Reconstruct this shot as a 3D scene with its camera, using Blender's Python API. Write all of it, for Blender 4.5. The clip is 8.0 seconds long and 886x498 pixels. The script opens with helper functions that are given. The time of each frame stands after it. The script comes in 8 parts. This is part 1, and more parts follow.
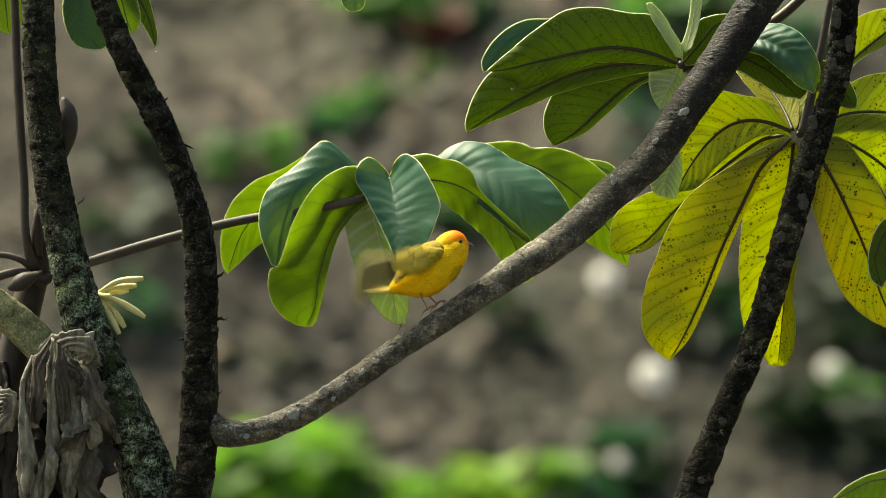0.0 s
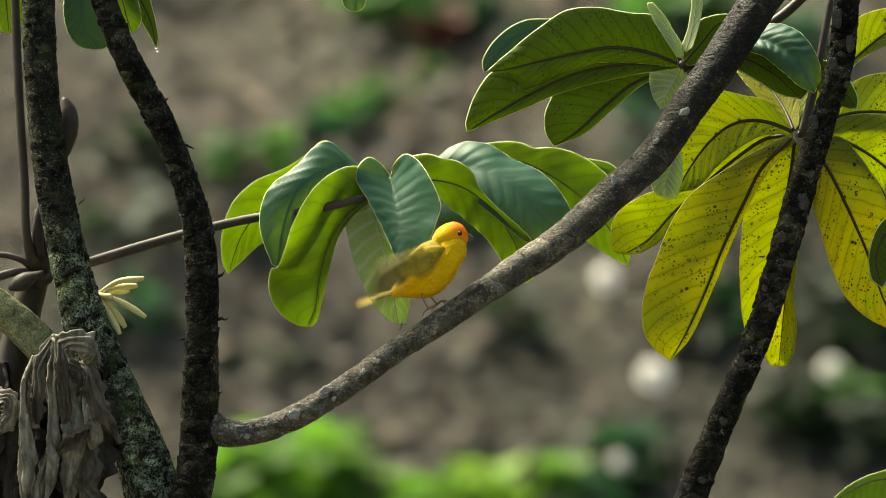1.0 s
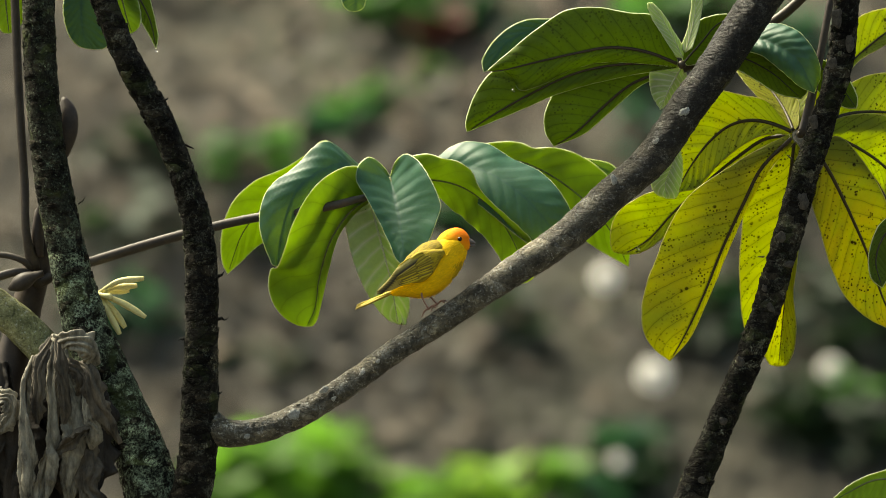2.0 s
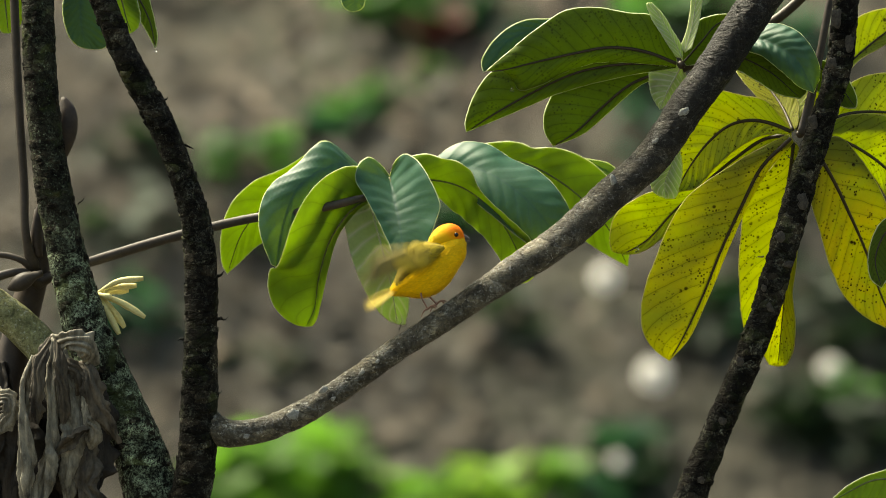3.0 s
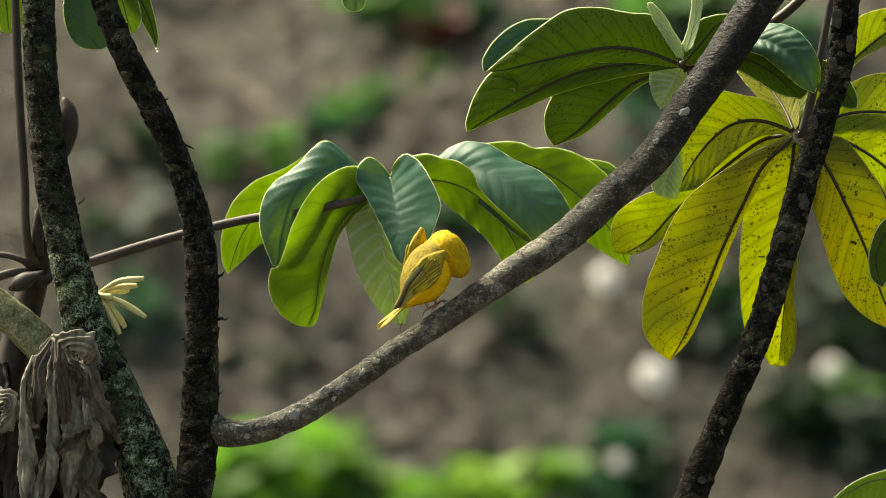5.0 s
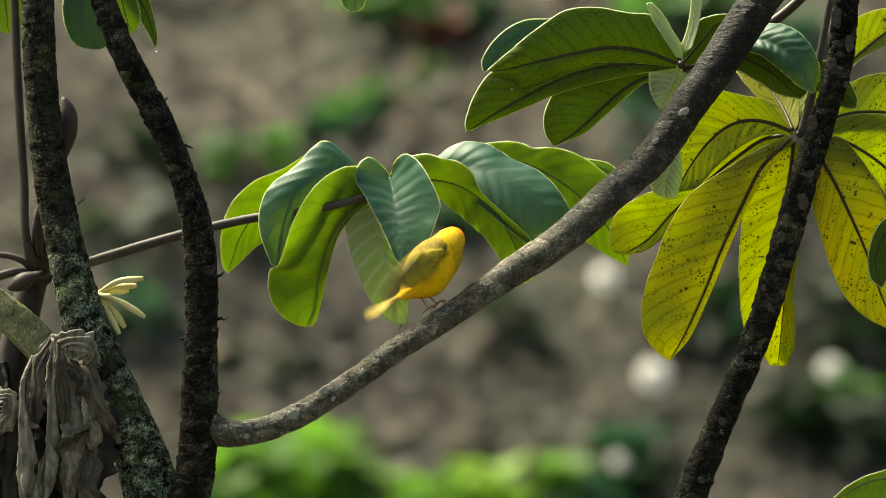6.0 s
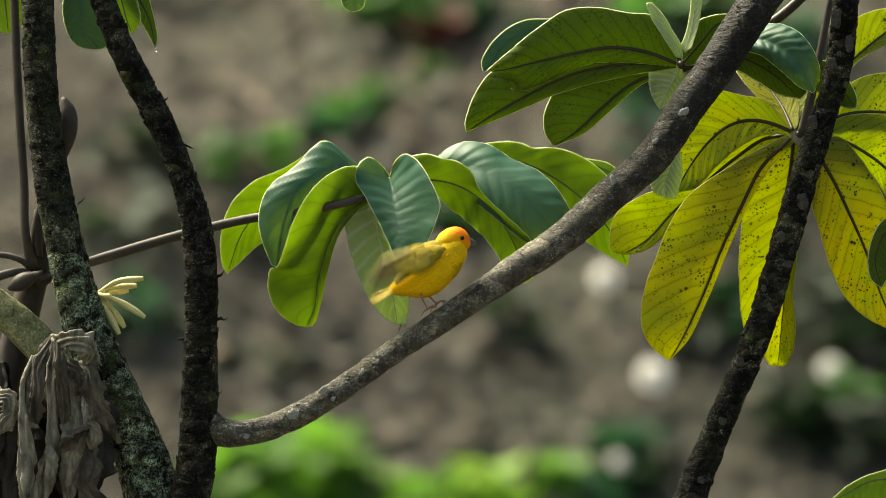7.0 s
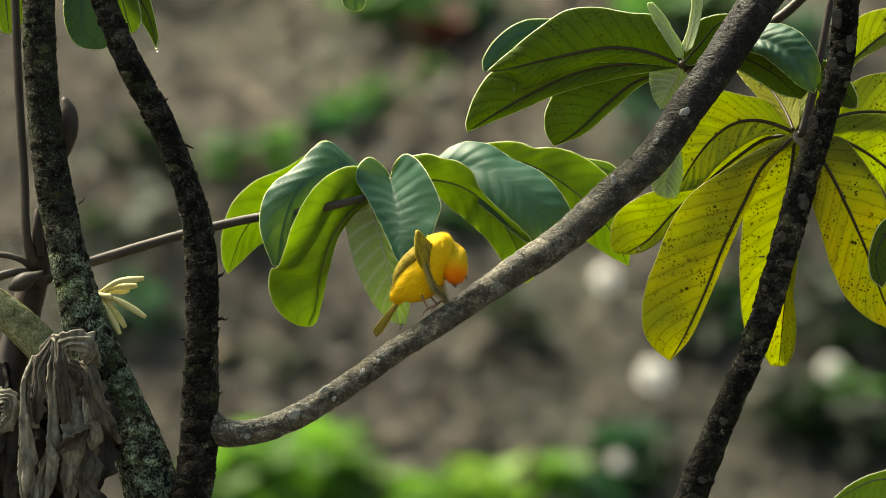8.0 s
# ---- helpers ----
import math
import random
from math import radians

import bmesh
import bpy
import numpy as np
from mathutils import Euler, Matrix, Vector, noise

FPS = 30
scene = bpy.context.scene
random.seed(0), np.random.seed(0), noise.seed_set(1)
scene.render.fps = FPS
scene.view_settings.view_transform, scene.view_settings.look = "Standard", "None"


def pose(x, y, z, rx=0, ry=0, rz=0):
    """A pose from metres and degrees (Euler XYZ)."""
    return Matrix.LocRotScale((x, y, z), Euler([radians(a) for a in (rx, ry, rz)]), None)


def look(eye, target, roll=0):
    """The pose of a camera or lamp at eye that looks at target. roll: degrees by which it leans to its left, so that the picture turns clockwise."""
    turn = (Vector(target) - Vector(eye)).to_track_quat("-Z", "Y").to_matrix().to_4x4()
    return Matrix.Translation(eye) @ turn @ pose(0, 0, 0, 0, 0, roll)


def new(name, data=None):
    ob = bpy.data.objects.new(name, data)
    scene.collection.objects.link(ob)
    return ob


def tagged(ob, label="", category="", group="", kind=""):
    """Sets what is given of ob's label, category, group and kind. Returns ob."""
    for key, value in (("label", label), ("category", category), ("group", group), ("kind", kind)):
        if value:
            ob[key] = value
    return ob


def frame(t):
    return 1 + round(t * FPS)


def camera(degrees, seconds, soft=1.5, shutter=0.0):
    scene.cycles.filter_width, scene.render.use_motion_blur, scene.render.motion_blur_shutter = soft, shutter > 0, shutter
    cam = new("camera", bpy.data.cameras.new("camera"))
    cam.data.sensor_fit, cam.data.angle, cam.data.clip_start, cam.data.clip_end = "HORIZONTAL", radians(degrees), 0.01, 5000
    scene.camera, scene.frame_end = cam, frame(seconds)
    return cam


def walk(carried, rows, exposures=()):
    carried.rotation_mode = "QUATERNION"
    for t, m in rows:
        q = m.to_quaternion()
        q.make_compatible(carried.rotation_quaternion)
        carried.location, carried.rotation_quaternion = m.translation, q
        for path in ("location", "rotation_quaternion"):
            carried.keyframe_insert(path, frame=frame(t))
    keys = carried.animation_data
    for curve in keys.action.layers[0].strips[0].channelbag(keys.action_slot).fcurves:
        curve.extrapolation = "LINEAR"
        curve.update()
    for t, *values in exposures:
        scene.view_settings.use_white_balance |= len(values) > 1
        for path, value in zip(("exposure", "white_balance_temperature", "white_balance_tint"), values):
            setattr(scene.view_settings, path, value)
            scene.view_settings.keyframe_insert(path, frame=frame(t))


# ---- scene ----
# A long lens on a support, almost still: it sways by a hair in yaw.
cam = camera(7.866, 8.0, soft=0.8, shutter=0.8)
cam.data.dof.use_dof = True
cam.data.dof.focus_distance = 6.5
cam.data.dof.aperture_fstop = 5.8


def aim(sway):
    return pose(0, -6.5, 2.2, 90, 0, sway)


walk(cam, [(0.0, aim(0.0)), (0.5, aim(0.001)), (1.0, aim(0.006)), (1.5, aim(0.006)), (3.0, aim(-0.001)), (3.5, aim(0.0)),
           (4.0, aim(0.001)), (4.5, aim(0.006)), (6.0, aim(0.0)), (6.5, aim(-0.004)), (7.0, aim(-0.001)), (7.5, aim(0.001)),
           (8.0, aim(0.006))], [(0.0, 1.7, 7700, 1), (8.0, 1.7, 7700, 1)])

# ---- light: a bright hazy sky, the sun high behind the leaves ----
world = bpy.data.worlds.new("sky")
scene.world = world
world.use_nodes = True
sky = world.node_tree.nodes.new("ShaderNodeTexSky")
sky.sky_type, sky.sun_disc = "NISHITA", False
sky.sun_elevation, sky.sun_rotation = radians(55.3), radians(-55)
sky.air_density, sky.dust_density = 1.2, 3.0
world.node_tree.links.new(sky.outputs[0], world.node_tree.nodes["Background"].inputs[0])
world.node_tree.nodes["Background"].inputs[1].default_value = 0.07
sun = new("sun", bpy.data.lights.new("sun", "SUN"))
sun.data.energy, sun.data.angle, sun.data.color = 4.9, radians(36), (1.0, 0.95, 0.86)
sun.matrix_world = look((-3.3, 2.3, 8.0), (0, 0, 2.2))


# ---- materials ----
class Mat:
    """A node material under construction."""

    def __init__(self, name):
        self.m = bpy.data.materials.new(name)
        self.m.use_nodes = True
        self.t = self.m.node_tree
        self.bsdf = self.t.nodes["Principled BSDF"]
        self.out = self.t.nodes["Material Output"]

    def n(self, kind, **values):
        node = self.t.nodes.new(kind)
        for key, value in values.items():
            if key in node.inputs:
                node.inputs[key].default_value = value
        return node

    def link(self, a, b):
        self.t.links.new(a, b)

    def coords(self, kind="Object", scale=(1, 1, 1)):
        c = self.n("ShaderNodeTexCoord")
        mp = self.n("ShaderNodeMapping")
        mp.inputs["Scale"].default_value = scale
        self.link(c.outputs[kind], mp.inputs["Vector"])
        return mp.outputs[0]

    def noise(self, vec, scale, detail=4, rough=0.6, distort=0.0):
        nz = self.n("ShaderNodeTexNoise", Scale=scale, Detail=detail, Roughness=rough, Distortion=distort)
        self.link(vec, nz.inputs["Vector"])
        return nz.outputs[0]

    def ramp(self, fac, *stops):
        r = self.n("ShaderNodeValToRGB")
        e = r.color_ramp.elements
        while len(e) < len(stops):
            e.new(0.5)
        for el, (p, c) in zip(e, stops):
            el.position, el.color = p, (*c, 1) if len(c) == 3 else c
        self.link(fac, r.inputs[0])
        return r.outputs[0]

    def mix(self, fac, a, b, kind="MIX"):
        x = self.n("ShaderNodeMix")
        x.data_type, x.blend_type = "RGBA", kind
        for v, i in ((fac, 0), (a, 6), (b, 7)):
            if isinstance(v, (int, float)):
                x.inputs[i].default_value = v
            elif isinstance(v, tuple):
                x.inputs[i].default_value = (*v, 1)
            else:
                self.link(v, x.inputs[i])
        return x.outputs[2]

    def math(self, op, a, b=0.0, c=0.0):
        x = self.n("ShaderNodeMath")
        x.operation = op
        for i, v in enumerate((a, b, c)):
            if isinstance(v, (int, float)):
                x.inputs[i].default_value = v
            else:
                self.link(v, x.inputs[i])
        return x.outputs[0]

    def bump(self, height, strength, distance):
        b = self.n("ShaderNodeBump", Strength=strength, Distance=distance)
        self.link(height, b.inputs["Height"])
        self.link(b.outputs[0], self.bsdf.inputs["Normal"])
        return b.outputs[0]

    def colour(self, c):
        if isinstance(c, tuple):
            self.bsdf.inputs["Base Color"].default_value = (*c, 1)
        else:
            self.link(c, self.bsdf.inputs["Base Color"])

    def set(self, **v):
        for key, value in v.items():
            self.bsdf.inputs[key.replace("_", " ")].default_value = value

    def translucent(self, colour, fac):
        tr = self.n("ShaderNodeBsdfTranslucent")
        if isinstance(colour, tuple):
            tr.inputs[0].default_value = (*colour, 1)
        else:
            self.link(colour, tr.inputs[0])
        mx = self.n("ShaderNodeMixShader", Fac=fac)
        mx.inputs[0].default_value = fac
        self.link(self.bsdf.outputs[0], mx.inputs[1])
        self.link(tr.outputs[0], mx.inputs[2])
        self.link(mx.outputs[0], self.out.inputs[0])


def bark(name, dark, light, lichen, lichen_at, moss=0.0, pale=(0.42, 0.43, 0.38), speckle=0.5, wrinkle=0.5, shine=0.1, relief=0.006, height=None, shade_from=None, rough=0.85, plates=1.0):
    """Bark: mottled at two scales, cross wrinkles, pale specks, ragged lichen patches and moss."""
    m = Mat(name)
    v = m.coords("Object")
    big = m.noise(v, 30, 6, 0.68, 0.5)
    fine = m.noise(v, 330, 5, 0.75)
    mid = m.noise(v, 110, 5, 0.7, 0.6)
    c = m.mix(m.ramp(big, (0.36, (0, 0, 0)), (0.66, (1, 1, 1))), dark, light)
    c = m.mix(0.85, c, m.ramp(mid, (0.32, (0.3, 0.29, 0.27)), (0.7, (1.6, 1.55, 1.5))), "MULTIPLY")
    c = m.mix(0.75, c, m.ramp(fine, (0.3, (0.55, 0.54, 0.52)), (0.72, (1.4, 1.36, 1.32))), "MULTIPLY")
    sep = m.n("ShaderNodeSeparateXYZ")
    m.link(v, sep.inputs[0])
    if shade_from:
        # darker bark towards the far end, with leaf shade put into its colour
        shade_mix = m.n("ShaderNodeMapRange")
        m.link(m.math("ADD", sep.outputs[0], m.math("MULTIPLY", mid, 0.12)), shade_mix.inputs[0])
        for i, x in enumerate((shade_from, shade_from + 0.2, 0.0, 0.95)):
            shade_mix.inputs[i + 1].default_value = x
        c = m.mix(shade_mix.outputs[0], c, m.mix(m.ramp(mid, (0.5, (0, 0, 0)), (0.64, (1, 1, 1))), (0.003, 0.0027, 0.0022), (0.036, 0.032, 0.026)))
        fewer = m.math("SUBTRACT", 1.0, m.math("MULTIPLY", shade_mix.outputs[0], 0.8))
    dots = m.math("MULTIPLY", m.ramp(m.noise(v, 340, 3, 0.6, 0.4), (0.6, (0, 0, 0)), (0.68, (1, 1, 1))), speckle)
    if shade_from:
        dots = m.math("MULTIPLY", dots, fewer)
    c = m.mix(dots, c, pale)
    c = m.mix(m.math("MULTIPLY", m.ramp(m.noise(v, 480, 3, 0.7, 0.8), (0.36, (1, 1, 1)), (0.43, (0, 0, 0))), 0.8), c, tuple(0.4 * x for x in dark))
    patch = m.math("MULTIPLY", m.ramp(m.noise(v, 62, 5, 0.7, 1.2), (lichen_at - 0.05, (0, 0, 0)), (lichen_at + 0.12, (1, 1, 1))),
                   m.ramp(m.noise(v, 420, 5, 0.8), (0.44, (0, 0, 0)), (0.56, (1, 1, 1))))
    if height:
        # lichen grows on the lower part of the stem
        grown = m.n("ShaderNodeMapRange")
        m.link(m.math("ADD", sep.outputs[2], m.math("MULTIPLY", big, 0.06)), grown.inputs[0])
        for i, x in enumerate((height, height + 0.11, 1.0, 0.12)):
            grown.inputs[i + 1].default_value = x
        patch = m.math("MULTIPLY", patch, grown.outputs[0])
    if shade_from:
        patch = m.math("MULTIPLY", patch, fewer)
    c = m.mix(m.math("MULTIPLY", patch, lichen), c, pale)
    if moss:
        green = m.ramp(m.noise(v, 34, 4, 0.7, 0.5), (0.52, (0, 0, 0)), (0.66, (1, 1, 1)))
        c = m.mix(m.math("MULTIPLY", green, moss), c, (0.05, 0.065, 0.022))
    # plates of bark, wider than tall, each of its own tone, with dark joints
    bent = m.n("ShaderNodeVectorMath")
    bent.operation = "MULTIPLY_ADD"
    soft = m.n("ShaderNodeTexNoise", Scale=45, Detail=3)
    m.link(v, soft.inputs["Vector"])
    m.link(soft.outputs["Color"], bent.inputs[0])
    bent.inputs[1].default_value = (0.02, 0.02, 0.02)
    m.link(m.coords("Object", (0.7, 0.7, 1.5)), bent.inputs[2])
    cell = m.n("ShaderNodeTexVoronoi", Scale=75)
    m.link(bent.outputs[0], cell.inputs["Vector"])
    joint = m.n("ShaderNodeTexVoronoi", Scale=75)
    joint.feature = "DISTANCE_TO_EDGE"
    m.link(bent.outputs[0], joint.inputs["Vector"])
    tone = m.n("ShaderNodeSeparateColor")
    m.link(cell.outputs["Color"], tone.inputs[0])
    c = m.mix(plates, c, m.ramp(tone.outputs[0], (0.0, (0.35, 0.34, 0.32)), (0.7, (1.0, 1.0, 1.0)), (1.0, (2.4, 2.3, 2.1))), "MULTIPLY")
    seam = m.ramp(joint.outputs[0], (0.0, (0, 0, 0)), (0.12, (1, 1, 1)))
    c = m.mix(plates, c, m.ramp(joint.outputs[0], (0.0, (0.7, 0.7, 0.7)), (0.1, (1, 1, 1))), "MULTIPLY")
    m.colour(c)
    w = m.noise(m.coords("Object", (0.5, 0.5, 2.2)), 150, 4, 0.6, 0.8)
    h = m.math("ADD", m.math("MULTIPLY", fine, 0.5), m.math("ADD", mid, m.math("MULTIPLY", w, wrinkle)))
    h = m.math("ADD", h, m.math("MULTIPLY", seam, 0.25 * plates))
    m.bump(h, 1.0, relief)
    m.set(Roughness=rough, Specular_IOR_Level=shine)
    return m.m


def blade(name, base, second, vein, through_colour, fac, gloss, spots=0.0, veins=10, lean=0.5, vein_mix=0.5, relief=0.0011, shine=0.4, through_vein=0.35, vein_width=1.0, aged=None):
    """One face of a leaf lobe, with side veins that run forward from the midrib."""
    m = Mat(name)
    uv = m.n("ShaderNodeUVMap").outputs[0]
    sep = m.n("ShaderNodeSeparateXYZ")
    m.link(uv, sep.inputs[0])
    across = m.math("ABSOLUTE", m.math("SUBTRACT", m.math("MULTIPLY", sep.outputs[1], 2.0), 1.0))
    wob = m.noise(m.coords("Object"), 40, 2, 0.5)
    phase = m.math("ADD", m.math("MULTIPLY", m.math("SUBTRACT", sep.outputs[0], m.math("MULTIPLY", across, lean / 3)), veins), m.math("MULTIPLY", wob, 0.35))
    saw = m.math("ABSOLUTE", m.math("SUBTRACT", m.math("FRACT", phase), 0.5))
    line = m.ramp(saw, (0.0, (1, 1, 1)), (0.05 * vein_width, (0.25 if vein_width == 1 else 0.55,) * 3), (0.22, (0, 0, 0)))
    o = m.coords("Object")
    c = m.mix(m.ramp(m.noise(o, 22, 4, 0.6), (0.35, (0, 0, 0)), (0.65, (1, 1, 1))), base, second)
    c = m.mix(0.5, c, m.ramp(m.noise(o, 300, 3, 0.6), (0.3, (0.75, 0.75, 0.75)), (0.7, (1.2, 1.2, 1.2))), "MULTIPLY")
    t = m.mix(m.ramp(m.noise(o, 18, 4, 0.6), (0.35, (0, 0, 0)), (0.65, (1, 1, 1))), through_colour, tuple(0.72 * x for x in through_colour))
    if aged:
        t = m.mix(m.ramp(m.noise(o, 13, 4, 0.65, 0.4), (0.42, (0, 0, 0)), (0.64, (1, 1, 1))), t, aged)
    line = m.math("MAXIMUM", line, m.ramp(across, (0.0, (1, 1, 1)), (0.02, (1, 1, 1)), (0.05, (0, 0, 0))))
    c = m.mix(m.math("MULTIPLY", line, vein_mix), c, vein)
    t = m.mix(m.math("MULTIPLY", line, max(0.45, vein_mix)), t, through_vein if isinstance(through_vein, tuple) else tuple(through_vein * x for x in through_colour))
    if spots:
        vo = m.n("ShaderNodeTexVoronoi", Scale=260)
        m.link(m.coords("Object"), vo.inputs["Vector"])
        keep = m.ramp(m.noise(o, 45, 3, 0.6), (0.42, (0, 0, 0)), (0.62, (1, 1, 1)))
        dot = m.math("MULTIPLY", m.ramp(vo.outputs[0], (0.22, (1, 1, 1)), (0.34, (0, 0, 0))), keep)
        big = m.n("ShaderNodeTexVoronoi", Scale=95)
        m.link(m.coords("Object"), big.inputs["Vector"])
        few = m.ramp(m.noise(o, 70, 2, 0.5), (0.54, (0, 0, 0)), (0.6, (1, 1, 1)))
        blot = m.math("MULTIPLY", m.ramp(big.outputs[0], (0.12, (1, 1, 1)), (0.24, (0, 0, 0))), few)
        dot = m.math("MULTIPLY", m.math("MAXIMUM", dot, blot), spots)
        c = m.mix(dot, c, (0.03, 0.02, 0.006))
        t = m.mix(dot, t, (0.02, 0.012, 0.003))
    m.colour(c)
    pleat = m.math("ADD", m.math("MULTIPLY", m.ramp(saw, (0.0, (0, 0, 0)), (0.3, (1, 1, 1))), 1.0), m.math("MULTIPLY", m.noise(o, 160, 3, 0.6), 0.25))
    m.bump(pleat, 0.35, relief)
    m.set(Roughness=gloss, Specular_IOR_Level=shine)
    m.translucent(t, fac)
    return m.m


def plain(name, a, b, scale=60, rough=0.6, bump=0.5, dist=0.001, stretch=(1, 1, 1), fac=0.0, through_colour=(0, 0, 0)):
    m = Mat(name)
    v = m.coords("Object", stretch)
    f = m.noise(v, scale, 5, 0.65, 0.3)
    c = m.mix(m.ramp(f, (0.32, (0, 0, 0)), (0.68, (1, 1, 1))), a, b)
    c = m.mix(0.5, c, m.ramp(m.noise(v, scale * 7, 3, 0.7), (0.3, (0.6, 0.6, 0.6)), (0.7, (1.3, 1.3, 1.3))), "MULTIPLY")
    m.colour(c)
    m.bump(m.noise(v, scale * 3, 5, 0.7), bump, dist)
    m.set(Roughness=rough, Specular_IOR_Level=0.35)
    if fac:
        m.translucent(through_colour, fac)
    return m.m


BARK_PERCH = bark("grey_bark", (0.06, 0.055, 0.04), (0.26, 0.245, 0.185), 0.9, 0.55, pale=(0.46, 0.46, 0.42), speckle=0.8, shine=0.3, relief=0.009, shade_from=0.40, rough=0.6, plates=0.5)
BARK_DARK = bark("dark_bark", (0.003, 0.0027, 0.0022), (0.035, 0.032, 0.025), 0.55, 0.56, 0.5, (0.26, 0.27, 0.21), 0.28)
BARK_LICHEN = bark("lichen_bark", (0.006, 0.0055, 0.0045), (0.036, 0.034, 0.024), 0.95, 0.47, 0.8, (0.42, 0.53, 0.36), 0.3, height=2.17, plates=0.6)
SCAR = plain("bark_scar_wood", (0.025, 0.021, 0.016), (0.1, 0.086, 0.066), 160, 0.85, 1.0, 0.003)
LICHEN = plain("pale_lichen", (0.2, 0.2, 0.18), (0.5, 0.5, 0.45), 260, 0.9, 1.0, 0.003)
BARK_GREEN = bark("green_bark", (0.17, 0.18, 0.085), (0.33, 0.34, 0.18), 0.7, 0.6, 0.15, (0.6, 0.62, 0.52), 0.5, relief=0.003, plates=0.0)
UPPER = blade("leaf_upper_face", (0.016, 0.066, 0.042), (0.026, 0.09, 0.052), (0.14, 0.22, 0.17), (0.5, 0.75, 0.1), 0.14, 0.47, relief=0.0006, vein_mix=0.09, shine=0.27)
LOWER = blade("leaf_lower_face", (0.26, 0.38, 0.09), (0.3, 0.42, 0.1), (0.07, 0.11, 0.025), (0.84, 1.0, 0.13), 0.82, 0.6, vein_mix=0.35, shine=0.2, through_vein=0.6)
LOWER_PALE = blade("pale_leaf_lower_face", (0.52, 0.62, 0.27), (0.58, 0.66, 0.32), (0.88, 0.85, 0.66), (0.8, 1.0, 0.2), 0.55, 0.6, veins=9, vein_mix=0.9, through_vein=(0.95, 0.95, 0.5), vein_width=1.1)
UPPER_OLD = blade("old_leaf_upper_face", (0.08, 0.15, 0.04), (0.11, 0.18, 0.04), (0.12, 0.2, 0.08), (0.75, 0.8, 0.03), 0.55, 0.4, 0.6)
LOWER_OLD = blade("old_leaf_lower_face", (0.23, 0.28, 0.06), (0.27, 0.31, 0.06), (0.06, 0.06, 0.015), (0.44, 0.56, 0.035), 0.6, 0.6, 0.85, veins=15, vein_mix=0.75, aged=(0.46, 0.5, 0.025), shine=0.15)
LOWER_YELLOW = blade("yellow_leaf_lower_face", (0.34, 0.32, 0.04), (0.28, 0.3, 0.05), (0.09, 0.08, 0.02), (0.56, 0.63, 0.05), 0.6, 0.6, 0.85, veins=16, vein_mix=0.75, aged=(0.57, 0.53, 0.03), shine=0.15)
LOWER_MID = blade("spotted_leaf_lower_face", (0.08, 0.13, 0.014), (0.10, 0.155, 0.016), (0.03, 0.04, 0.012), (0.3, 0.4, 0.008), 0.44, 0.6, 0.5, veins=14, vein_mix=0.65, shine=0.15)
# spotted lobe in shade: the dimmer tone is put into its colour
LOWER_SHADED = blade("shaded_leaf_lower_face", (0.2, 0.2, 0.03), (0.16, 0.17, 0.03), (0.05, 0.045, 0.015), (0.36, 0.42, 0.03), 0.55, 0.6, 1.0, veins=15, vein_mix=0.75, aged=(0.42, 0.33, 0.015), shine=0.15)
MARGIN = plain("leaf_margin", (0.5, 0.55, 0.3), (0.6, 0.62, 0.4), 80, 0.5, 0.1, fac=0.4, through_colour=(0.7, 0.8, 0.35))
RIB = plain("leaf_rib", (0.09, 0.11, 0.03), (0.13, 0.14, 0.05), 90, 0.5, 0.2)
RIB_PALE = plain("pale_leaf_rib", (0.4, 0.42, 0.24), (0.5, 0.5, 0.3), 90, 0.5, 0.2)
MARGIN_OLD = plain("old_leaf_margin", (0.3, 0.29, 0.07), (0.36, 0.34, 0.1), 80, 0.5, 0.1, fac=0.4, through_colour=(0.5, 0.48, 0.12))
RIB_DARK = plain("dark_leaf_rib", (0.028, 0.02, 0.009), (0.048, 0.032, 0.015), 90, 0.5, 0.2)
PETIOLE = plain("petiole_skin", (0.03, 0.023, 0.017), (0.056, 0.043, 0.031), 70, 0.55, 0.3, stretch=(1, 1, 1))
STIPULE = plain("bud_sheath", (0.018, 0.012, 0.009), (0.045, 0.031, 0.022), 50, 0.6, 0.3)
BLOSSOM = plain("flower_spike", (0.62, 0.55, 0.22), (0.72, 0.66, 0.32), 120, 0.6, 0.3)
DRY = plain("dry_leaf", (0.025, 0.022, 0.016), (0.35, 0.32, 0.245), 75, 0.75, 0.8, 0.004, stretch=(1, 1, 0.35))
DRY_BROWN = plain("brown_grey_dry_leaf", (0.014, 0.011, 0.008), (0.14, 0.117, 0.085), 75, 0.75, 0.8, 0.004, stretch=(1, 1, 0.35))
# brown dry leaf, darkened further by the shade of the gaps between strips
DRY_DARK = plain("shaded_brown_dry_leaf", (0.006, 0.005, 0.004), (0.05, 0.04, 0.03), 45, 0.8, 1.0, 0.004, stretch=(1, 1, 0.35))


WATER = plain("water", (0.9, 0.92, 0.92), (1, 1, 1), 60, 0.02, 0.0)
_water = WATER.node_tree.nodes["Principled BSDF"]
_water.inputs["Transmission Weight"].default_value = 1.0
_water.inputs["IOR"].default_value = 1.33

# ---- building helpers ----
def mesh_object(name, bm, materials):
    me = bpy.data.meshes.new(name)
    bm.to_mesh(me)
    bm.free()
    for m in materials if isinstance(materials, (list, tuple)) else [materials]:
        me.materials.append(m)
    for p in me.polygons:
        p.use_smooth = True
    return new(name, me)


def part(name, bm, materials, parent, label=""):
    ob = mesh_object(name, bm, materials)
    ob.parent = parent
    if label:
        ob["label"] = label
    return ob


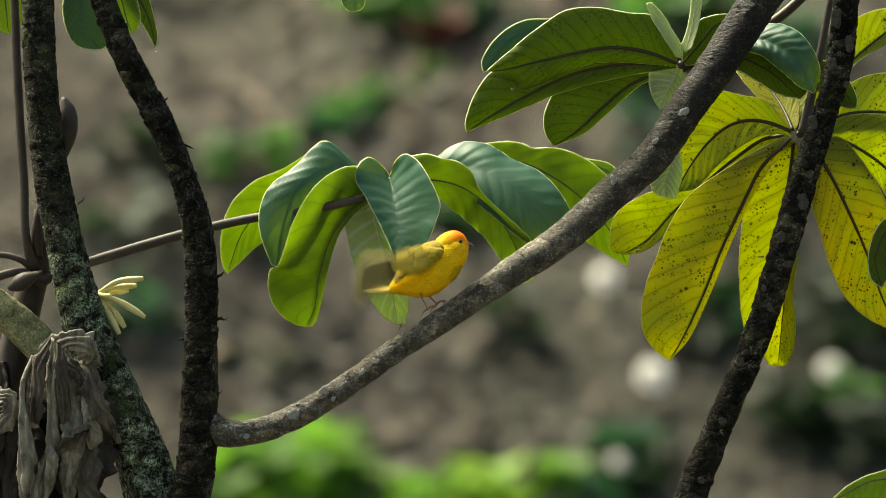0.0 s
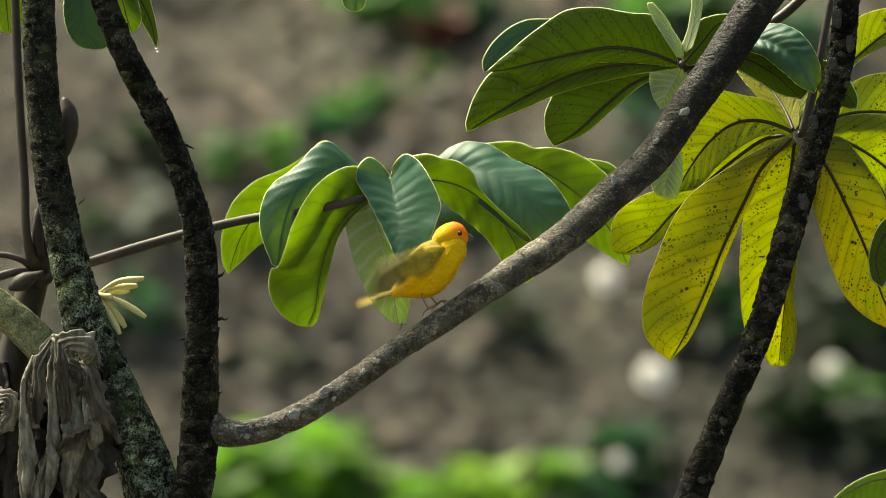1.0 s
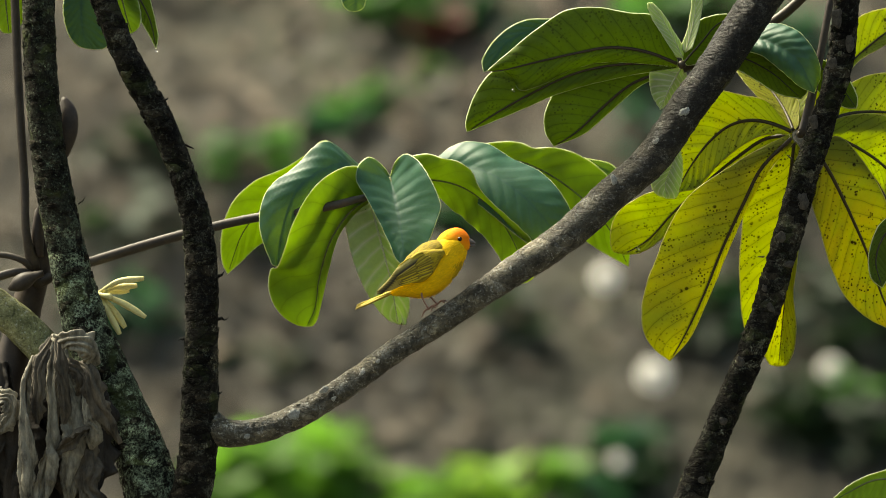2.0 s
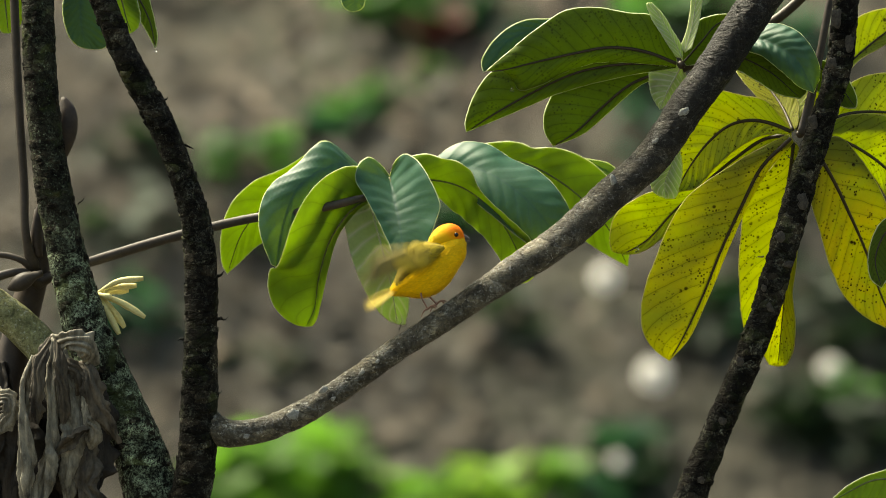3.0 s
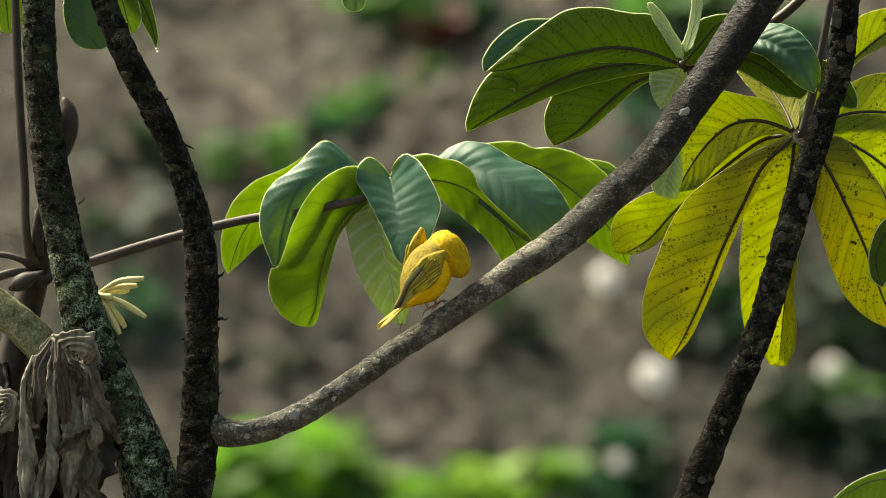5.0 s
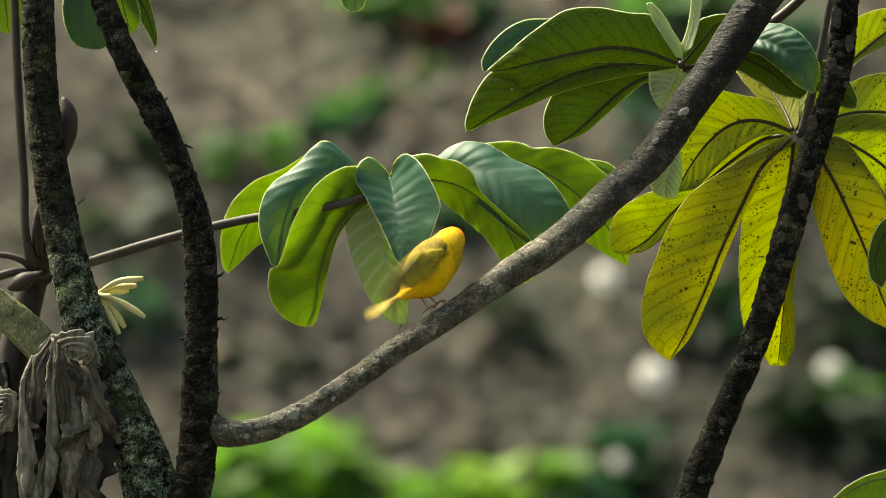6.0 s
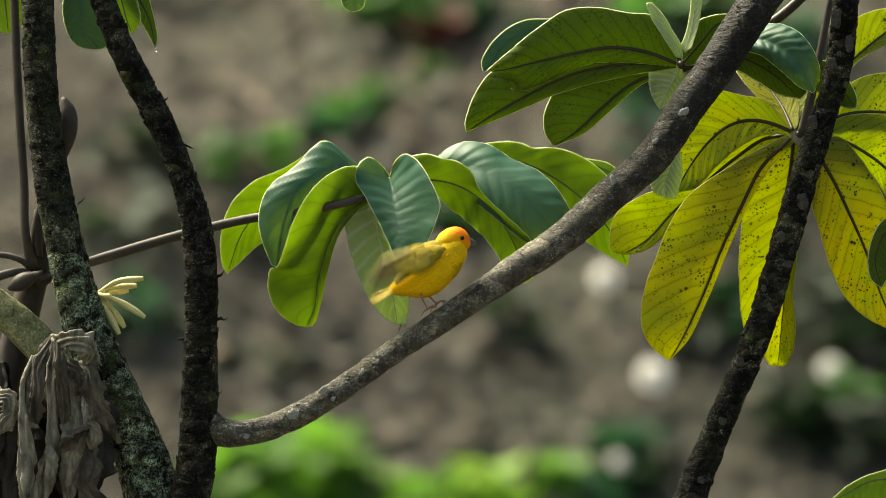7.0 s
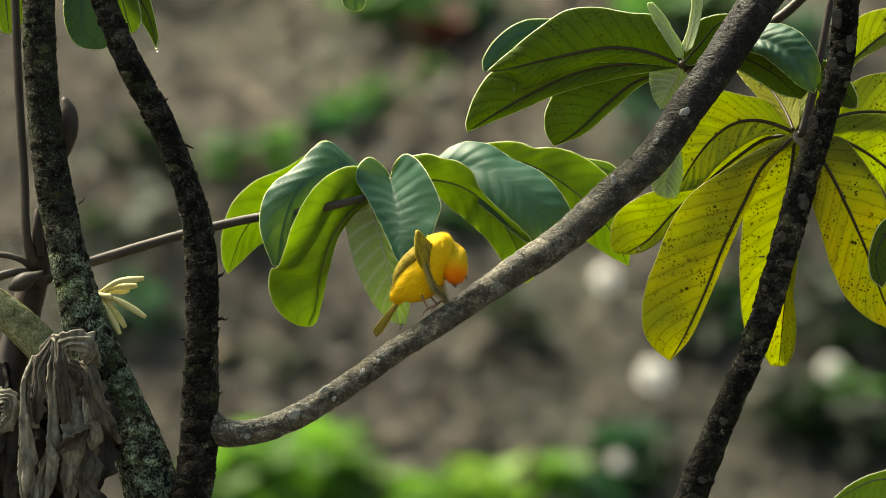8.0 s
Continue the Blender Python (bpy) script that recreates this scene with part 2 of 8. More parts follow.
def thing(name, at, label, category, group="", kind=""):
    ob = new(name)
    ob.location = at
    ob.empty_display_size = 0.02
    return tagged(ob, label, category, group, kind)


def spline(points, step):
    """Rows along a smooth curve through rows of numbers (place and anything else)."""
    p = [np.array(q, float) for q in points]
    gap = [max(np.linalg.norm(b[:3] - a[:3]), 1e-6) for a, b in zip(p, p[1:])]
    slope = [(b - a) / g for a, b, g in zip(p, p[1:], gap)]
    tangent = [slope[0]] + [(slope[i - 1] * gap[i] + slope[i] * gap[i - 1]) / (gap[i - 1] + gap[i]) for i in range(1, len(slope))] + [slope[-1]]
    out = []
    for i, g in enumerate(gap):
        n = max(2, int(g / step))
        for k in range(n):
            t = k / n
            out.append(p[i] * (2 * t ** 3 - 3 * t * t + 1) + tangent[i] * g * (t ** 3 - 2 * t * t + t) + p[i + 1] * (3 * t * t - 2 * t ** 3) + tangent[i + 1] * g * (t ** 3 - t * t))
    out.append(p[-1])
    return out


def tube(points, step=0.004, sides=20, rough=0.0, seed=0, rings=0.0, ring_step=0.016, bm=None, origin=(0, 0, 0), material=0):
    """A limb through rows (x, y, z, radius); rough: relief of its skin; rings: height of the scars round it."""
    bm = bm or bmesh.new()
    rows = spline(points, step)
    origin = Vector(origin)
    last, side = None, None
    loops, run = [], 0.0
    for i, row in enumerate(rows):
        c = Vector(row[:3])
        a, b = Vector(rows[max(i - 1, 0)][:3]), Vector(rows[min(i + 1, len(rows) - 1)][:3])
        t = (b - a).normalized()
        if side is None:
            side = t.orthogonal().normalized()
        side = (side - t * side.dot(t)).normalized()
        up = t.cross(side)
        run += (c - a).length if i else 0
        wave = 0.0
        if rings:
            x = run / ring_step + 0.6 * noise.noise(c * 40 + Vector((seed, 0, 0)))
            wave = rings * max(0.0, 1 - 5 * abs(x - math.floor(x) - 0.5)) * (0.3 + 0.9 * abs(noise.noise(Vector((math.floor(x) * 3.7, seed, 0.5)))))
        loop = []
        for k in range(sides):
            d = side * math.cos(2 * math.pi * k / sides) + up * math.sin(2 * math.pi * k / sides)
            q = c + d * row[3]
            r = row[3]
            if rough:
                s = Vector((seed * 3.1, seed * 1.7, 0))
                r += rough * (0.7 * noise.noise(q * 38 + s) + 0.6 * noise.noise(q * 95 + s) + 0.55 * noise.noise(q * 210 + s) + 0.4 * noise.noise(q * 430 + s))
                r += wave * (0.5 + 0.9 * noise.noise(q * 60 + s * 2))
            loop.append(bm.verts.new(c + d * max(r, 0.0002) - origin))
        loops.append(loop)
    for a, b in zip(loops, loops[1:]):
        for k in range(sides):
            f = bm.faces.new((a[k], a[(k + 1) % sides], b[(k + 1) % sides], b[k]))
            f.material_index = material
    for loop, flip in ((loops[0], True), (loops[-1], False)):
        f = bm.faces.new(loop[::-1] if flip else loop)
        f.material_index = material
    return bm


def scales(points, count, size, lift, seed, origin, span=(0.0, 1.0)):
    """Small plates of bark on a limb, each with a ragged outline and one edge that stands off."""
    rng = random.Random(seed)
    rows = spline(points, 0.003)
    lo, hi = int(span[0] * (len(rows) - 2)) + 1, int(span[1] * (len(rows) - 2))
    bm = bmesh.new()
    origin = Vector(origin)
    for _ in range(count):
        i = rng.randrange(lo, hi)
        c, t = Vector(rows[i][:3]), (Vector(rows[i + 1][:3]) - Vector(rows[i - 1][:3])).normalized()
        side = t.orthogonal().normalized()
        a = rng.uniform(0, 6.283)
        out = side * math.cos(a) + t.cross(side) * math.sin(a)
        round_ = t.cross(out)
        tall, wide = size * rng.uniform(0.35, 1.0), size * rng.uniform(0.6, 1.7)
        tilt = lift * rng.uniform(0.3, 1.3) * rng.choice((-1, 1, 1))
        top, low = [], []
        for k in range(7):
            b = 6.283 * k / 7
            j = rng.uniform(0.65, 1.2)
            u, v = wide * j * math.cos(b), tall * j * math.sin(b)
            r = math.sqrt(max(rows[i][3] ** 2 - u * u, 0))
            p = c + out * r + round_ * u + t * v - origin
            top.append(bm.verts.new(p + out * (0.0006 + tilt * (0.5 + 0.5 * math.sin(b)) * (1 if tilt > 0 else -1))))
            low.append(bm.verts.new(p - out * 0.0015))
        bm.faces.new(top)
        for k in range(7):
            bm.faces.new((top[k], low[k], low[(k + 1) % 7], top[(k + 1) % 7]))
    bmesh.ops.recalc_face_normals(bm, faces=bm.faces[:])
    return bm


def frond(parent, rib, left, right, materials, upper_front, seed=1, nt=64, ns=9, arch=0.0, pleat=0.0007, frill=0.0008, rib_width=0.0012, veins=11):
    """A lobe of a living leaf: a blade between two curved margins with its midrib between them, two faces, a pale rim and a raised rib.
    arch: how far each half bulges towards -y; pleat: depth of the furrows between side veins; frill: waviness of the margins."""
    bm = bmesh.new()
    uv = bm.loops.layers.uv.new("UVMap")
    o = Vector(rib[0])
    sd = Vector((seed * 7.3, seed * 2.9, seed * 5.1))
    depth = Vector((0, 1, 0))

    def even(points):
        """The curve at nt + 1 evenly spaced places, closer together towards its end."""
        p = np.array([q for q in spline([tuple(q) + (0.0,) for q in points], 0.0015)])[:, :3]
        run = np.concatenate([[0], np.cumsum(np.linalg.norm(np.diff(p, axis=0), axis=1))])
        u = np.linspace(0, 1, nt + 1)
        u = (1 - (1 - u) ** 1.35) * run[-1]
        return [Vector([np.interp(x, run, p[:, k]) for k in range(3)]) for x in u]

    mid, sides = even(rib), (even(left), even(right))
    n = 2 * ns + 1
    grid = []
    for i in range(nt + 1):
        t = 1 - (1 - i / nt) ** 1.35
        row = [None] * n
        row[ns] = mid[i]
        for edge, sign in zip(sides, (1, -1)):
            e = edge[i]
            wide = (e - mid[i]).length
            for j in range(1, ns + 1):
                s = j / ns
                q = mid[i].lerp(e, s)
                ph = veins * (t - 0.16 * s) + 0.5 * noise.noise(Vector((t * 3, s * 2 * sign, 4)) + sd)
                fade = min(1.0, wide / 0.018)
                q = q - depth * (arch * fade * math.sin(math.pi * s) + pleat * fade * math.cos(2 * math.pi * ph) * min(1, 3 * s) * (0.8 + 0.8 * noise.noise(Vector((t * 4, s * sign, 9)) + sd)))
                ruffle = frill * s * s * fade
                q = q + Vector((0.5 * noise.noise(Vector((t * 16, sign, 2)) + sd), 2.5 * noise.noise(Vector((t * 13, sign, 5)) + sd), 0.7 * noise.noise(Vector((t * 16, sign, 8)) + sd))) * ruffle
                row[ns + sign * j] = q
        grid.append(row)
    thick = 0.00035
    sheets = ([], [])
    facing = 0.0
    for i in range(nt + 1):
        rows = ([], [])
        for j in range(n):
            du = grid[min(i + 1, nt)][j] - grid[max(i - 1, 0)][j]
            dv = grid[i][min(j + 1, n - 1)] - grid[i][max(j - 1, 0)]
            nr = du.cross(dv)
            facing += nr.y
            nr = nr.normalized() if nr.length > 1e-12 else -depth
            for sheet, sgn in zip(rows, (1, -1)):
                sheet.append(bm.verts.new(grid[i][j] + nr * thick * sgn - o))
        for sheet, r in zip(sheets, rows):
            sheet.append(r)
    first_front = facing < 0
    for k, sheet in enumerate(sheets):
        front = first_front == (k == 0)
        mat = 0 if front == upper_front else 1
        for i in range(nt):
            for j in range(n - 1):
                quad = [(i, j), (i + 1, j), (i + 1, j + 1), (i, j + 1)]
                quad = quad if k == 0 else quad[::-1]
                f = bm.faces.new([sheet[a][b] for a, b in quad])
                f.material_index = mat
                for lp, (a, b) in zip(f.loops, quad):
                    lp[uv].uv = (1 - (1 - a / nt) ** 1.35, b / (n - 1))
    rim = [(i, 0) for i in range(nt + 1)] + [(nt, j) for j in range(1, n)] + [(i, n - 1) for i in range(nt - 1, -1, -1)] + [(0, j) for j in range(n - 2, 0, -1)]
    edge = []
    for i, j in rim:
        here = grid[i][j] - o
        out = here - (grid[min(max(i, 1), nt - 1)][min(max(j, 1), n - 2)] - o)
        out = out.normalized() * (0.001 + 0.0005 * noise.noise(here * 300)) if out.length > 1e-9 else Vector((0, 0, 0))
        edge.append(bm.verts.new(here + out))
    for k in range(len(rim)):
        (i, j), (a, b) = rim[k], rim[(k + 1) % len(rim)]
        for sheet, flip in ((sheets[0], False), (sheets[1], True)):
            vs = [sheet[i][j], edge[k], edge[(k + 1) % len(rim)], sheet[a][b]]
            bm.faces.new(vs[::-1] if flip else vs).material_index = 2
    low = sheets[1] if first_front == upper_front else sheets[0]
    pts = []
    for i in range(0, nt - 3, 3):
        c = grid[i][ns] - o
        d = (low[i][ns].co - c).normalized()
        pts.append((*(c + d * (thick + 0.35 * rib_width)), rib_width * (1 - 0.8 * i / nt)))
    tube(pts, 0.004, 8, bm=bm, material=3)
    bmesh.ops.recalc_face_normals(bm, faces=[f for f in bm.faces if f.material_index == 3])
    ob = part("lobe", bm, materials, parent)
    ob.location = o - Vector(parent.location) - Vector(parent.parent.location)
    return ob


FRESH = [UPPER, LOWER, MARGIN, RIB]
FRESH_PALE = [UPPER, LOWER_PALE, MARGIN, RIB_PALE]
MIDDLE = [UPPER, LOWER_MID, MARGIN, RIB_DARK]
OLD = [UPPER_OLD, LOWER_OLD, MARGIN_OLD, RIB_DARK]
YELLOW = [UPPER_OLD, LOWER_YELLOW, MARGIN_OLD, RIB_DARK]
SHADED = [UPPER_OLD, LOWER_SHADED, MARGIN_OLD, RIB_DARK]

# ---- ground: level under the trees, a rising bank behind ----
def bank(x, y):
    if y < 8:
        z = 0.0
    elif y < 11:
        z = 0.0 + 1.35 * ((y - 8) / 3) ** 2
    else:
        z = 0.9 * (y - 9.5)
    if y > 40:
        z = 27.45 + 12 * (1 - math.exp(-(y - 40) / 60))
    return z + 0.03 * noise.noise(Vector((x * 0.9, y * 0.9, 0))) + 0.008 * noise.noise(Vector((x * 4, y * 4, 3)))


def build_ground():
    bm = bmesh.new()
    xs = [-1500, -600, -200, -80, -30, -12] + [-6 + 0.12 * i for i in range(101)] + [12, 30, 80, 200, 600, 1500]
    ys = [-1500, -500, -150, -50, -20, -8, -3, 0, 2, 4, 6, 7, 8, 8.5, 9, 9.5, 10] + [10.2 + 0.08 * i for i in range(56)] + [15, 16, 18, 21, 25, 30, 40, 60, 100, 200, 500, 1500]
    grid = [[bm.verts.new((x, y, bank(x, y))) for x in xs] for y in ys]
    for a, b in zip(grid, grid[1:]):
        for i in range(len(xs) - 1):
            bm.faces.new((a[i], a[i + 1], b[i + 1], b[i]))
    m = Mat("bank_soil")
    v = m.coords("Object")
    c = m.ramp(m.noise(v, 1.6, 5, 0.65, 0.6), (0.34, (0.055, 0.047, 0.035)), (0.5, (0.068, 0.059, 0.044)), (0.66, (0.085, 0.074, 0.056)))
    c = m.mix(0.8, c, m.ramp(m.noise(v, 9, 4, 0.7), (0.3, (0.45, 0.45, 0.45)), (0.7, (1.4, 1.35, 1.3))), "MULTIPLY")
    c = m.mix(m.ramp(m.noise(v, 1.1, 4, 0.6), (0.5, (0, 0, 0)), (0.66, (0.4, 0.4, 0.4))), c, (0.05, 0.066, 0.033))
    # soil colour is scaled up with height on the bank
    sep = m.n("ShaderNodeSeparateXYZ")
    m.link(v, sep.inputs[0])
    lighter = m.n("ShaderNodeMapRange")
    m.link(sep.outputs[2], lighter.inputs[0])
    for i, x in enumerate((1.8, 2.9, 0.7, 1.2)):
        lighter.inputs[i + 1].default_value = x
    c = m.mix(1.0, c, lighter.outputs[0], "MULTIPLY")
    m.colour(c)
    m.bump(m.noise(v, 20, 5, 0.7), 1.0, 0.02)
    m.set(Roughness=0.95)
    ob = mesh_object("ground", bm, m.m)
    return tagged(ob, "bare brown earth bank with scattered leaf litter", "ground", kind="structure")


build_ground()

LITTER_MAT = []
for nm, a, b in (("litter_brown", (0.055, 0.045, 0.032), (0.09, 0.073, 0.053)), ("litter_grey", (0.071, 0.066, 0.054), (0.122, 0.112, 0.093)),
                 ("litter_dark", (0.044, 0.042, 0.032), (0.085, 0.078, 0.058)), ("litter_tan", (0.15, 0.118, 0.088), (0.24, 0.19, 0.142))):
    LITTER_MAT.append(plain(nm, a, b, 30, 0.85, 0.5))


def curled_leaf(bm, m, length, width, bend, material=0, steps=3):
    """One small leaf: a bent strip with a pointed end and a fold along its rib."""
    prev = None
    for i in range(steps + 1):
        t = i / steps
        w = width * math.sin(math.pi * min(0.12 + 0.8 * t, 0.97))
        a = bend * t
        x, z = length * (math.sin(a) / bend if bend else t), length * ((1 - math.cos(a)) / bend if bend else 0)
        row = [bm.verts.new(m @ Vector((x, s * w, z + abs(s) * w * 0.35))) for s in (-1, 0, 1)]
        if prev:
            for k in (0, 1):
                bm.faces.new((prev[k], row[k], row[k + 1], prev[k + 1])).material_index = material
        prev = row


def build_litter():
    rng = random.Random(4)
    bm = bmesh.new()
    for _ in range(15000):
        x, y = rng.uniform(-3, 3), rng.uniform(10.4, 14.2)
        size = rng.choice((0.03, 0.035, 0.04, 0.05, 0.06, 0.08)) * rng.uniform(0.8, 1.2)
        m = Matrix.Translation((x, y, bank(x, y) + 0.02)) @ Euler((rng.uniform(0.1, 1.3), rng.uniform(-0.4, 0.4), rng.uniform(-0.8, 0.8))).to_matrix().to_4x4()
        # paler dry leaves lie higher up, dark ones to one side
        tan = 0.05 + (0.5 if y > 12.2 + 0.25 * noise.noise(Vector((x * 2, 0, 5))) and -0.75 < x < 0.5 else 0.0)
        dark_share = 0.75 if x > 0.62 + 0.2 * noise.noise(Vector((x, y, 2))) else 0.12
        pick = rng.random()
        kind = 3 if pick < tan * (1 - dark_share) else 2 if rng.random() < dark_share else rng.choice((0, 1, 1))
        curled_leaf(bm, m, size, size * rng.uniform(0.2, 0.4), rng.uniform(-1.5, 1.5) or 0.3, kind)
    ob = mesh_object("leaf_litter", bm, LITTER_MAT)
    return tagged(ob, "dry brown and grey leaf litter strewn over the earth bank", "leaf litter", kind="stuff")


build_litter()


def foliage(name, a, b, t, fac=0.4, rough=0.7):
    return plain(name, a, b, 14, rough, 0.3, fac=fac, through_colour=t)


LEAF_BRIGHT = foliage("bright_foliage", (0.065, 0.145, 0.025), (0.1, 0.2, 0.038), (0.15, 0.35, 0.035))
LEAF_MID = foliage("green_foliage", (0.04, 0.1, 0.03), (0.065, 0.145, 0.042), (0.09, 0.24, 0.04))
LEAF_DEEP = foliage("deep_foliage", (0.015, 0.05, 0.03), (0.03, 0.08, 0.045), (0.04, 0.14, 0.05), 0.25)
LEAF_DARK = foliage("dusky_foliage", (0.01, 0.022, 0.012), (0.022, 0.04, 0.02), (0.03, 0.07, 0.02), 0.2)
LEAF_YELLOW = foliage("lime_foliage", (0.14, 0.26, 0.04), (0.2, 0.33, 0.06), (0.3, 0.55, 0.05))
LEAF_RED = foliage("red_foliage", (0.05, 0.012, 0.008), (0.09, 0.02, 0.012), (0.15, 0.02, 0.01), 0.2)
WHITE_LEAF = plain("glint_petal", (0.78, 0.77, 0.75), (0.85, 0.84, 0.82), 14, 0.4, 0.2, fac=0.45, through_colour=(0.85, 0.84, 0.8))
TWIG = plain("twig_bark", (0.06, 0.045, 0.03), (0.11, 0.085, 0.06), 30, 0.8)


def shrub(at, radius, leaves, leaf_size, material, seed, label, squash=0.8):
    """A low shrub on the bank: stems that fan out of the soil and many single leaves round them."""
    rng = random.Random(seed)
    x, y = at[0], at[1]
    ground_z = bank(x, y)
    ob = thing("shrub", (x, y, ground_z - 0.02), label, "shrub", "shrubs on the bank")
    centre = Vector((0, 0, at[2] - ground_z + 0.02))
    for k in range(4):
        a = rng.uniform(0, 6.28)
        tipv = centre + Vector((math.cos(a), math.sin(a), rng.uniform(-0.2, 0.7))) * radius * 0.7
        part("stem", tube([(0, 0, 0, 0.012), (*(tipv * 0.5 + Vector((0, 0, 0.03))), 0.009), (*tipv, 0.004)], 0.08, 6), TWIG, ob)
    bm = bmesh.new()
    for _ in range(leaves):
        d = Vector((rng.gauss(0, 1), rng.gauss(0, 1), rng.gauss(0, 1) * squash)).normalized() * radius * rng.uniform(0.35, 1.0) ** 0.7
        d.x *= rng.uniform(0.7, 1.25)
        m = Matrix.Translation(centre + d) @ Euler((rng.uniform(-0.7, 0.7), rng.uniform(0.1, 1.1), rng.uniform(0, 6.3))).to_matrix().to_4x4()
        s = leaf_size * rng.uniform(0.6, 1.2)
        curled_leaf(bm, m, s, s * 0.3, rng.uniform(0.3, 1.2))
    part("foliage", bm, material, ob)
    return ob


def shrubs():
    bright, mid, deep = "bright green leafy shrub on the earth bank", "green leafy shrub on the earth bank", "dark green shrub that darkens the bank"
    for at, r, n, s, m, seed, label in (
            ((-0.4864, 11.1631, 1.5068), 0.23, 180, 0.15, LEAF_BRIGHT, 1, bright), ((-0.3479, 11.2127, 1.5714), 0.16, 110, 0.14, LEAF_BRIGHT, 2, bright),
            ((-0.5576, 11.2127, 1.5414), 0.13, 90, 0.13, LEAF_BRIGHT, 22, bright),
            ((-0.068, 11.1302, 1.4672), 0.14, 80, 0.13, LEAF_BRIGHT, 3, bright), ((0.1023, 11.1713, 1.5042), 0.12, 80, 0.13, LEAF_YELLOW, 4, "lime green shrub on the earth bank"),
            ((0.2738, 11.2376, 1.5638), 0.11, 60, 0.12, LEAF_BRIGHT, 5, bright),
            ((-0.5817, 12.2384, 2.4646), 0.11, 44, 0.14, LEAF_MID, 6, mid), ((-0.2389, 12.4163, 2.6247), 0.07, 36, 0.12, LEAF_MID, 7, mid), ((-0.3455, 12.3504, 2.5653), 0.07, 30, 0.1, LEAF_DEEP, 8, deep),
            ((-0.0234, 12.5208, 2.7187), 0.06, 26, 0.10, LEAF_BRIGHT, 9, bright), ((-0.1587, 12.753, 2.9277), 0.13, 60, 0.13, LEAF_MID, 10, mid),
            ((0.7192, 12.753, 2.9277), 0.15, 90, 0.15, LEAF_MID, 11, mid), ((1.0169, 12.6362, 2.8226), 0.13, 70, 0.14, LEAF_DEEP, 12, deep),
            ((0.0017, 12.6653, 2.8487), 0.09, 60, 0.10, LEAF_RED, 13, "dark red leafed shrub on the bank"), ((0.1112, 12.7139, 2.8925), 0.09, 50, 0.12, LEAF_DEEP, 14, deep),
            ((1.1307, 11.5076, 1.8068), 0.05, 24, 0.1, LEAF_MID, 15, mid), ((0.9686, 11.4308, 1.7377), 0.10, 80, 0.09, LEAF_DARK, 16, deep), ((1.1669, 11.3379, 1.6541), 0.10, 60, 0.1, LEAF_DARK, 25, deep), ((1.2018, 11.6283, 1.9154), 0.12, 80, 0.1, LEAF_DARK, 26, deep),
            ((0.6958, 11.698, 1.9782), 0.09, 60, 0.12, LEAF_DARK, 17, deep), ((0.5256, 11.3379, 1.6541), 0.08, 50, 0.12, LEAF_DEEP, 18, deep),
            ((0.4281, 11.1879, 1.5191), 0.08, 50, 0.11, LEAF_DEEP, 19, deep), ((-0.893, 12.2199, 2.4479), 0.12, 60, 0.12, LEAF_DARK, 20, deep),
            # seeds 27 and 31 to 33: dark leaves added to darken the bank
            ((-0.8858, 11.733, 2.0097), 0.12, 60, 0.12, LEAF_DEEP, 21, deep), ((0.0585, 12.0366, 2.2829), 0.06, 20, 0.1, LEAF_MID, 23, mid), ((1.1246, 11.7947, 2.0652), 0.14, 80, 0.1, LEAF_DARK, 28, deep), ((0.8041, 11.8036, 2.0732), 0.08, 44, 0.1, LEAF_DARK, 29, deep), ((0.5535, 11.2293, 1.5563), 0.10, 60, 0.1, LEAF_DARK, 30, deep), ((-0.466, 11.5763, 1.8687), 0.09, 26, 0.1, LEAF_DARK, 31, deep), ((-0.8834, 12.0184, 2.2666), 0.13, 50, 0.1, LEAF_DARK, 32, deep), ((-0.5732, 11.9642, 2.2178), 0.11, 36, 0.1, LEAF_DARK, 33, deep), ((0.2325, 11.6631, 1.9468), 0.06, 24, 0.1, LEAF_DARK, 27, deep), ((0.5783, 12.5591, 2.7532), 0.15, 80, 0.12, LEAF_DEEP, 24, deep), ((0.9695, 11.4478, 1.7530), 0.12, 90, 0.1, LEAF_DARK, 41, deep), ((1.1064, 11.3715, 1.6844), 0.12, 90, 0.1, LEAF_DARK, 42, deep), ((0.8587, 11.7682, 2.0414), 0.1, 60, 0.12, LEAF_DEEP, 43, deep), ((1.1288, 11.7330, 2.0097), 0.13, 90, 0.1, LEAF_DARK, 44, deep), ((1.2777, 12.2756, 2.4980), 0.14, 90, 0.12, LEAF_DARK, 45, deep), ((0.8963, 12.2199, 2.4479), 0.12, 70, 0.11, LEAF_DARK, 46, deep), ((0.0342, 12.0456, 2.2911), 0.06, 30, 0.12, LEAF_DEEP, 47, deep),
            # no shrub known here: sparse dark leaves stand in for shade
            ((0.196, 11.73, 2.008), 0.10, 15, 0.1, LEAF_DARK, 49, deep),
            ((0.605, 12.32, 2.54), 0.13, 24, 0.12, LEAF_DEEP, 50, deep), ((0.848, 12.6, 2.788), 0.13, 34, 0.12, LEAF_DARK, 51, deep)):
        shrub(at, r, n, s, m, seed, label)


shrubs()


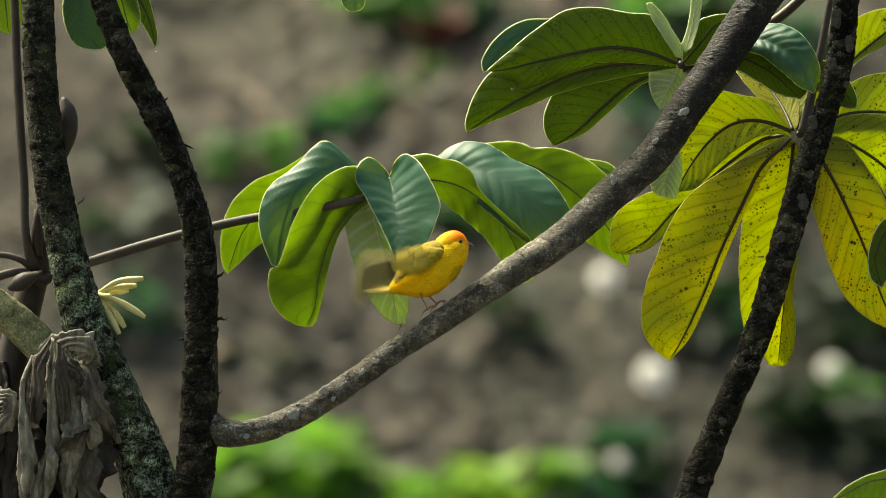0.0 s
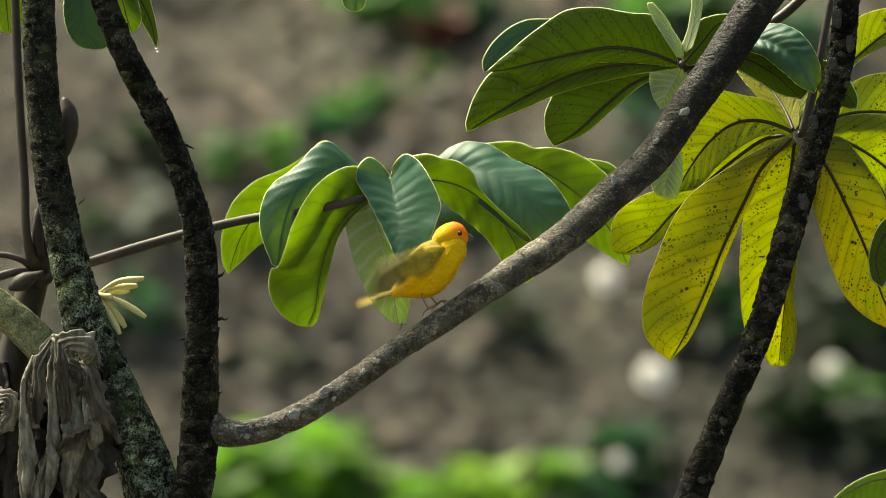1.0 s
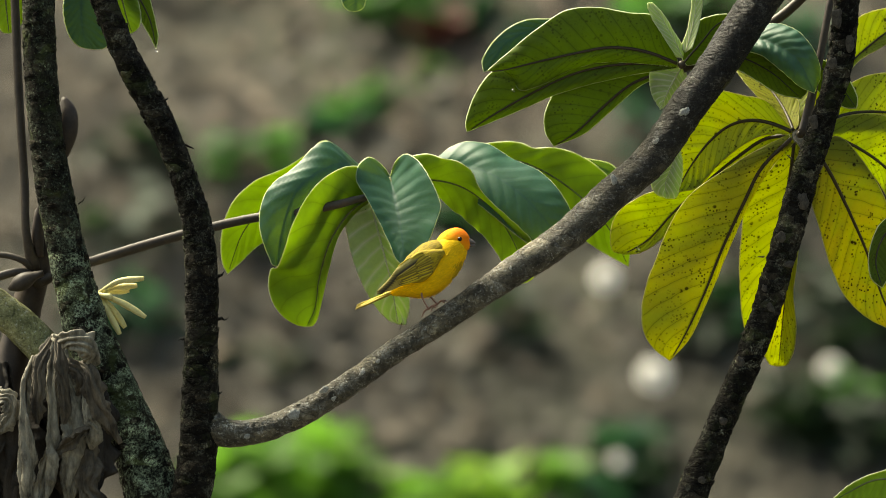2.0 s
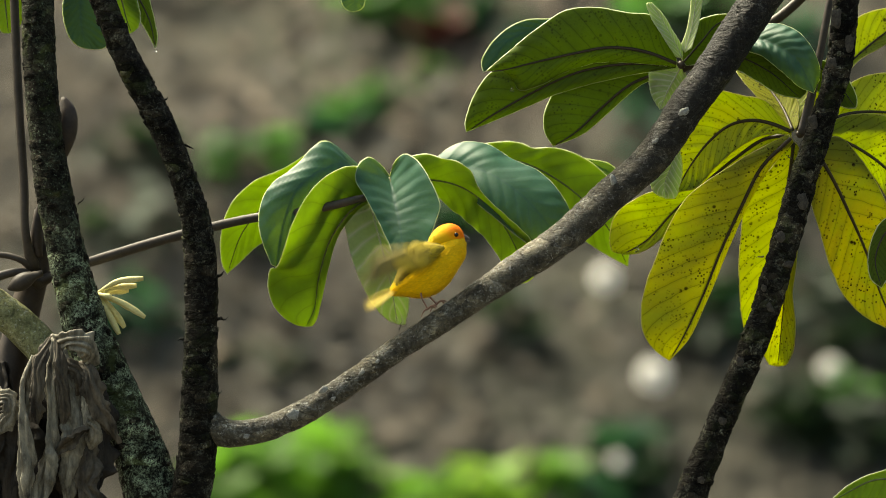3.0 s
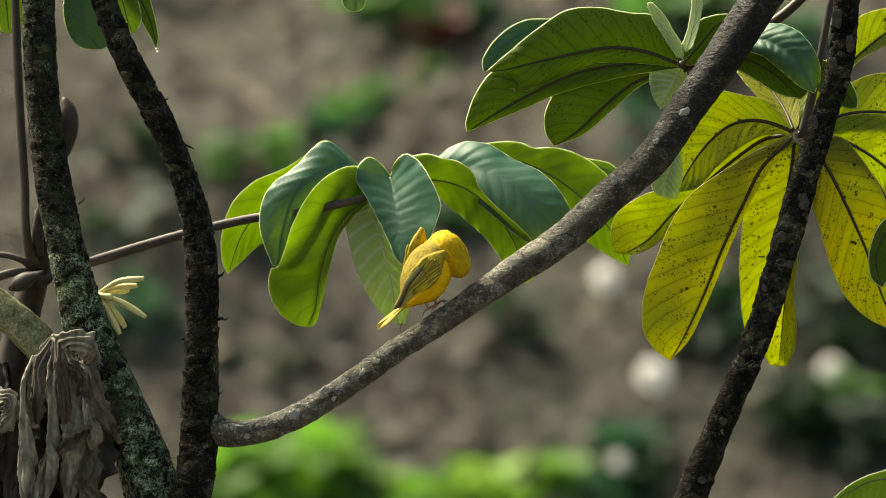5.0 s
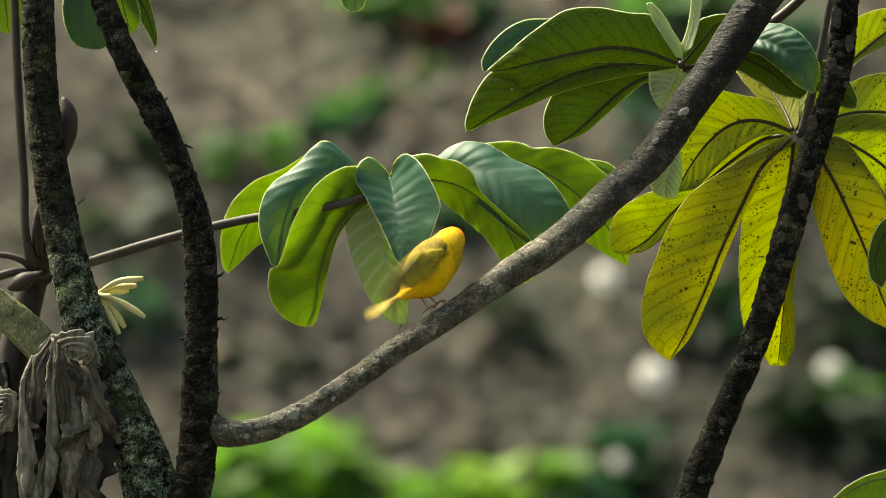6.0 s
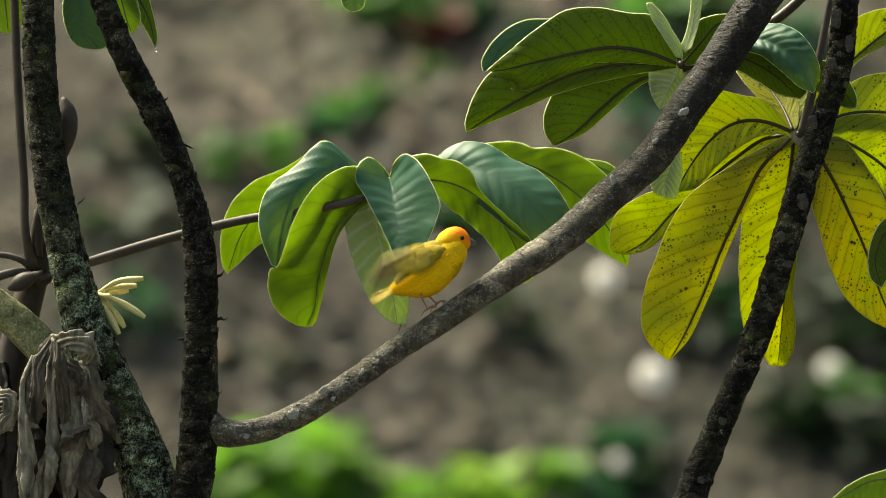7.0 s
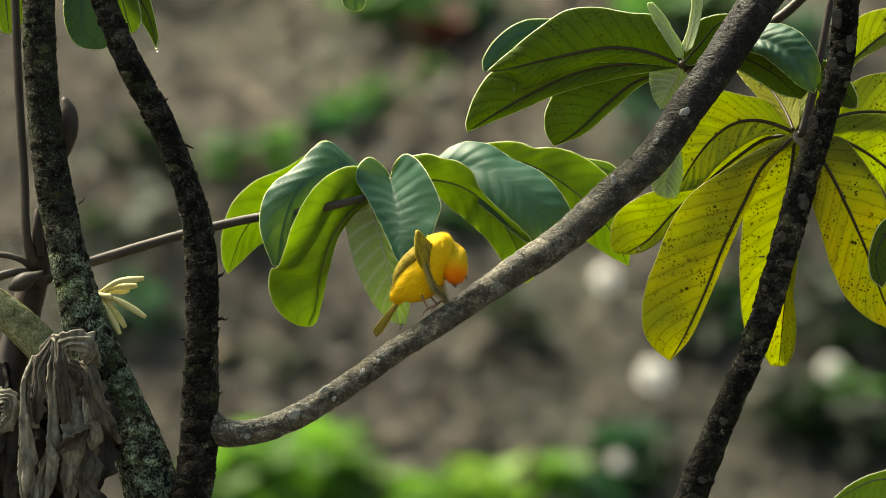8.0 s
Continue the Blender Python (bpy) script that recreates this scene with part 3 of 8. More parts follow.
def glint_flowers():
    """Whorls of broad white petals added on the bank in place of leaf glints."""
    rng = random.Random(8)
    for at, r in (((0.5874, 11.5556, 1.8501), 0.06), ((0.4603, 11.8532, 2.1179), 0.05), ((1.0825, 11.5729, 1.8656), 0.045), ((0.4807, 11.2959, 1.6163), 0.032)):
        x, y = at[0], at[1] - 0.12
        z = bank(x, y)
        ob = thing("flower", (x, y, z - 0.02), "white petal whorl on a thin stalk, in place of a glint", "flower", "white flowers on the bank")
        up = at[2] - z
        part("stalk", tube([(0, 0.01, 0, 0.006), (0.01, 0.02, up * 0.5 + 0.02, 0.005), (0, 0.01, up + 0.02, 0.004)], 0.03, 6), TWIG, ob)
        for k in range(7):
            bm = bmesh.new()
            m = Matrix.Translation((0, 0, up + 0.02)) @ Euler((0, 0.9 * k + rng.uniform(-0.1, 0.1), 0)).to_matrix().to_4x4() @ Euler((1.2, 0, 0)).to_matrix().to_4x4()
            curled_leaf(bm, m, r * 0.8, r * 0.42, 0.5)
            part("petal", bm, WHITE_LEAF, ob)


glint_flowers()


# ---- the tree with the perch ----
def flake(parent, at, length, width, turn, material, name="bark_flake"):
    """A torn scale of bark that stands off the stem."""
    bm = bmesh.new()
    rng = random.Random(int(abs(at[0] * 9000) + abs(at[2] * 5000)))
    rows = []
    for i in range(6):
        t = i / 5
        w = width * (1 - t) ** 0.6 * rng.uniform(0.7, 1.2) + 0.0002
        c = Vector((length * t, 0, 0.25 * length * t * t + rng.uniform(-1, 1) * width * 0.3))
        rows.append([bm.verts.new(c + Vector((0, w * math.cos(a), w * 0.5 * math.sin(a)))) for a in (0, 1.26, 2.51, 3.77, 5.03)])
    for a, b in zip(rows, rows[1:]):
        for k in range(5):
            bm.faces.new((a[k], b[k], b[(k + 1) % 5], a[(k + 1) % 5]))
    bm.faces.new(rows[0])
    bm.faces.new(rows[-1][::-1])
    ob = part(name, bm, material, parent)
    ob.matrix_basis = Matrix.Translation(Vector(at) - Vector(parent.location)) @ pose(0, 0, 0, 0, -turn, 0)
    return ob


def patch(parent, at, width, height, turn, material, name):
    """A thin raised patch with a ragged edge on the side of a stem that faces -y."""
    bm = bmesh.new()
    sd = Vector((at[0] * 90, at[2] * 90, 0))
    rings = []
    for r, lift in ((1.0, -0.0012), (0.8, 0.0002), (0.5, 0.0004)):
        ring = []
        for k in range(18):
            a = 2 * math.pi * k / 18
            j = r * (1 + 0.45 * noise.noise(Vector((math.cos(a) * 1.3, math.sin(a) * 1.2, 0)) + sd) + 0.1 * noise.noise(Vector((math.cos(a) * 5, math.sin(a) * 5, 3)) + sd))
            ring.append(bm.verts.new((width * j * math.cos(a), -lift + 0.25 * width * j * j * math.cos(a) ** 2, height * j * math.sin(a))))
        rings.append(ring)
    for a, b in zip(rings, rings[1:]):
        for k in range(18):
            bm.faces.new((a[k], a[(k + 1) % 18], b[(k + 1) % 18], b[k]))
    bm.faces.new(rings[-1])
    ob = part(name, bm, material, parent)
    ob.matrix_basis = Matrix.Translation(Vector(at) - Vector(parent.location)) @ pose(0, 0, 0, 0, -turn, 0)
    return ob


def tree_with_perch():
    root = (-0.2767, 0.02, 1.8804)
    ob = thing("tree", (root[0], 0.02, 0), "slim dark-barked tree with a long grey side limb", "tree")
    o = ob.location
    part("trunk", tube([(root[0] + 0.03, 0.03, -0.1, 0.075), (root[0], 0.02, 0.9, 0.06), (root[0], 0.02, root[2] - 0.08, 0.05), (-0.2813, 0.02, 1.9033, 0.0319)], 0.02, 20, 0.003, 1, 0.002, 0.05, origin=o), BARK_DARK, ob)
    leaning = [(-0.2824, 0.02, 1.889, 0.0296), (-0.293, 0.025, 1.9477, 0.0285), (-0.3075, 0.03, 1.9944, 0.0268), (-0.3327, 0.03, 2.0517, 0.0251), (-0.3573, 0.03, 2.109, 0.0234), (-0.3745, 0.03, 2.1662, 0.0205), (-0.3871, 0.03, 2.2235, 0.0188),
         (-0.398, 0.03, 2.2807, 0.0177), (-0.4048, 0.03, 2.338, 0.0165), (-0.4089, 0.03, 2.3953, 0.0165), (-0.41, 0.03, 2.4525, 0.016), (-0.4111, 0.03, 2.5212, 0.0154)]
    part("stem", tube(leaning, 0.0025, 44, 0.0017, 3, 0.0014, 0.034, origin=o),
         BARK_LICHEN, ob, "leaning stem blotched with green-grey lichen")
    tagged(part("flaking_bark", scales(leaning, 150, 0.0055, 0.0010, 31, o, (0.1, 0.95)), BARK_DARK, ob), kind="stuff")
    upright = [(-0.2735, 0.01, 1.8894, 0.0251), (-0.2554, 0, 1.9486, 0.0205), (-0.2474, 0, 1.9954, 0.0194), (-0.2462, 0, 2.0324, 0.0188), (-0.2451, 0, 2.0752, 0.0177), (-0.244, 0, 2.1208, 0.0165), (-0.244, 0, 2.1664, 0.0165), (-0.2485, 0, 2.2234, 0.0148),
         (-0.2651, 0, 2.2804, 0.0131), (-0.2901, 0, 2.3374, 0.0137), (-0.3203, 0, 2.3944, 0.0131), (-0.3431, 0, 2.4514, 0.0125), (-0.3614, 0, 2.5141, 0.0114)]
    part("stem", tube(upright, 0.002, 44, 0.0014, 5, 0.0016, 0.021, origin=o), BARK_DARK, ob)
    tagged(part("flaking_bark", scales(upright, 190, 0.0055, 0.0012, 32, o, (0.1, 0.95)), BARK_DARK, ob), kind="stuff")
    perch = [(-0.2460, 0.004, 2.0290, 0.0195), (-0.2330, 0.002, 2.0195, 0.0166), (-0.2177, 0, 2.0142, 0.014), (-0.1904, 0, 2.0159, 0.0128), (-0.1533, 0, 2.029, 0.0125), (-0.1049, 0, 2.0569, 0.012), (-0.0479, 0, 2.0974, 0.012), (0.0091, 0, 2.1345, 0.0125), (0.0661, 0, 2.1744, 0.0148),
         (0.1232, 0.005, 2.2125, 0.0165), (0.169, 0.01, 2.2542, 0.0171), (0.2089, 0.01, 2.2896, 0.0177), (0.2443, 0.01, 2.3404, 0.0188), (0.2803, 0.01, 2.3901, 0.0194), (0.3203, 0.01, 2.4518, 0.0199), (0.3631, 0.01, 2.5146, 0.0199)]
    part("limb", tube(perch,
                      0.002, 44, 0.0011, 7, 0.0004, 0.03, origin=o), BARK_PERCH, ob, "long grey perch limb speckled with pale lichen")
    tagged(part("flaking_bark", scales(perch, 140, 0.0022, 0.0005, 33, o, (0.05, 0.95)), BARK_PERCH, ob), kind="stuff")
    part("limb", tube([(-0.3268, 0.05, 2.0283, 0.0228), (-0.3647, 0.06, 2.0568, 0.0194), (-0.3992, 0.06, 2.0913, 0.0188), (-0.428, 0.06, 2.12, 0.0182), (-0.4568, 0.06, 2.143, 0.0177), (-0.5028, 0.06, 2.1718, 0.0171)], 0.004, 24, 0.0012, 9, 0.0004, 0.03, origin=o),
         BARK_GREEN, ob, "smooth greenish side limb")
    for at, ln, w, turn in (((-0.2286, 0, 2.1293), 0.012, 0.004, -5), ((-0.2286, 0, 2.1709), 0.010, 0.004, 25), ((-0.2599, 0, 2.306), 0.010, 0.003, -40), ((-0.3694, 0.02, 2.2452), 0.011, 0.002, 35),
                            ((-0.3101, 0, 2.3841), 0.012, 0.003, 50), ((-0.0442, -0.004, 2.1185), 0.008, 0.0009, 60), ((-0.2616, 0, 2.1094), 0.006, 0.003, 180), ((-0.228, 0, 2.0524), 0.007, 0.003, 30), ((-0.2816, 0, 2.3488), 0.006, 0.003, 40)):
        flake(ob, at, ln, w, turn, BARK_DARK)
    for at, w, h, turn in (((-0.1502, -0.014, 2.0339), 0.0074, 0.0051, 30), ((-0.1206, -0.0135, 2.0584), 0.0051, 0.0034, 36), ((-0.198, -0.013, 2.0117), 0.0046, 0.0029, 0), ((-0.1104, -0.0135, 2.0493), 0.0029, 0.0023, 36),
                           ((-0.0819, -0.0135, 2.0754), 0.0034, 0.0023, 36), ((-0.066, -0.0135, 2.0868), 0.0029, 0.0017, 36), ((0.2424, -0.0105, 2.3383), 0.0068, 0.0040, 40), ((0.2141, -0.008, 2.3087), 0.0040, 0.0023, 40),
                           ((0.0688, -0.014, 2.179), 0.0029, 0.0051, 30), ((0.1714, -0.007, 2.27), 0.0034, 0.0057, 20)):
        patch(ob, at, w, h, turn, LICHEN, "lichen_patch")
    return ob


tree_with_perch()


def second_tree():
    low = (0.2204, 0.01, 1.8466)
    ob = thing("tree", (low[0] - 0.03, 0.02, 0), "thin dark tree stem with pale bark scars", "tree")
    o = ob.location
    rising = [(low[0] - 0.04, 0.03, -0.1, 0.03), (low[0] - 0.03, 0.02, 0.9, 0.024), (0.2232, 0.01, 1.8466, 0.0182), (0.2500, 0.01, 1.9482, 0.0165), (0.2680, 0.01, 1.9951, 0.0148), (0.2923, 0.01, 2.0521, 0.0137), (0.3163, 0.01, 2.1092, 0.0142),
                       (0.3345, 0.01, 2.1663, 0.0142), (0.3505, 0.01, 2.2234, 0.0142), (0.3671, 0.01, 2.2805, 0.0137), (0.3865, 0.01, 2.3376, 0.0125), (0.4019, 0.01, 2.3947, 0.0131), (0.407, 0.01, 2.4518, 0.0131), (0.4116, 0.01, 2.5203, 0.0131)]
    part("stem", tube(rising,
                      0.0025, 44, 0.0017, 11, 0.0018, 0.024, origin=o), BARK_DARK, ob)
    tagged(part("flaking_bark", scales(rising, 200, 0.0058, 0.0013, 34, o, (0.55, 0.97)), BARK_DARK, ob), kind="stuff")
    for at, w, h, turn in (((0.397, -0.004, 2.433), 0.0068, 0.0097, 5), ((0.4091, -0.003, 2.4068), 0.0057, 0.0091, 5), ((0.3931, -0.003, 2.3874), 0.0051, 0.0068, 10), ((0.3738, -0.002, 2.3282), 0.0051, 0.0074, 20),
                           ((0.3622, -0.005, 2.2484), 0.0063, 0.0091, 15), ((0.3406, -0.005, 2.212), 0.0057, 0.0051, 60), ((0.348, -0.005, 2.1846), 0.0051, 0.0034, 0), ((0.3292, -0.005, 2.1408), 0.0040, 0.0051, 20),
                           ((0.2996, -0.005, 2.0867), 0.0040, 0.0057, 20), ((0.2814, -0.005, 2.0269), 0.0046, 0.0046, 25), ((0.2596, -0.007, 1.9671), 0.0051, 0.0040, 25), ((0.3235, -0.005, 2.1607), 0.0029, 0.0034, 0)):
        patch(ob, at, w, h, turn, SCAR, "bark_scar")
    for at, ln, w, turn in (((0.324, 0.005, 2.192), 0.008, 0.002, 170), ((0.3046, 0.005, 2.115), 0.006, 0.003, 175), ((0.3514, 0.005, 2.2907), 0.007, 0.002, 130)):
        flake(ob, at, ln, w, turn, SCAR)
    return ob


second_tree()


# ---- the large-leaved tree: petioles and lobed leaves ----
def leaf(owner, at, label):
    """The hub of a leaf, from which its lobes spread."""
    bm = bmesh.new()
    bmesh.ops.create_uvsphere(bm, u_segments=12, v_segments=8, radius=0.0042)
    for v in bm.verts:
        v.co *= 1 + 0.2 * noise.noise(v.co * 300)
    ob = part("leaf", bm, RIB_DARK, owner, label)
    ob.location = Vector(at) - Vector(owner.location)
    return ob


def withered(parent, path, width, material, seed, span=230):
    """A dried strip of leaf: a sheet rolled about its length, that twists, narrows at its end and is wrinkled along and across."""
    rows = spline([tuple(q) + (0.0,) for q in path], 0.0011)
    origin = Vector(path[0])
    sd = Vector((seed * 4.7, seed * 1.9, seed * 3.3))
    rng = random.Random(seed)
    start, drift = rng.uniform(150, 330), rng.uniform(-110, 110)
    bm = bmesh.new()
    loops = []
    n = 30
    for i, row in enumerate(rows):
        t = i / (len(rows) - 1)
        c = Vector(row[:3])
        tan = (Vector(rows[min(i + 1, len(rows) - 1)][:3]) - Vector(rows[max(i - 1, 0)][:3])).normalized()
        side = tan.cross(Vector((0, 1, 0))).normalized()
        out = side.cross(tan).normalized()
        r = width * (0.45 + 0.55 * min(1, t * 4)) * (1.0 if t < 0.8 else max(0.25, 1 - (t - 0.8) * 3.2)) * (1 + 0.45 * noise.noise(Vector((t * 5, 0, 0)) + sd))
        outer, inner = [], []
        for k in range(n):
            s = k / (n - 1)
            a = radians(start + drift * t + 50 * noise.noise(Vector((t * 4, 2, 0)) + sd) + span * (s - 0.5))
            ridge = 0.8 + 0.75 * abs(math.sin(s * 11 + 4 * noise.noise(Vector((t * 3, s * 1.5, 1)) + sd))) + 0.22 * noise.noise(Vector((t * 9, s * 5, 0)) + sd) + 0.1 * noise.noise(Vector((t * 40, s * 3, 3)) + sd)
            edge = 1 + 0.55 * abs(2 * s - 1) ** 3 * noise.noise(Vector((t * 16, 7 + round(s), 0)) + sd)
            d = side * math.cos(a) + out * 0.65 * math.sin(a)
            p = c + d * r * ridge * edge - origin
            outer.append(bm.verts.new(p))
            inner.append(bm.verts.new(p - d * 0.0007))
        loops.append(outer + inner[::-1])
    m = 2 * n
    for a, b in zip(loops, loops[1:]):
        for k in range(m):
            bm.faces.new((a[k], a[(k + 1) % m], b[(k + 1) % m], b[k]))
    bm.faces.new(loops[0][::-1])
    bm.faces.new(loops[-1])
    bmesh.ops.recalc_face_normals(bm, faces=bm.faces[:])
    ob = part("withered_lobe", bm, material, parent)
    ob.location = origin - Vector(parent.location) - Vector(parent.parent.location)
    return ob


def drop(parent, at, size):
    """A drop of water that hangs from the tip of a lobe."""
    bm = bmesh.new()
    bmesh.ops.create_uvsphere(bm, u_segments=12, v_segments=10, radius=size)
    for v in bm.verts:
        up = max(v.co.z, 0) / size
        v.co = Vector((v.co.x * (1 - 0.7 * up), v.co.y * (1 - 0.7 * up), v.co.z * (1 + 0.9 * up)))
    ob = part("water_drop", bm, WATER, parent, "clear hanging water drop")
    ob.location = Vector(at) - Vector(parent.location) - Vector(parent.parent.location)
    return ob


def left_cecropia():
    foot = (-0.487, 0.08, 1.9351)
    ob = thing("cecropia_tree", (foot[0], foot[1], 0), "young cecropia with drooping lobed leaves and brown petioles", "tree")
    o = ob.location
    part("stem", tube([(foot[0] - 0.02, foot[1], -0.1, 0.04), (foot[0], foot[1], 1.0, 0.034), (-0.487, 0.08, 1.9351, 0.0194), (-0.461, 0.08, 2.0159, 0.0182), (-0.4437, 0.08, 2.0736, 0.0171), (-0.4293, 0.08, 2.1256, 0.016), (-0.4178, 0.08, 2.1717, 0.0148), (-0.4108, 0.08, 2.2063, 0.0125), (-0.412, 0.08, 2.241, 0.0046)],
                      0.005, 20, 0.0008, 13, 0.0012, 0.02, origin=o), STIPULE, ob)
    for pts in ([(-0.4171, 0.07, 2.1804, 0.0074), (-0.4234, 0.06, 2.2063, 0.0051), (-0.4268, 0.06, 2.2696, 0.0048), (-0.432, 0.06, 2.3501, 0.0046), (-0.4355, 0.06, 2.4307, 0.0046), (-0.4383, 0.06, 2.5055, 0.0046)],
                [(-0.416, 0.07, 2.1631, 0.0057), (-0.3883, 0.07, 2.1775, 0.0057), (-0.3546, 0.085, 2.1885, 0.0054), (-0.2686, 0.102, 2.2145, 0.0051), (-0.1876, 0.104, 2.233, 0.0048), (-0.1396, 0.079, 2.2390, 0.0046), (-0.1050, 0.075, 2.2462, 0.0042), (-0.0870, 0.094, 2.2512, 0.0038), (-0.0613, 0.128, 2.2560, 0.0036)],
                [(-0.4114, 0.07, 2.1631, 0.0068), (-0.428, 0.06, 2.1764, 0.0046), (-0.4568, 0.06, 2.1707, 0.0046), (-0.497, 0.06, 2.1603, 0.0046)],
                [(-0.4171, 0.07, 2.1775, 0.0046), (-0.428, 0.06, 2.1879, 0.0034), (-0.4453, 0.06, 2.1937, 0.0034), (-0.4855, 0.06, 2.1891, 0.0034)]):
        part("petiole", tube(pts, 0.006, 12, 0.0003, 2, origin=o), PETIOLE, ob)
    # sheaths and buds
    part("bud_sheath", tube([(-0.3866, 0.06, 2.3547, 0.0023), (-0.3831, 0.06, 2.3415, 0.0091), (-0.3837, 0.06, 2.3214, 0.0114), (-0.386, 0.06, 2.303, 0.008), (-0.3889, 0.06, 2.2857, 0.0011)], 0.003, 16, 0.0004, 4, origin=o), STIPULE, ob)
    part("bud_sheath", tube([(-0.4087, 0.065, 2.2524, 0.0017), (-0.4122, 0.065, 2.2322, 0.0051), (-0.4134, 0.065, 2.2121, 0.0063), (-0.411, 0.065, 2.1919, 0.0034)], 0.003, 14, 0.0003, 4, origin=o), STIPULE, ob)
    part("bud", tube([(-0.4423, 0.05, 2.1592, 0.0017), (-0.4342, 0.05, 2.1632, 0.0074), (-0.4245, 0.05, 2.1684, 0.0086), (-0.4147, 0.05, 2.173, 0.0046), (-0.4067, 0.05, 2.1753, 0.0034)], 0.003, 14, 0.0006, 6, origin=o), PETIOLE, ob)
    for tipp, midp in (((-0.304, 0.04, 2.1702), (-0.3263, 0.04, 2.1679)), ((-0.3113, 0.05, 2.1627), (-0.3297, 0.05, 2.1615)), ((-0.3198, 0.06, 2.158), (-0.3331, 0.06, 2.1569)), ((-0.3361, 0.04, 2.1513), (-0.3407, 0.04, 2.1518)),
                       ((-0.3022, 0.04, 2.1306), (-0.3235, 0.04, 2.1444)), ((-0.3136, 0.05, 2.1374), (-0.3268, 0.05, 2.1449)), ((-0.3234, 0.05, 2.1202), (-0.3326, 0.05, 2.1345)), ((-0.3286, 0.04, 2.1134), (-0.3378, 0.04, 2.1318))):
        a = Vector((-0.3515, 0.05, 2.1546))
        part("flower_spike", tube([(*a, 0.0022), (*midp, 0.0032), (*((Vector(midp) + Vector(tipp)) / 2), 0.0036), (*tipp, 0.0022)], 0.003, 9, 0.0003, 3, origin=o), BLOSSOM, ob, "pale yellow flower spike")
    hub = leaf(ob, (-0.0613, 0.128, 2.2560), "drooping fresh green leaf with blue-green upper face")
    L = lambda *a, **k: frond(hub, *a, **k)
    L([(-0.0837, 0.13, 2.2634), (-0.1303, 0.135, 2.2785), (-0.1712, 0.14, 2.2559), (-0.2063, 0.145, 2.2181), (-0.2228, 0.15, 2.1749)], [(-0.0836, 0.12, 2.2702), (-0.1257, 0.105, 2.3101), (-0.1386, 0.111, 2.2986), (-0.1648, 0.118, 2.2818), (-0.194, 0.124, 2.2691), (-0.2204, 0.131, 2.2413), (-0.2287, 0.137, 2.2064), (-0.2272, 0.144, 2.1843), (-0.2228, 0.15, 2.1749)],
      [(-0.0838, 0.14, 2.2559), (-0.1249, 0.155, 2.2403), (-0.1657, 0.154, 2.2169), (-0.1919, 0.152, 2.2035), (-0.2123, 0.151, 2.1843), (-0.2228, 0.15, 2.1749)], FRESH, False, seed=2)
    L([(-0.0791, 0.135, 2.2809), (-0.1121, 0.09, 2.2861), (-0.1466, 0.08, 2.264), (-0.1639, 0.08, 2.2237), (-0.1704, 0.085, 2.1827)], [(-0.0832, 0.135, 2.2844), (-0.125, 0.1, 2.3094), (-0.1515, 0.095, 2.2839), (-0.178, 0.091, 2.2624), (-0.1878, 0.088, 2.2324), (-0.1854, 0.087, 2.2121), (-0.1767, 0.086, 2.189), (-0.1747, 0.085, 2.1843), (-0.1704, 0.085, 2.1827)],
      [(-0.078, 0.135, 2.2751), (-0.1064, 0.092, 2.263), (-0.1318, 0.09, 2.2399), (-0.1485, 0.088, 2.2092), (-0.1606, 0.087, 2.1879), (-0.1653, 0.085, 2.1836), (-0.1704, 0.085, 2.1827)], FRESH, True, seed=3, arch=0.003)
    L([(-0.0721, 0.135, 2.2559), (-0.0968, 0.112, 2.2377), (-0.1147, 0.108, 2.2122), (-0.1276, 0.115, 2.1716), (-0.1342, 0.125, 2.1338), (-0.1412, 0.125, 2.1204)], [(-0.0767, 0.13, 2.2797), (-0.087, 0.112, 2.2841), (-0.1079, 0.078, 2.2802), (-0.1356, 0.05, 2.2569), (-0.1534, 0.05, 2.2236), (-0.1623, 0.064, 2.1971), (-0.1691, 0.08, 2.1815), (-0.1765, 0.1, 2.1786), (-0.1791, 0.11, 2.1646), (-0.1718, 0.12, 2.1396), (-0.1563, 0.125, 2.1251), (-0.149, 0.125, 2.1215), (-0.1412, 0.125, 2.1204)],
      [(-0.0698, 0.135, 2.2518), (-0.0871, 0.12, 2.2401), (-0.1056, 0.118, 2.2168), (-0.1185, 0.126, 2.1773), (-0.1262, 0.13, 2.1424), (-0.1314, 0.128, 2.125), (-0.1346, 0.125, 2.1214), (-0.1412, 0.125, 2.1204)], FRESH, False, seed=4, arch=0.006)
    L([(-0.075, 0.13, 2.2471), (-0.0656, 0.115, 2.2122), (-0.0545, 0.112, 2.1687), (-0.0465, 0.125, 2.1227)], [(-0.0837, 0.13, 2.25), (-0.0999, 0.12, 2.2383), (-0.0975, 0.117, 2.2122), (-0.0922, 0.113, 2.189), (-0.0806, 0.11, 2.16), (-0.065, 0.12, 2.1356), (-0.0555, 0.125, 2.1267), (-0.0465, 0.125, 2.1227)],
      [(-0.0651, 0.13, 2.2483), (-0.0522, 0.115, 2.2354), (-0.0464, 0.117, 2.2064), (-0.0389, 0.118, 2.1716), (-0.0354, 0.12, 2.1425), (-0.0378, 0.125, 2.1291), (-0.0397, 0.125, 2.1229), (-0.0465, 0.125, 2.1227)], FRESH_PALE, False, seed=71, arch=-0.003, pleat=0.0009)
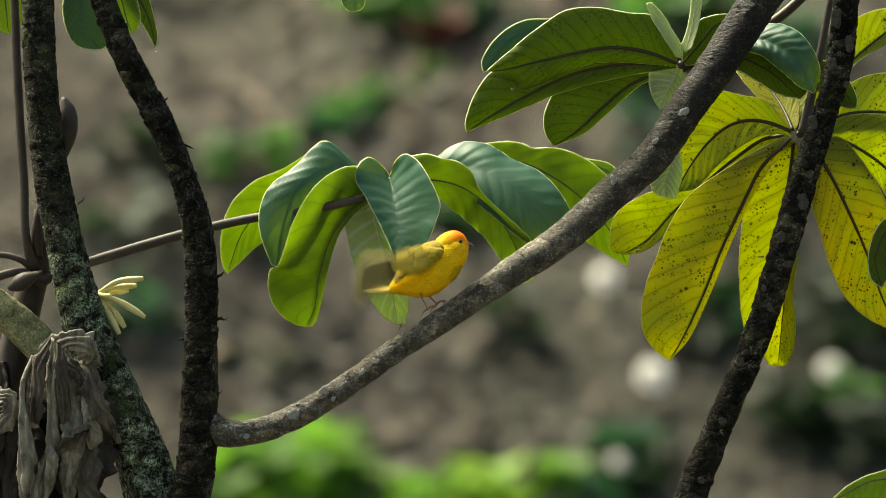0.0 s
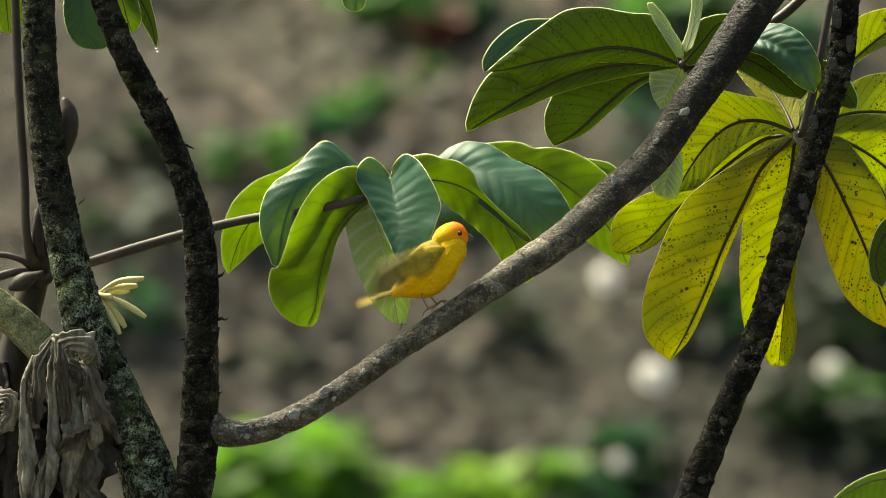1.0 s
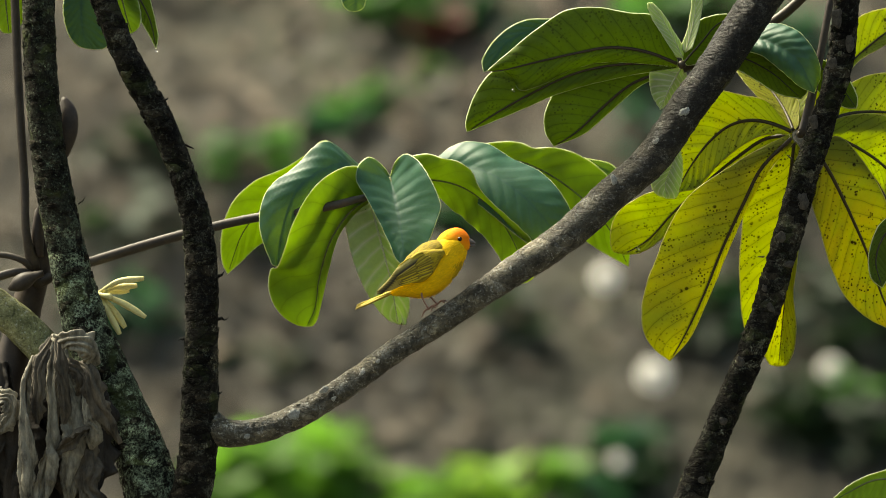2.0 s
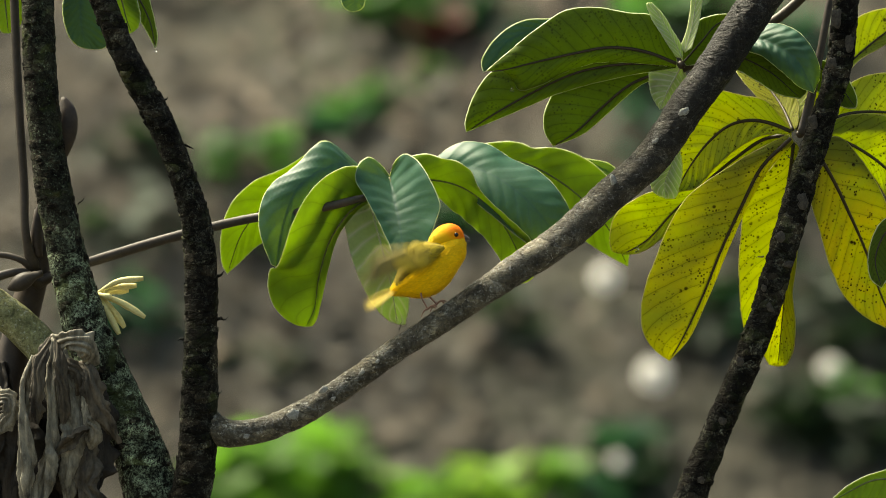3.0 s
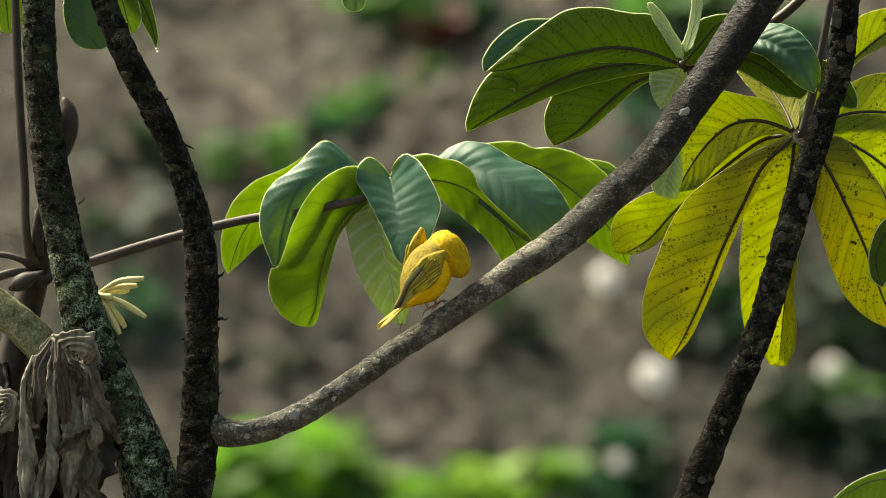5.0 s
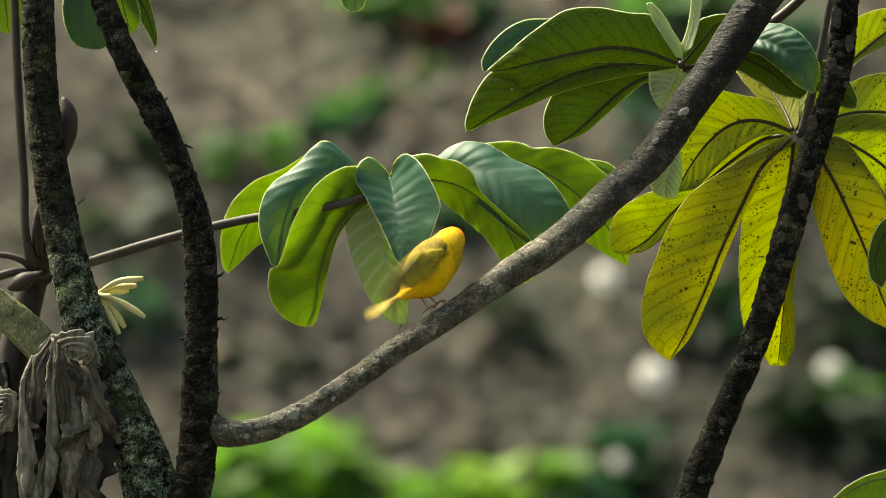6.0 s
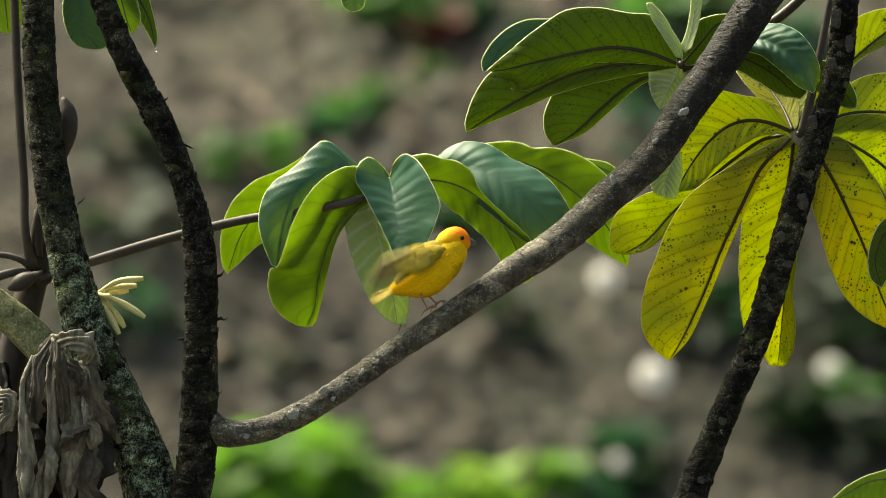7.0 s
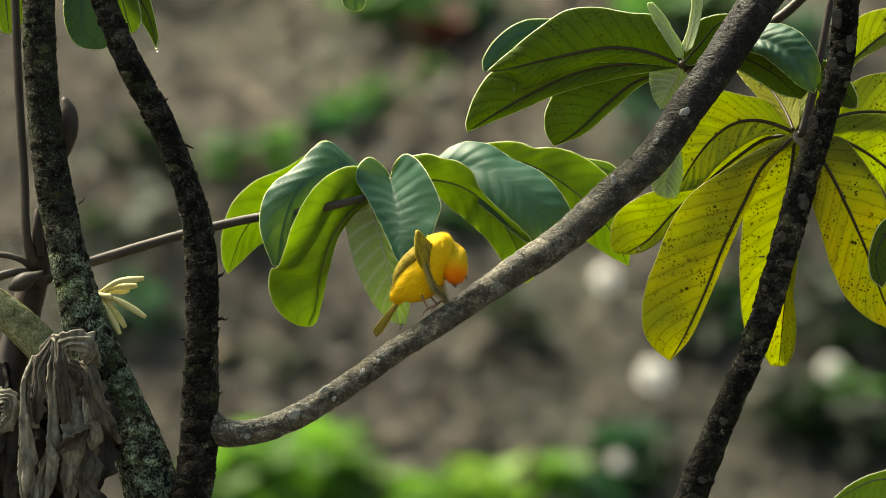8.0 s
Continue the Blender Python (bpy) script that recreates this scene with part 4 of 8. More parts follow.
    L([(-0.0545, 0.115, 2.2737), (-0.0509, 0.1, 2.2556), (-0.0462, 0.085, 2.2352), (-0.0421, 0.07, 2.2092), (-0.0408, 0.06, 2.1827)], [(-0.0545, 0.115, 2.2748), (-0.0639, 0.12, 2.2871), (-0.0766, 0.115, 2.294), (-0.0852, 0.11, 2.2875), (-0.0891, 0.1, 2.2718), (-0.078, 0.09, 2.2514), (-0.0664, 0.08, 2.2294), (-0.0553, 0.068, 2.2063), (-0.046, 0.06, 2.1873), (-0.0408, 0.06, 2.1827)],
      [(-0.0545, 0.115, 2.2748), (-0.0493, 0.112, 2.2893), (-0.0411, 0.105, 2.2967), (-0.0277, 0.09, 2.2913), (-0.0156, 0.072, 2.2743), (-0.0063, 0.06, 2.2552), (-0.0029, 0.056, 2.2443), (-0.0075, 0.055, 2.2282), (-0.0155, 0.056, 2.2075), (-0.027, 0.058, 2.1896), (-0.0408, 0.06, 2.1827)], FRESH, True, seed=6, arch=-0.003, pleat=0.0005)
    L([(-0.0547, 0.13, 2.2616), (-0.0151, 0.118, 2.2714), (0.0209, 0.11, 2.2632), (0.051, 0.108, 2.24), (0.073, 0.11, 2.2064), (0.0853, 0.12, 2.1657)], [(-0.0488, 0.125, 2.2819), (-0.0284, 0.112, 2.2963), (0.0035, 0.092, 2.2913), (0.0266, 0.085, 2.2814), (0.0392, 0.082, 2.2583), (0.0583, 0.08, 2.2398), (0.0785, 0.08, 2.2225), (0.092, 0.095, 2.204), (0.0945, 0.11, 2.1832), (0.0922, 0.115, 2.1716), (0.0894, 0.12, 2.1678), (0.0853, 0.12, 2.1657)],
      [(-0.0489, 0.135, 2.2553), (-0.0163, 0.13, 2.2587), (0.0093, 0.125, 2.2412), (0.0383, 0.122, 2.2168), (0.0586, 0.121, 2.1907), (0.0703, 0.121, 2.1739), (0.0778, 0.12, 2.1669), (0.0811, 0.12, 2.1651), (0.0853, 0.12, 2.1657)], FRESH, False, seed=7, arch=0.003, frill=0.003)
    L([(-0.0082, 0.15, 2.2822), (0.0325, 0.125, 2.2831), (0.073, 0.105, 2.2614), (0.1047, 0.098, 2.2284), (0.1256, 0.1, 2.1936)], [(-0.0128, 0.155, 2.2893), (0.0181, 0.15, 2.3096), (0.0443, 0.145, 2.3084), (0.0704, 0.138, 2.2931), (0.0993, 0.125, 2.279), (0.1183, 0.112, 2.2597), (0.1303, 0.105, 2.2376), (0.1343, 0.103, 2.2122), (0.1256, 0.1, 2.1936)],
      [(-0.0052, 0.14, 2.2675), (0.0267, 0.115, 2.2528), (0.0556, 0.1, 2.2307), (0.0845, 0.096, 2.2075), (0.1105, 0.098, 2.1948), (0.1256, 0.1, 2.1936)], FRESH, True, seed=8, arch=0.004, pleat=0.0009)
    L([(0.0327, 0.165, 2.2964), (0.0853, 0.16, 2.2882), (0.1319, 0.155, 2.2619), (0.1697, 0.15, 2.2227), (0.191, 0.16, 2.1825)], [(0.0327, 0.165, 2.3075), (0.0794, 0.16, 2.3092), (0.0946, 0.157, 2.3039), (0.1114, 0.153, 2.3044), (0.1446, 0.15, 2.2939), (0.1703, 0.152, 2.2735), (0.1879, 0.155, 2.2414), (0.1927, 0.158, 2.2064), (0.191, 0.16, 2.1825)],
      [(0.0327, 0.16, 2.2794), (0.0852, 0.158, 2.2531), (0.1261, 0.159, 2.2239), (0.1612, 0.159, 2.1994), (0.191, 0.16, 2.1825)], FRESH, False, seed=9)
    L([(0.097, 0.165, 2.3011), (0.1439, 0.168, 2.2912), (0.1761, 0.172, 2.2766), (0.192, 0.175, 2.2498)], [(0.097, 0.165, 2.3046), (0.1497, 0.168, 2.293), (0.1731, 0.17, 2.2872), (0.1861, 0.172, 2.2731), (0.193, 0.175, 2.2569), (0.192, 0.175, 2.2498)],
      [(0.097, 0.165, 2.2953), (0.1439, 0.168, 2.2825), (0.1732, 0.172, 2.262), (0.1855, 0.175, 2.2505), (0.192, 0.175, 2.2498)], FRESH, True, seed=10)
    top = leaf(ob, (-0.3537, 0.07, 2.4886), "green leaf hanging in shade")
    T = lambda *a, **k: frond(top, *a, **k)
    T([(-0.3653, 0.07, 2.4771), (-0.3699, 0.07, 2.4483), (-0.367, 0.07, 2.4195), (-0.3607, 0.07, 2.404)], [(-0.3768, 0.07, 2.4771), (-0.3866, 0.07, 2.4541), (-0.3849, 0.07, 2.4282), (-0.3768, 0.07, 2.4114), (-0.3703, 0.07, 2.4065), (-0.3607, 0.07, 2.404)],
      [(-0.3394, 0.07, 2.4771), (-0.3319, 0.07, 2.4426), (-0.3342, 0.07, 2.4195), (-0.3434, 0.07, 2.4068), (-0.3509, 0.07, 2.4038), (-0.3607, 0.07, 2.404)], MIDDLE, True, seed=12)
    T([(-0.3365, 0.07, 2.4771), (-0.3278, 0.07, 2.4541), (-0.3215, 0.07, 2.431), (-0.3175, 0.07, 2.4207)], [(-0.3451, 0.07, 2.4771), (-0.3411, 0.07, 2.4541), (-0.3347, 0.07, 2.431), (-0.3255, 0.07, 2.4212), (-0.322, 0.07, 2.4197), (-0.3175, 0.07, 2.4207)],
      [(-0.3163, 0.07, 2.4771), (-0.3123, 0.07, 2.4541), (-0.3094, 0.07, 2.4414), (-0.3105, 0.07, 2.4276), (-0.3133, 0.07, 2.4234), (-0.3175, 0.07, 2.4207)], FRESH, False, seed=13)
    T([(-0.3281, 0.075, 2.4773), (-0.3096, 0.075, 2.4543), (-0.2987, 0.075, 2.4312), (-0.2935, 0.075, 2.4058)], [(-0.3367, 0.075, 2.4773), (-0.3252, 0.075, 2.4543), (-0.3108, 0.075, 2.4364), (-0.2987, 0.075, 2.4162), (-0.2935, 0.075, 2.4058)],
      [(-0.3067, 0.075, 2.4773), (-0.2998, 0.075, 2.4543), (-0.2941, 0.075, 2.4312), (-0.2918, 0.075, 2.4139), (-0.2935, 0.075, 2.4058)], MIDDLE, False, seed=14)
    T([(-0.4502, 0.09, 2.478), (-0.4467, 0.09, 2.4433), (-0.4444, 0.09, 2.4208)], [(-0.4658, 0.09, 2.478), (-0.4612, 0.09, 2.4433), (-0.4537, 0.09, 2.426), (-0.4502, 0.09, 2.4215), (-0.4444, 0.09, 2.4208)],
      [(-0.4346, 0.09, 2.478), (-0.4294, 0.09, 2.4491), (-0.4328, 0.09, 2.4283), (-0.4381, 0.09, 2.4229), (-0.4444, 0.09, 2.4208)], FRESH, False, seed=15)
    drop(top, (-0.2931, 0.074, 2.4035), 0.0022)
    # withered leaves
    dead = leaf(ob, (-0.3927, 0, 2.1105), "withered grey-brown leaf hanging in crumpled strips")
    withered(dead, [(-0.4121, -0.01, 2.0924), (-0.4194, -0.02, 2.0642), (-0.4171, -0.02, 2.0074), (-0.4189, -0.01, 1.9359)], 0.006048, DRY, 21, 220)
    withered(dead, [(-0.3955, -0.02, 2.1108), (-0.404, -0.03, 2.0871), (-0.4062, -0.03, 2.0587), (-0.408, -0.02, 2.0244)], 0.00462, DRY_BROWN, 22, 200)
    withered(dead, [(-0.391, -0.01, 2.1061), (-0.3944, -0.02, 2.0642), (-0.3966, -0.02, 2.0074), (-0.4072, -0.015, 1.9361)], 0.0084, DRY, 23, 210)
    withered(dead, [(-0.3881, -0.03, 2.1098), (-0.3844, -0.035, 2.0872), (-0.3813, -0.03, 2.053), (-0.3819, -0.02, 2.0187)], 0.004032, DRY_BROWN, 24, 230)
    withered(dead, [(-0.3915, -0.02, 2.1096), (-0.3705, -0.04, 2.1099), (-0.3546, -0.04, 2.0975), (-0.3603, -0.02, 2.0801)], 0.00714, DRY, 25, 180)
    withered(dead, [(-0.3728, -0.02, 2.0841), (-0.3538, -0.035, 2.0747), (-0.3492, -0.035, 2.0532), (-0.3239, -0.02, 2.0051)], 0.00672, DRY_BROWN, 26, 190)
    withered(dead, [(-0.3866, -0.008, 2.0981), (-0.3765, -0.015, 2.0527), (-0.3731, -0.015, 2.0072), (-0.3793, -0.005, 1.9357)], 0.00882, DRY, 27, 220)
    withered(dead, [(-0.3478, -0.02, 2.0142), (-0.3594, -0.035, 2.0157), (-0.3708, -0.035, 2.0067), (-0.3887, -0.02, 1.9949)], 0.005712, DRY_BROWN, 28, 170)
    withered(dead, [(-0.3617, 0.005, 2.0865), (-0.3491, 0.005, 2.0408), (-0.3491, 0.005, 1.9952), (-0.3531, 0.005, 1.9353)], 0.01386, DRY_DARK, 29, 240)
    withered(dead, [(-0.3665, -0.01, 2.0071), (-0.3579, -0.012, 1.9844), (-0.3539, -0.012, 1.9616), (-0.3523, -0.01, 1.9359)], 0.0105, DRY_BROWN, 30, 230)
    # added dark backing, in place of shade between the strips
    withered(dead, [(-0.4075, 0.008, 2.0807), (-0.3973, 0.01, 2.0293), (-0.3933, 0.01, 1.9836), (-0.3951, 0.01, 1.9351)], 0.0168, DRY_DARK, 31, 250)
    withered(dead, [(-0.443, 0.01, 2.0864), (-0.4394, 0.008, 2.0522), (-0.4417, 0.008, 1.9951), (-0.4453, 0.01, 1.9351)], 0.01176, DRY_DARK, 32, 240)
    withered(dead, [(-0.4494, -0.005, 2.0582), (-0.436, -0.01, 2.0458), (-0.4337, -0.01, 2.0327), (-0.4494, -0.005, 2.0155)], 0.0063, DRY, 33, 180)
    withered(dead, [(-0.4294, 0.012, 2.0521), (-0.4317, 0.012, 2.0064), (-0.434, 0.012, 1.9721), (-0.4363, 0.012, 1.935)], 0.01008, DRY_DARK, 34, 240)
    withered(dead, [(-0.3613, -0.022, 2.0529), (-0.3552, -0.03, 2.0332), (-0.3506, -0.03, 2.0218), (-0.3545, -0.022, 1.9989)], 0.00462, DRY, 35, 210)
    withered(dead, [(-0.3819, -0.02, 2.0869), (-0.3711, -0.03, 2.0814), (-0.3643, -0.03, 2.0712), (-0.3682, -0.02, 2.0528)], 0.00504, DRY_BROWN, 36, 200)
    # second added backing strip, its dark colour again fills the gaps with shade
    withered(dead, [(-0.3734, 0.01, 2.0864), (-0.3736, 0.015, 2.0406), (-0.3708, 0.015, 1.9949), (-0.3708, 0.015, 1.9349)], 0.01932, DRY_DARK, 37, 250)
    return ob


left_cecropia()


def right_cecropia():
    stand = (0.6498, 0.14, 2.2821)
    ob = thing("cecropia_tree", (stand[0], stand[1], 0), "cecropia with broad ageing leaves, some yellow and spotted", "tree")
    o = ob.location
    part("stem", tube([(stand[0], stand[1], -0.1, 0.05), (stand[0] - 0.01, stand[1], 1.2, 0.045), (0.644, 0.14, 2.1656, 0.0342), (0.6198, 0.13, 2.4564, 0.0285), (0.5898, 0.12, 2.7463, 0.0228)], 0.03, 20, 0.001, 2, 0.002, 0.05, origin=o), PETIOLE, ob)
    part("petiole", tube([(0.3642, 0.05, 2.3155, 0.0051), (0.3748, 0.055, 2.3558, 0.0046), (0.3866, 0.06, 2.4134, 0.004), (0.3961, 0.065, 2.4596, 0.004), (0.4478, 0.08, 2.5699, 0.0051), (0.6014, 0.12, 2.6476, 0.0057)], 0.006, 12, 0.0003, 2, origin=o), PETIOLE, ob)
    part("petiole", tube([(0.2433, 0.06, 2.3847, 0.0057), (0.2915, 0.07, 2.4051, 0.0051), (0.3439, 0.08, 2.4372, 0.0051), (0.4138, 0.09, 2.5011, 0.0051), (0.6081, 0.13, 2.5436, 0.0057)], 0.006, 12, 0.0003, 2, origin=o), RIB_DARK, ob)
    a = leaf(ob, (0.2424, 0.05, 2.3872), "spotted dull green leaf seen from below")
    A = lambda *p, **k: frond(a, *p, **k)
    A([(0.2378, 0.05, 2.389), (0.2103, 0.052, 2.3999), (0.1701, 0.053, 2.4052), (0.1299, 0.055, 2.3983), (0.0897, 0.057, 2.3892), (0.0581, 0.058, 2.3823), (0.0449, 0.06, 2.3812)], [(0.2367, 0.05, 2.3959), (0.2261, 0.045, 2.4175), (0.2111, 0.04, 2.4369), (0.1928, 0.043, 2.4387), (0.1469, 0.046, 2.4451), (0.124, 0.049, 2.4418), (0.1011, 0.051, 2.4275), (0.0753, 0.054, 2.4075), (0.0564, 0.057, 2.3915), (0.0449, 0.06, 2.3812)],
      [(0.2368, 0.055, 2.3857), (0.199, 0.06, 2.3893), (0.1531, 0.062, 2.3893), (0.1243, 0.064, 2.3802), (0.0967, 0.066, 2.3664), (0.0772, 0.068, 2.363), (0.0709, 0.07, 2.3734), (0.0576, 0.065, 2.3831), (0.0449, 0.06, 2.3812)], MIDDLE, False, seed=31, rib_width=0.0019, arch=0.004)
    A([(0.2382, 0.06, 2.3875), (0.1819, 0.065, 2.3883), (0.136, 0.07, 2.3798), (0.0957, 0.075, 2.362), (0.0669, 0.08, 2.3466), (0.0381, 0.085, 2.3294), (0.0243, 0.09, 2.3202)], [(0.237, 0.06, 2.3893), (0.1819, 0.064, 2.394), (0.1244, 0.068, 2.3889), (0.0784, 0.071, 2.3856), (0.0507, 0.075, 2.3805), (0.0352, 0.079, 2.3621), (0.0266, 0.082, 2.342), (0.0231, 0.086, 2.3265), (0.0243, 0.09, 2.3202)],
      [(0.237, 0.06, 2.3847), (0.1934, 0.065, 2.3779), (0.1475, 0.07, 2.3677), (0.1072, 0.075, 2.3551), (0.0842, 0.08, 2.3448), (0.0554, 0.085, 2.3328), (0.0243, 0.09, 2.3202)], MIDDLE, False, seed=32, rib_width=0.0018, arch=0.004)
    A([(0.2385, 0.07, 2.3861), (0.1909, 0.078, 2.3679), (0.1617, 0.085, 2.3438), (0.1341, 0.092, 2.3185), (0.1129, 0.1, 2.3059)], [(0.2351, 0.07, 2.3884), (0.1822, 0.074, 2.392), (0.1477, 0.079, 2.3829), (0.1247, 0.083, 2.3726), (0.1103, 0.087, 2.3537), (0.1035, 0.091, 2.3335), (0.1053, 0.096, 2.3174), (0.1129, 0.1, 2.3059)],
      [(0.2397, 0.07, 2.3826), (0.2025, 0.078, 2.3679), (0.1709, 0.085, 2.3415), (0.1422, 0.092, 2.3174), (0.1129, 0.1, 2.3059)], MIDDLE, False, seed=33, rib_width=0.0018, arch=0.003)
    A([(0.1829, 0.1, 2.4292), (0.1134, 0.097, 2.4291), (0.0671, 0.093, 2.4134), (0.0416, 0.09, 2.3815)], [(0.1829, 0.1, 2.4425), (0.125, 0.099, 2.439), (0.1105, 0.097, 2.4355), (0.0844, 0.096, 2.4337), (0.0613, 0.094, 2.4215), (0.0474, 0.093, 2.4064), (0.0399, 0.091, 2.389), (0.0416, 0.09, 2.3815)],
      [(0.1829, 0.1, 2.4147), (0.125, 0.098, 2.4089), (0.0787, 0.095, 2.3949), (0.0567, 0.092, 2.3867), (0.0416, 0.09, 2.3815)], MIDDLE, True, seed=34)
    A([(0.2426, 0.04, 2.3938), (0.2351, 0.04, 2.4099), (0.2254, 0.04, 2.4271), (0.2116, 0.04, 2.4495)], [(0.2363, 0.04, 2.3956), (0.2224, 0.035, 2.4172), (0.2109, 0.037, 2.4367), (0.2081, 0.038, 2.4494), (0.2116, 0.04, 2.4495)],
      [(0.2439, 0.045, 2.398), (0.2416, 0.044, 2.4072), (0.2329, 0.042, 2.4215), (0.2226, 0.041, 2.4386), (0.2116, 0.04, 2.4495)], FRESH_PALE, False, seed=35, rib_width=0.0004)
    A([(0.246, 0.04, 2.4002), (0.2512, 0.04, 2.4185), (0.2558, 0.04, 2.4415), (0.2575, 0.04, 2.473)], [(0.2411, 0.045, 2.4049), (0.2456, 0.043, 2.4152), (0.2507, 0.042, 2.4358), (0.2535, 0.04, 2.473)],
      [(0.2522, 0.035, 2.4046), (0.2574, 0.037, 2.4213), (0.2615, 0.038, 2.4414), (0.2632, 0.04, 2.473)], FRESH_PALE, False, seed=36, rib_width=0.0004)
    A([(0.2447, 0.05, 2.3901), (0.2621, 0.053, 2.4098), (0.2771, 0.057, 2.4271), (0.298, 0.06, 2.4387)], [(0.2412, 0.05, 2.3982), (0.2505, 0.053, 2.4189), (0.2621, 0.055, 2.4328), (0.2795, 0.057, 2.4381), (0.298, 0.06, 2.4387)],
      [(0.2481, 0.05, 2.3867), (0.2747, 0.053, 2.3925), (0.292, 0.055, 2.4075), (0.3013, 0.057, 2.4271), (0.298, 0.06, 2.4387)], MIDDLE, False, seed=37)
    A([(0.2911, 0.06, 2.4134), (0.3289, 0.035, 2.4103), (0.3579, 0.02, 2.391), (0.3748, 0.015, 2.3583)], [(0.2913, 0.065, 2.4222), (0.3186, 0.058, 2.426), (0.3377, 0.05, 2.4292), (0.3593, 0.035, 2.4206), (0.3754, 0.025, 2.3997), (0.3814, 0.02, 2.375), (0.3748, 0.015, 2.3583)],
      [(0.2906, 0.05, 2.4028), (0.3213, 0.03, 2.397), (0.3439, 0.025, 2.3797), (0.3636, 0.02, 2.363), (0.3748, 0.015, 2.3583)], FRESH, True, seed=38, arch=0.005, pleat=0.001)
    A([(0.252, 0.06, 2.3875), (0.2968, 0.06, 2.3962), (0.3314, 0.06, 2.3812), (0.3636, 0.06, 2.3536)], [(0.252, 0.06, 2.3933), (0.2968, 0.06, 2.4077), (0.3314, 0.06, 2.4019), (0.3555, 0.06, 2.3789), (0.3693, 0.06, 2.3588), (0.3636, 0.06, 2.3536)],
      [(0.252, 0.06, 2.3812), (0.2911, 0.06, 2.3858), (0.3199, 0.06, 2.3714), (0.3429, 0.06, 2.3576), (0.3636, 0.06, 2.3536)], MIDDLE, False, seed=41)
    A([(0.3203, 0.07, 2.408), (0.378, 0.07, 2.3896), (0.4016, 0.07, 2.37), (0.4206, 0.07, 2.344)], [(0.3203, 0.07, 2.4138), (0.3837, 0.07, 2.3936), (0.4022, 0.07, 2.3849), (0.416, 0.07, 2.3677), (0.4217, 0.07, 2.3481), (0.4206, 0.07, 2.344)],
      [(0.3203, 0.07, 2.3965), (0.3722, 0.07, 2.3688), (0.3952, 0.07, 2.3521), (0.4125, 0.07, 2.344), (0.4206, 0.07, 2.344)], MIDDLE, False, seed=39)
    A([(0.2428, 0.06, 2.3858), (0.2337, 0.063, 2.3698), (0.2263, 0.067, 2.3549), (0.2212, 0.07, 2.3429)], [(0.2364, 0.06, 2.3858), (0.2118, 0.062, 2.3836), (0.2107, 0.065, 2.3675), (0.2154, 0.068, 2.3515), (0.2212, 0.07, 2.3429)],
      [(0.2462, 0.06, 2.3824), (0.2492, 0.063, 2.3675), (0.2413, 0.067, 2.3514), (0.2212, 0.07, 2.3429)], FRESH_PALE, False, seed=40, rib_width=0.0008, arch=-0.003)
    drop(a, (0.0708, 0.068, 2.3618), 0.0022)
    b = leaf(ob, (0.363, 0.05, 2.3166), "yellowing leaf with dark spots seen from below")
    Bl = lambda *p, **k: frond(b, *p, **k)
    Bl([(0.3538, 0.05, 2.32), (0.3369, 0.057, 2.3271), (0.3171, 0.063, 2.3312), (0.295, 0.07, 2.3273), (0.2734, 0.077, 2.3113), (0.2552, 0.083, 2.2883), (0.2381, 0.09, 2.2584)], [(0.3504, 0.05, 2.3258), (0.3265, 0.055, 2.3512), (0.3083, 0.06, 2.3553), (0.2752, 0.065, 2.3589), (0.2616, 0.07, 2.3446), (0.2502, 0.075, 2.3297), (0.24, 0.08, 2.3125), (0.2344, 0.085, 2.2814), (0.2381, 0.09, 2.2584)],
      [(0.3539, 0.052, 2.3166), (0.3267, 0.06, 2.3168), (0.2983, 0.067, 2.3019), (0.2768, 0.075, 2.283), (0.2574, 0.082, 2.2629), (0.2381, 0.09, 2.2584)], OLD, False, seed=51, rib_width=0.0021)
    Bl([(0.3529, 0.055, 2.3167), (0.3306, 0.068, 2.3135), (0.2977, 0.08, 2.2923), (0.2636, 0.092, 2.2636), (0.2352, 0.105, 2.2371), (0.2095, 0.118, 2.2093), (0.1849, 0.13, 2.1948)], [(0.352, 0.058, 2.319), (0.3157, 0.069, 2.3146), (0.2769, 0.079, 2.2906), (0.2473, 0.089, 2.2699), (0.2003, 0.1, 2.2527), (0.1808, 0.108, 2.2388), (0.1723, 0.115, 2.2191), (0.1731, 0.122, 2.2017), (0.1763, 0.13, 2.1968), (0.1849, 0.13, 2.1948)],
      [(0.3544, 0.06, 2.3145), (0.325, 0.072, 2.3009), (0.2933, 0.084, 2.2768), (0.262, 0.096, 2.2503), (0.233, 0.108, 2.2191), (0.2067, 0.12, 2.1988), (0.1957, 0.13, 2.1952), (0.1849, 0.13, 2.1948)], OLD, False, seed=52, rib_width=0.0021)
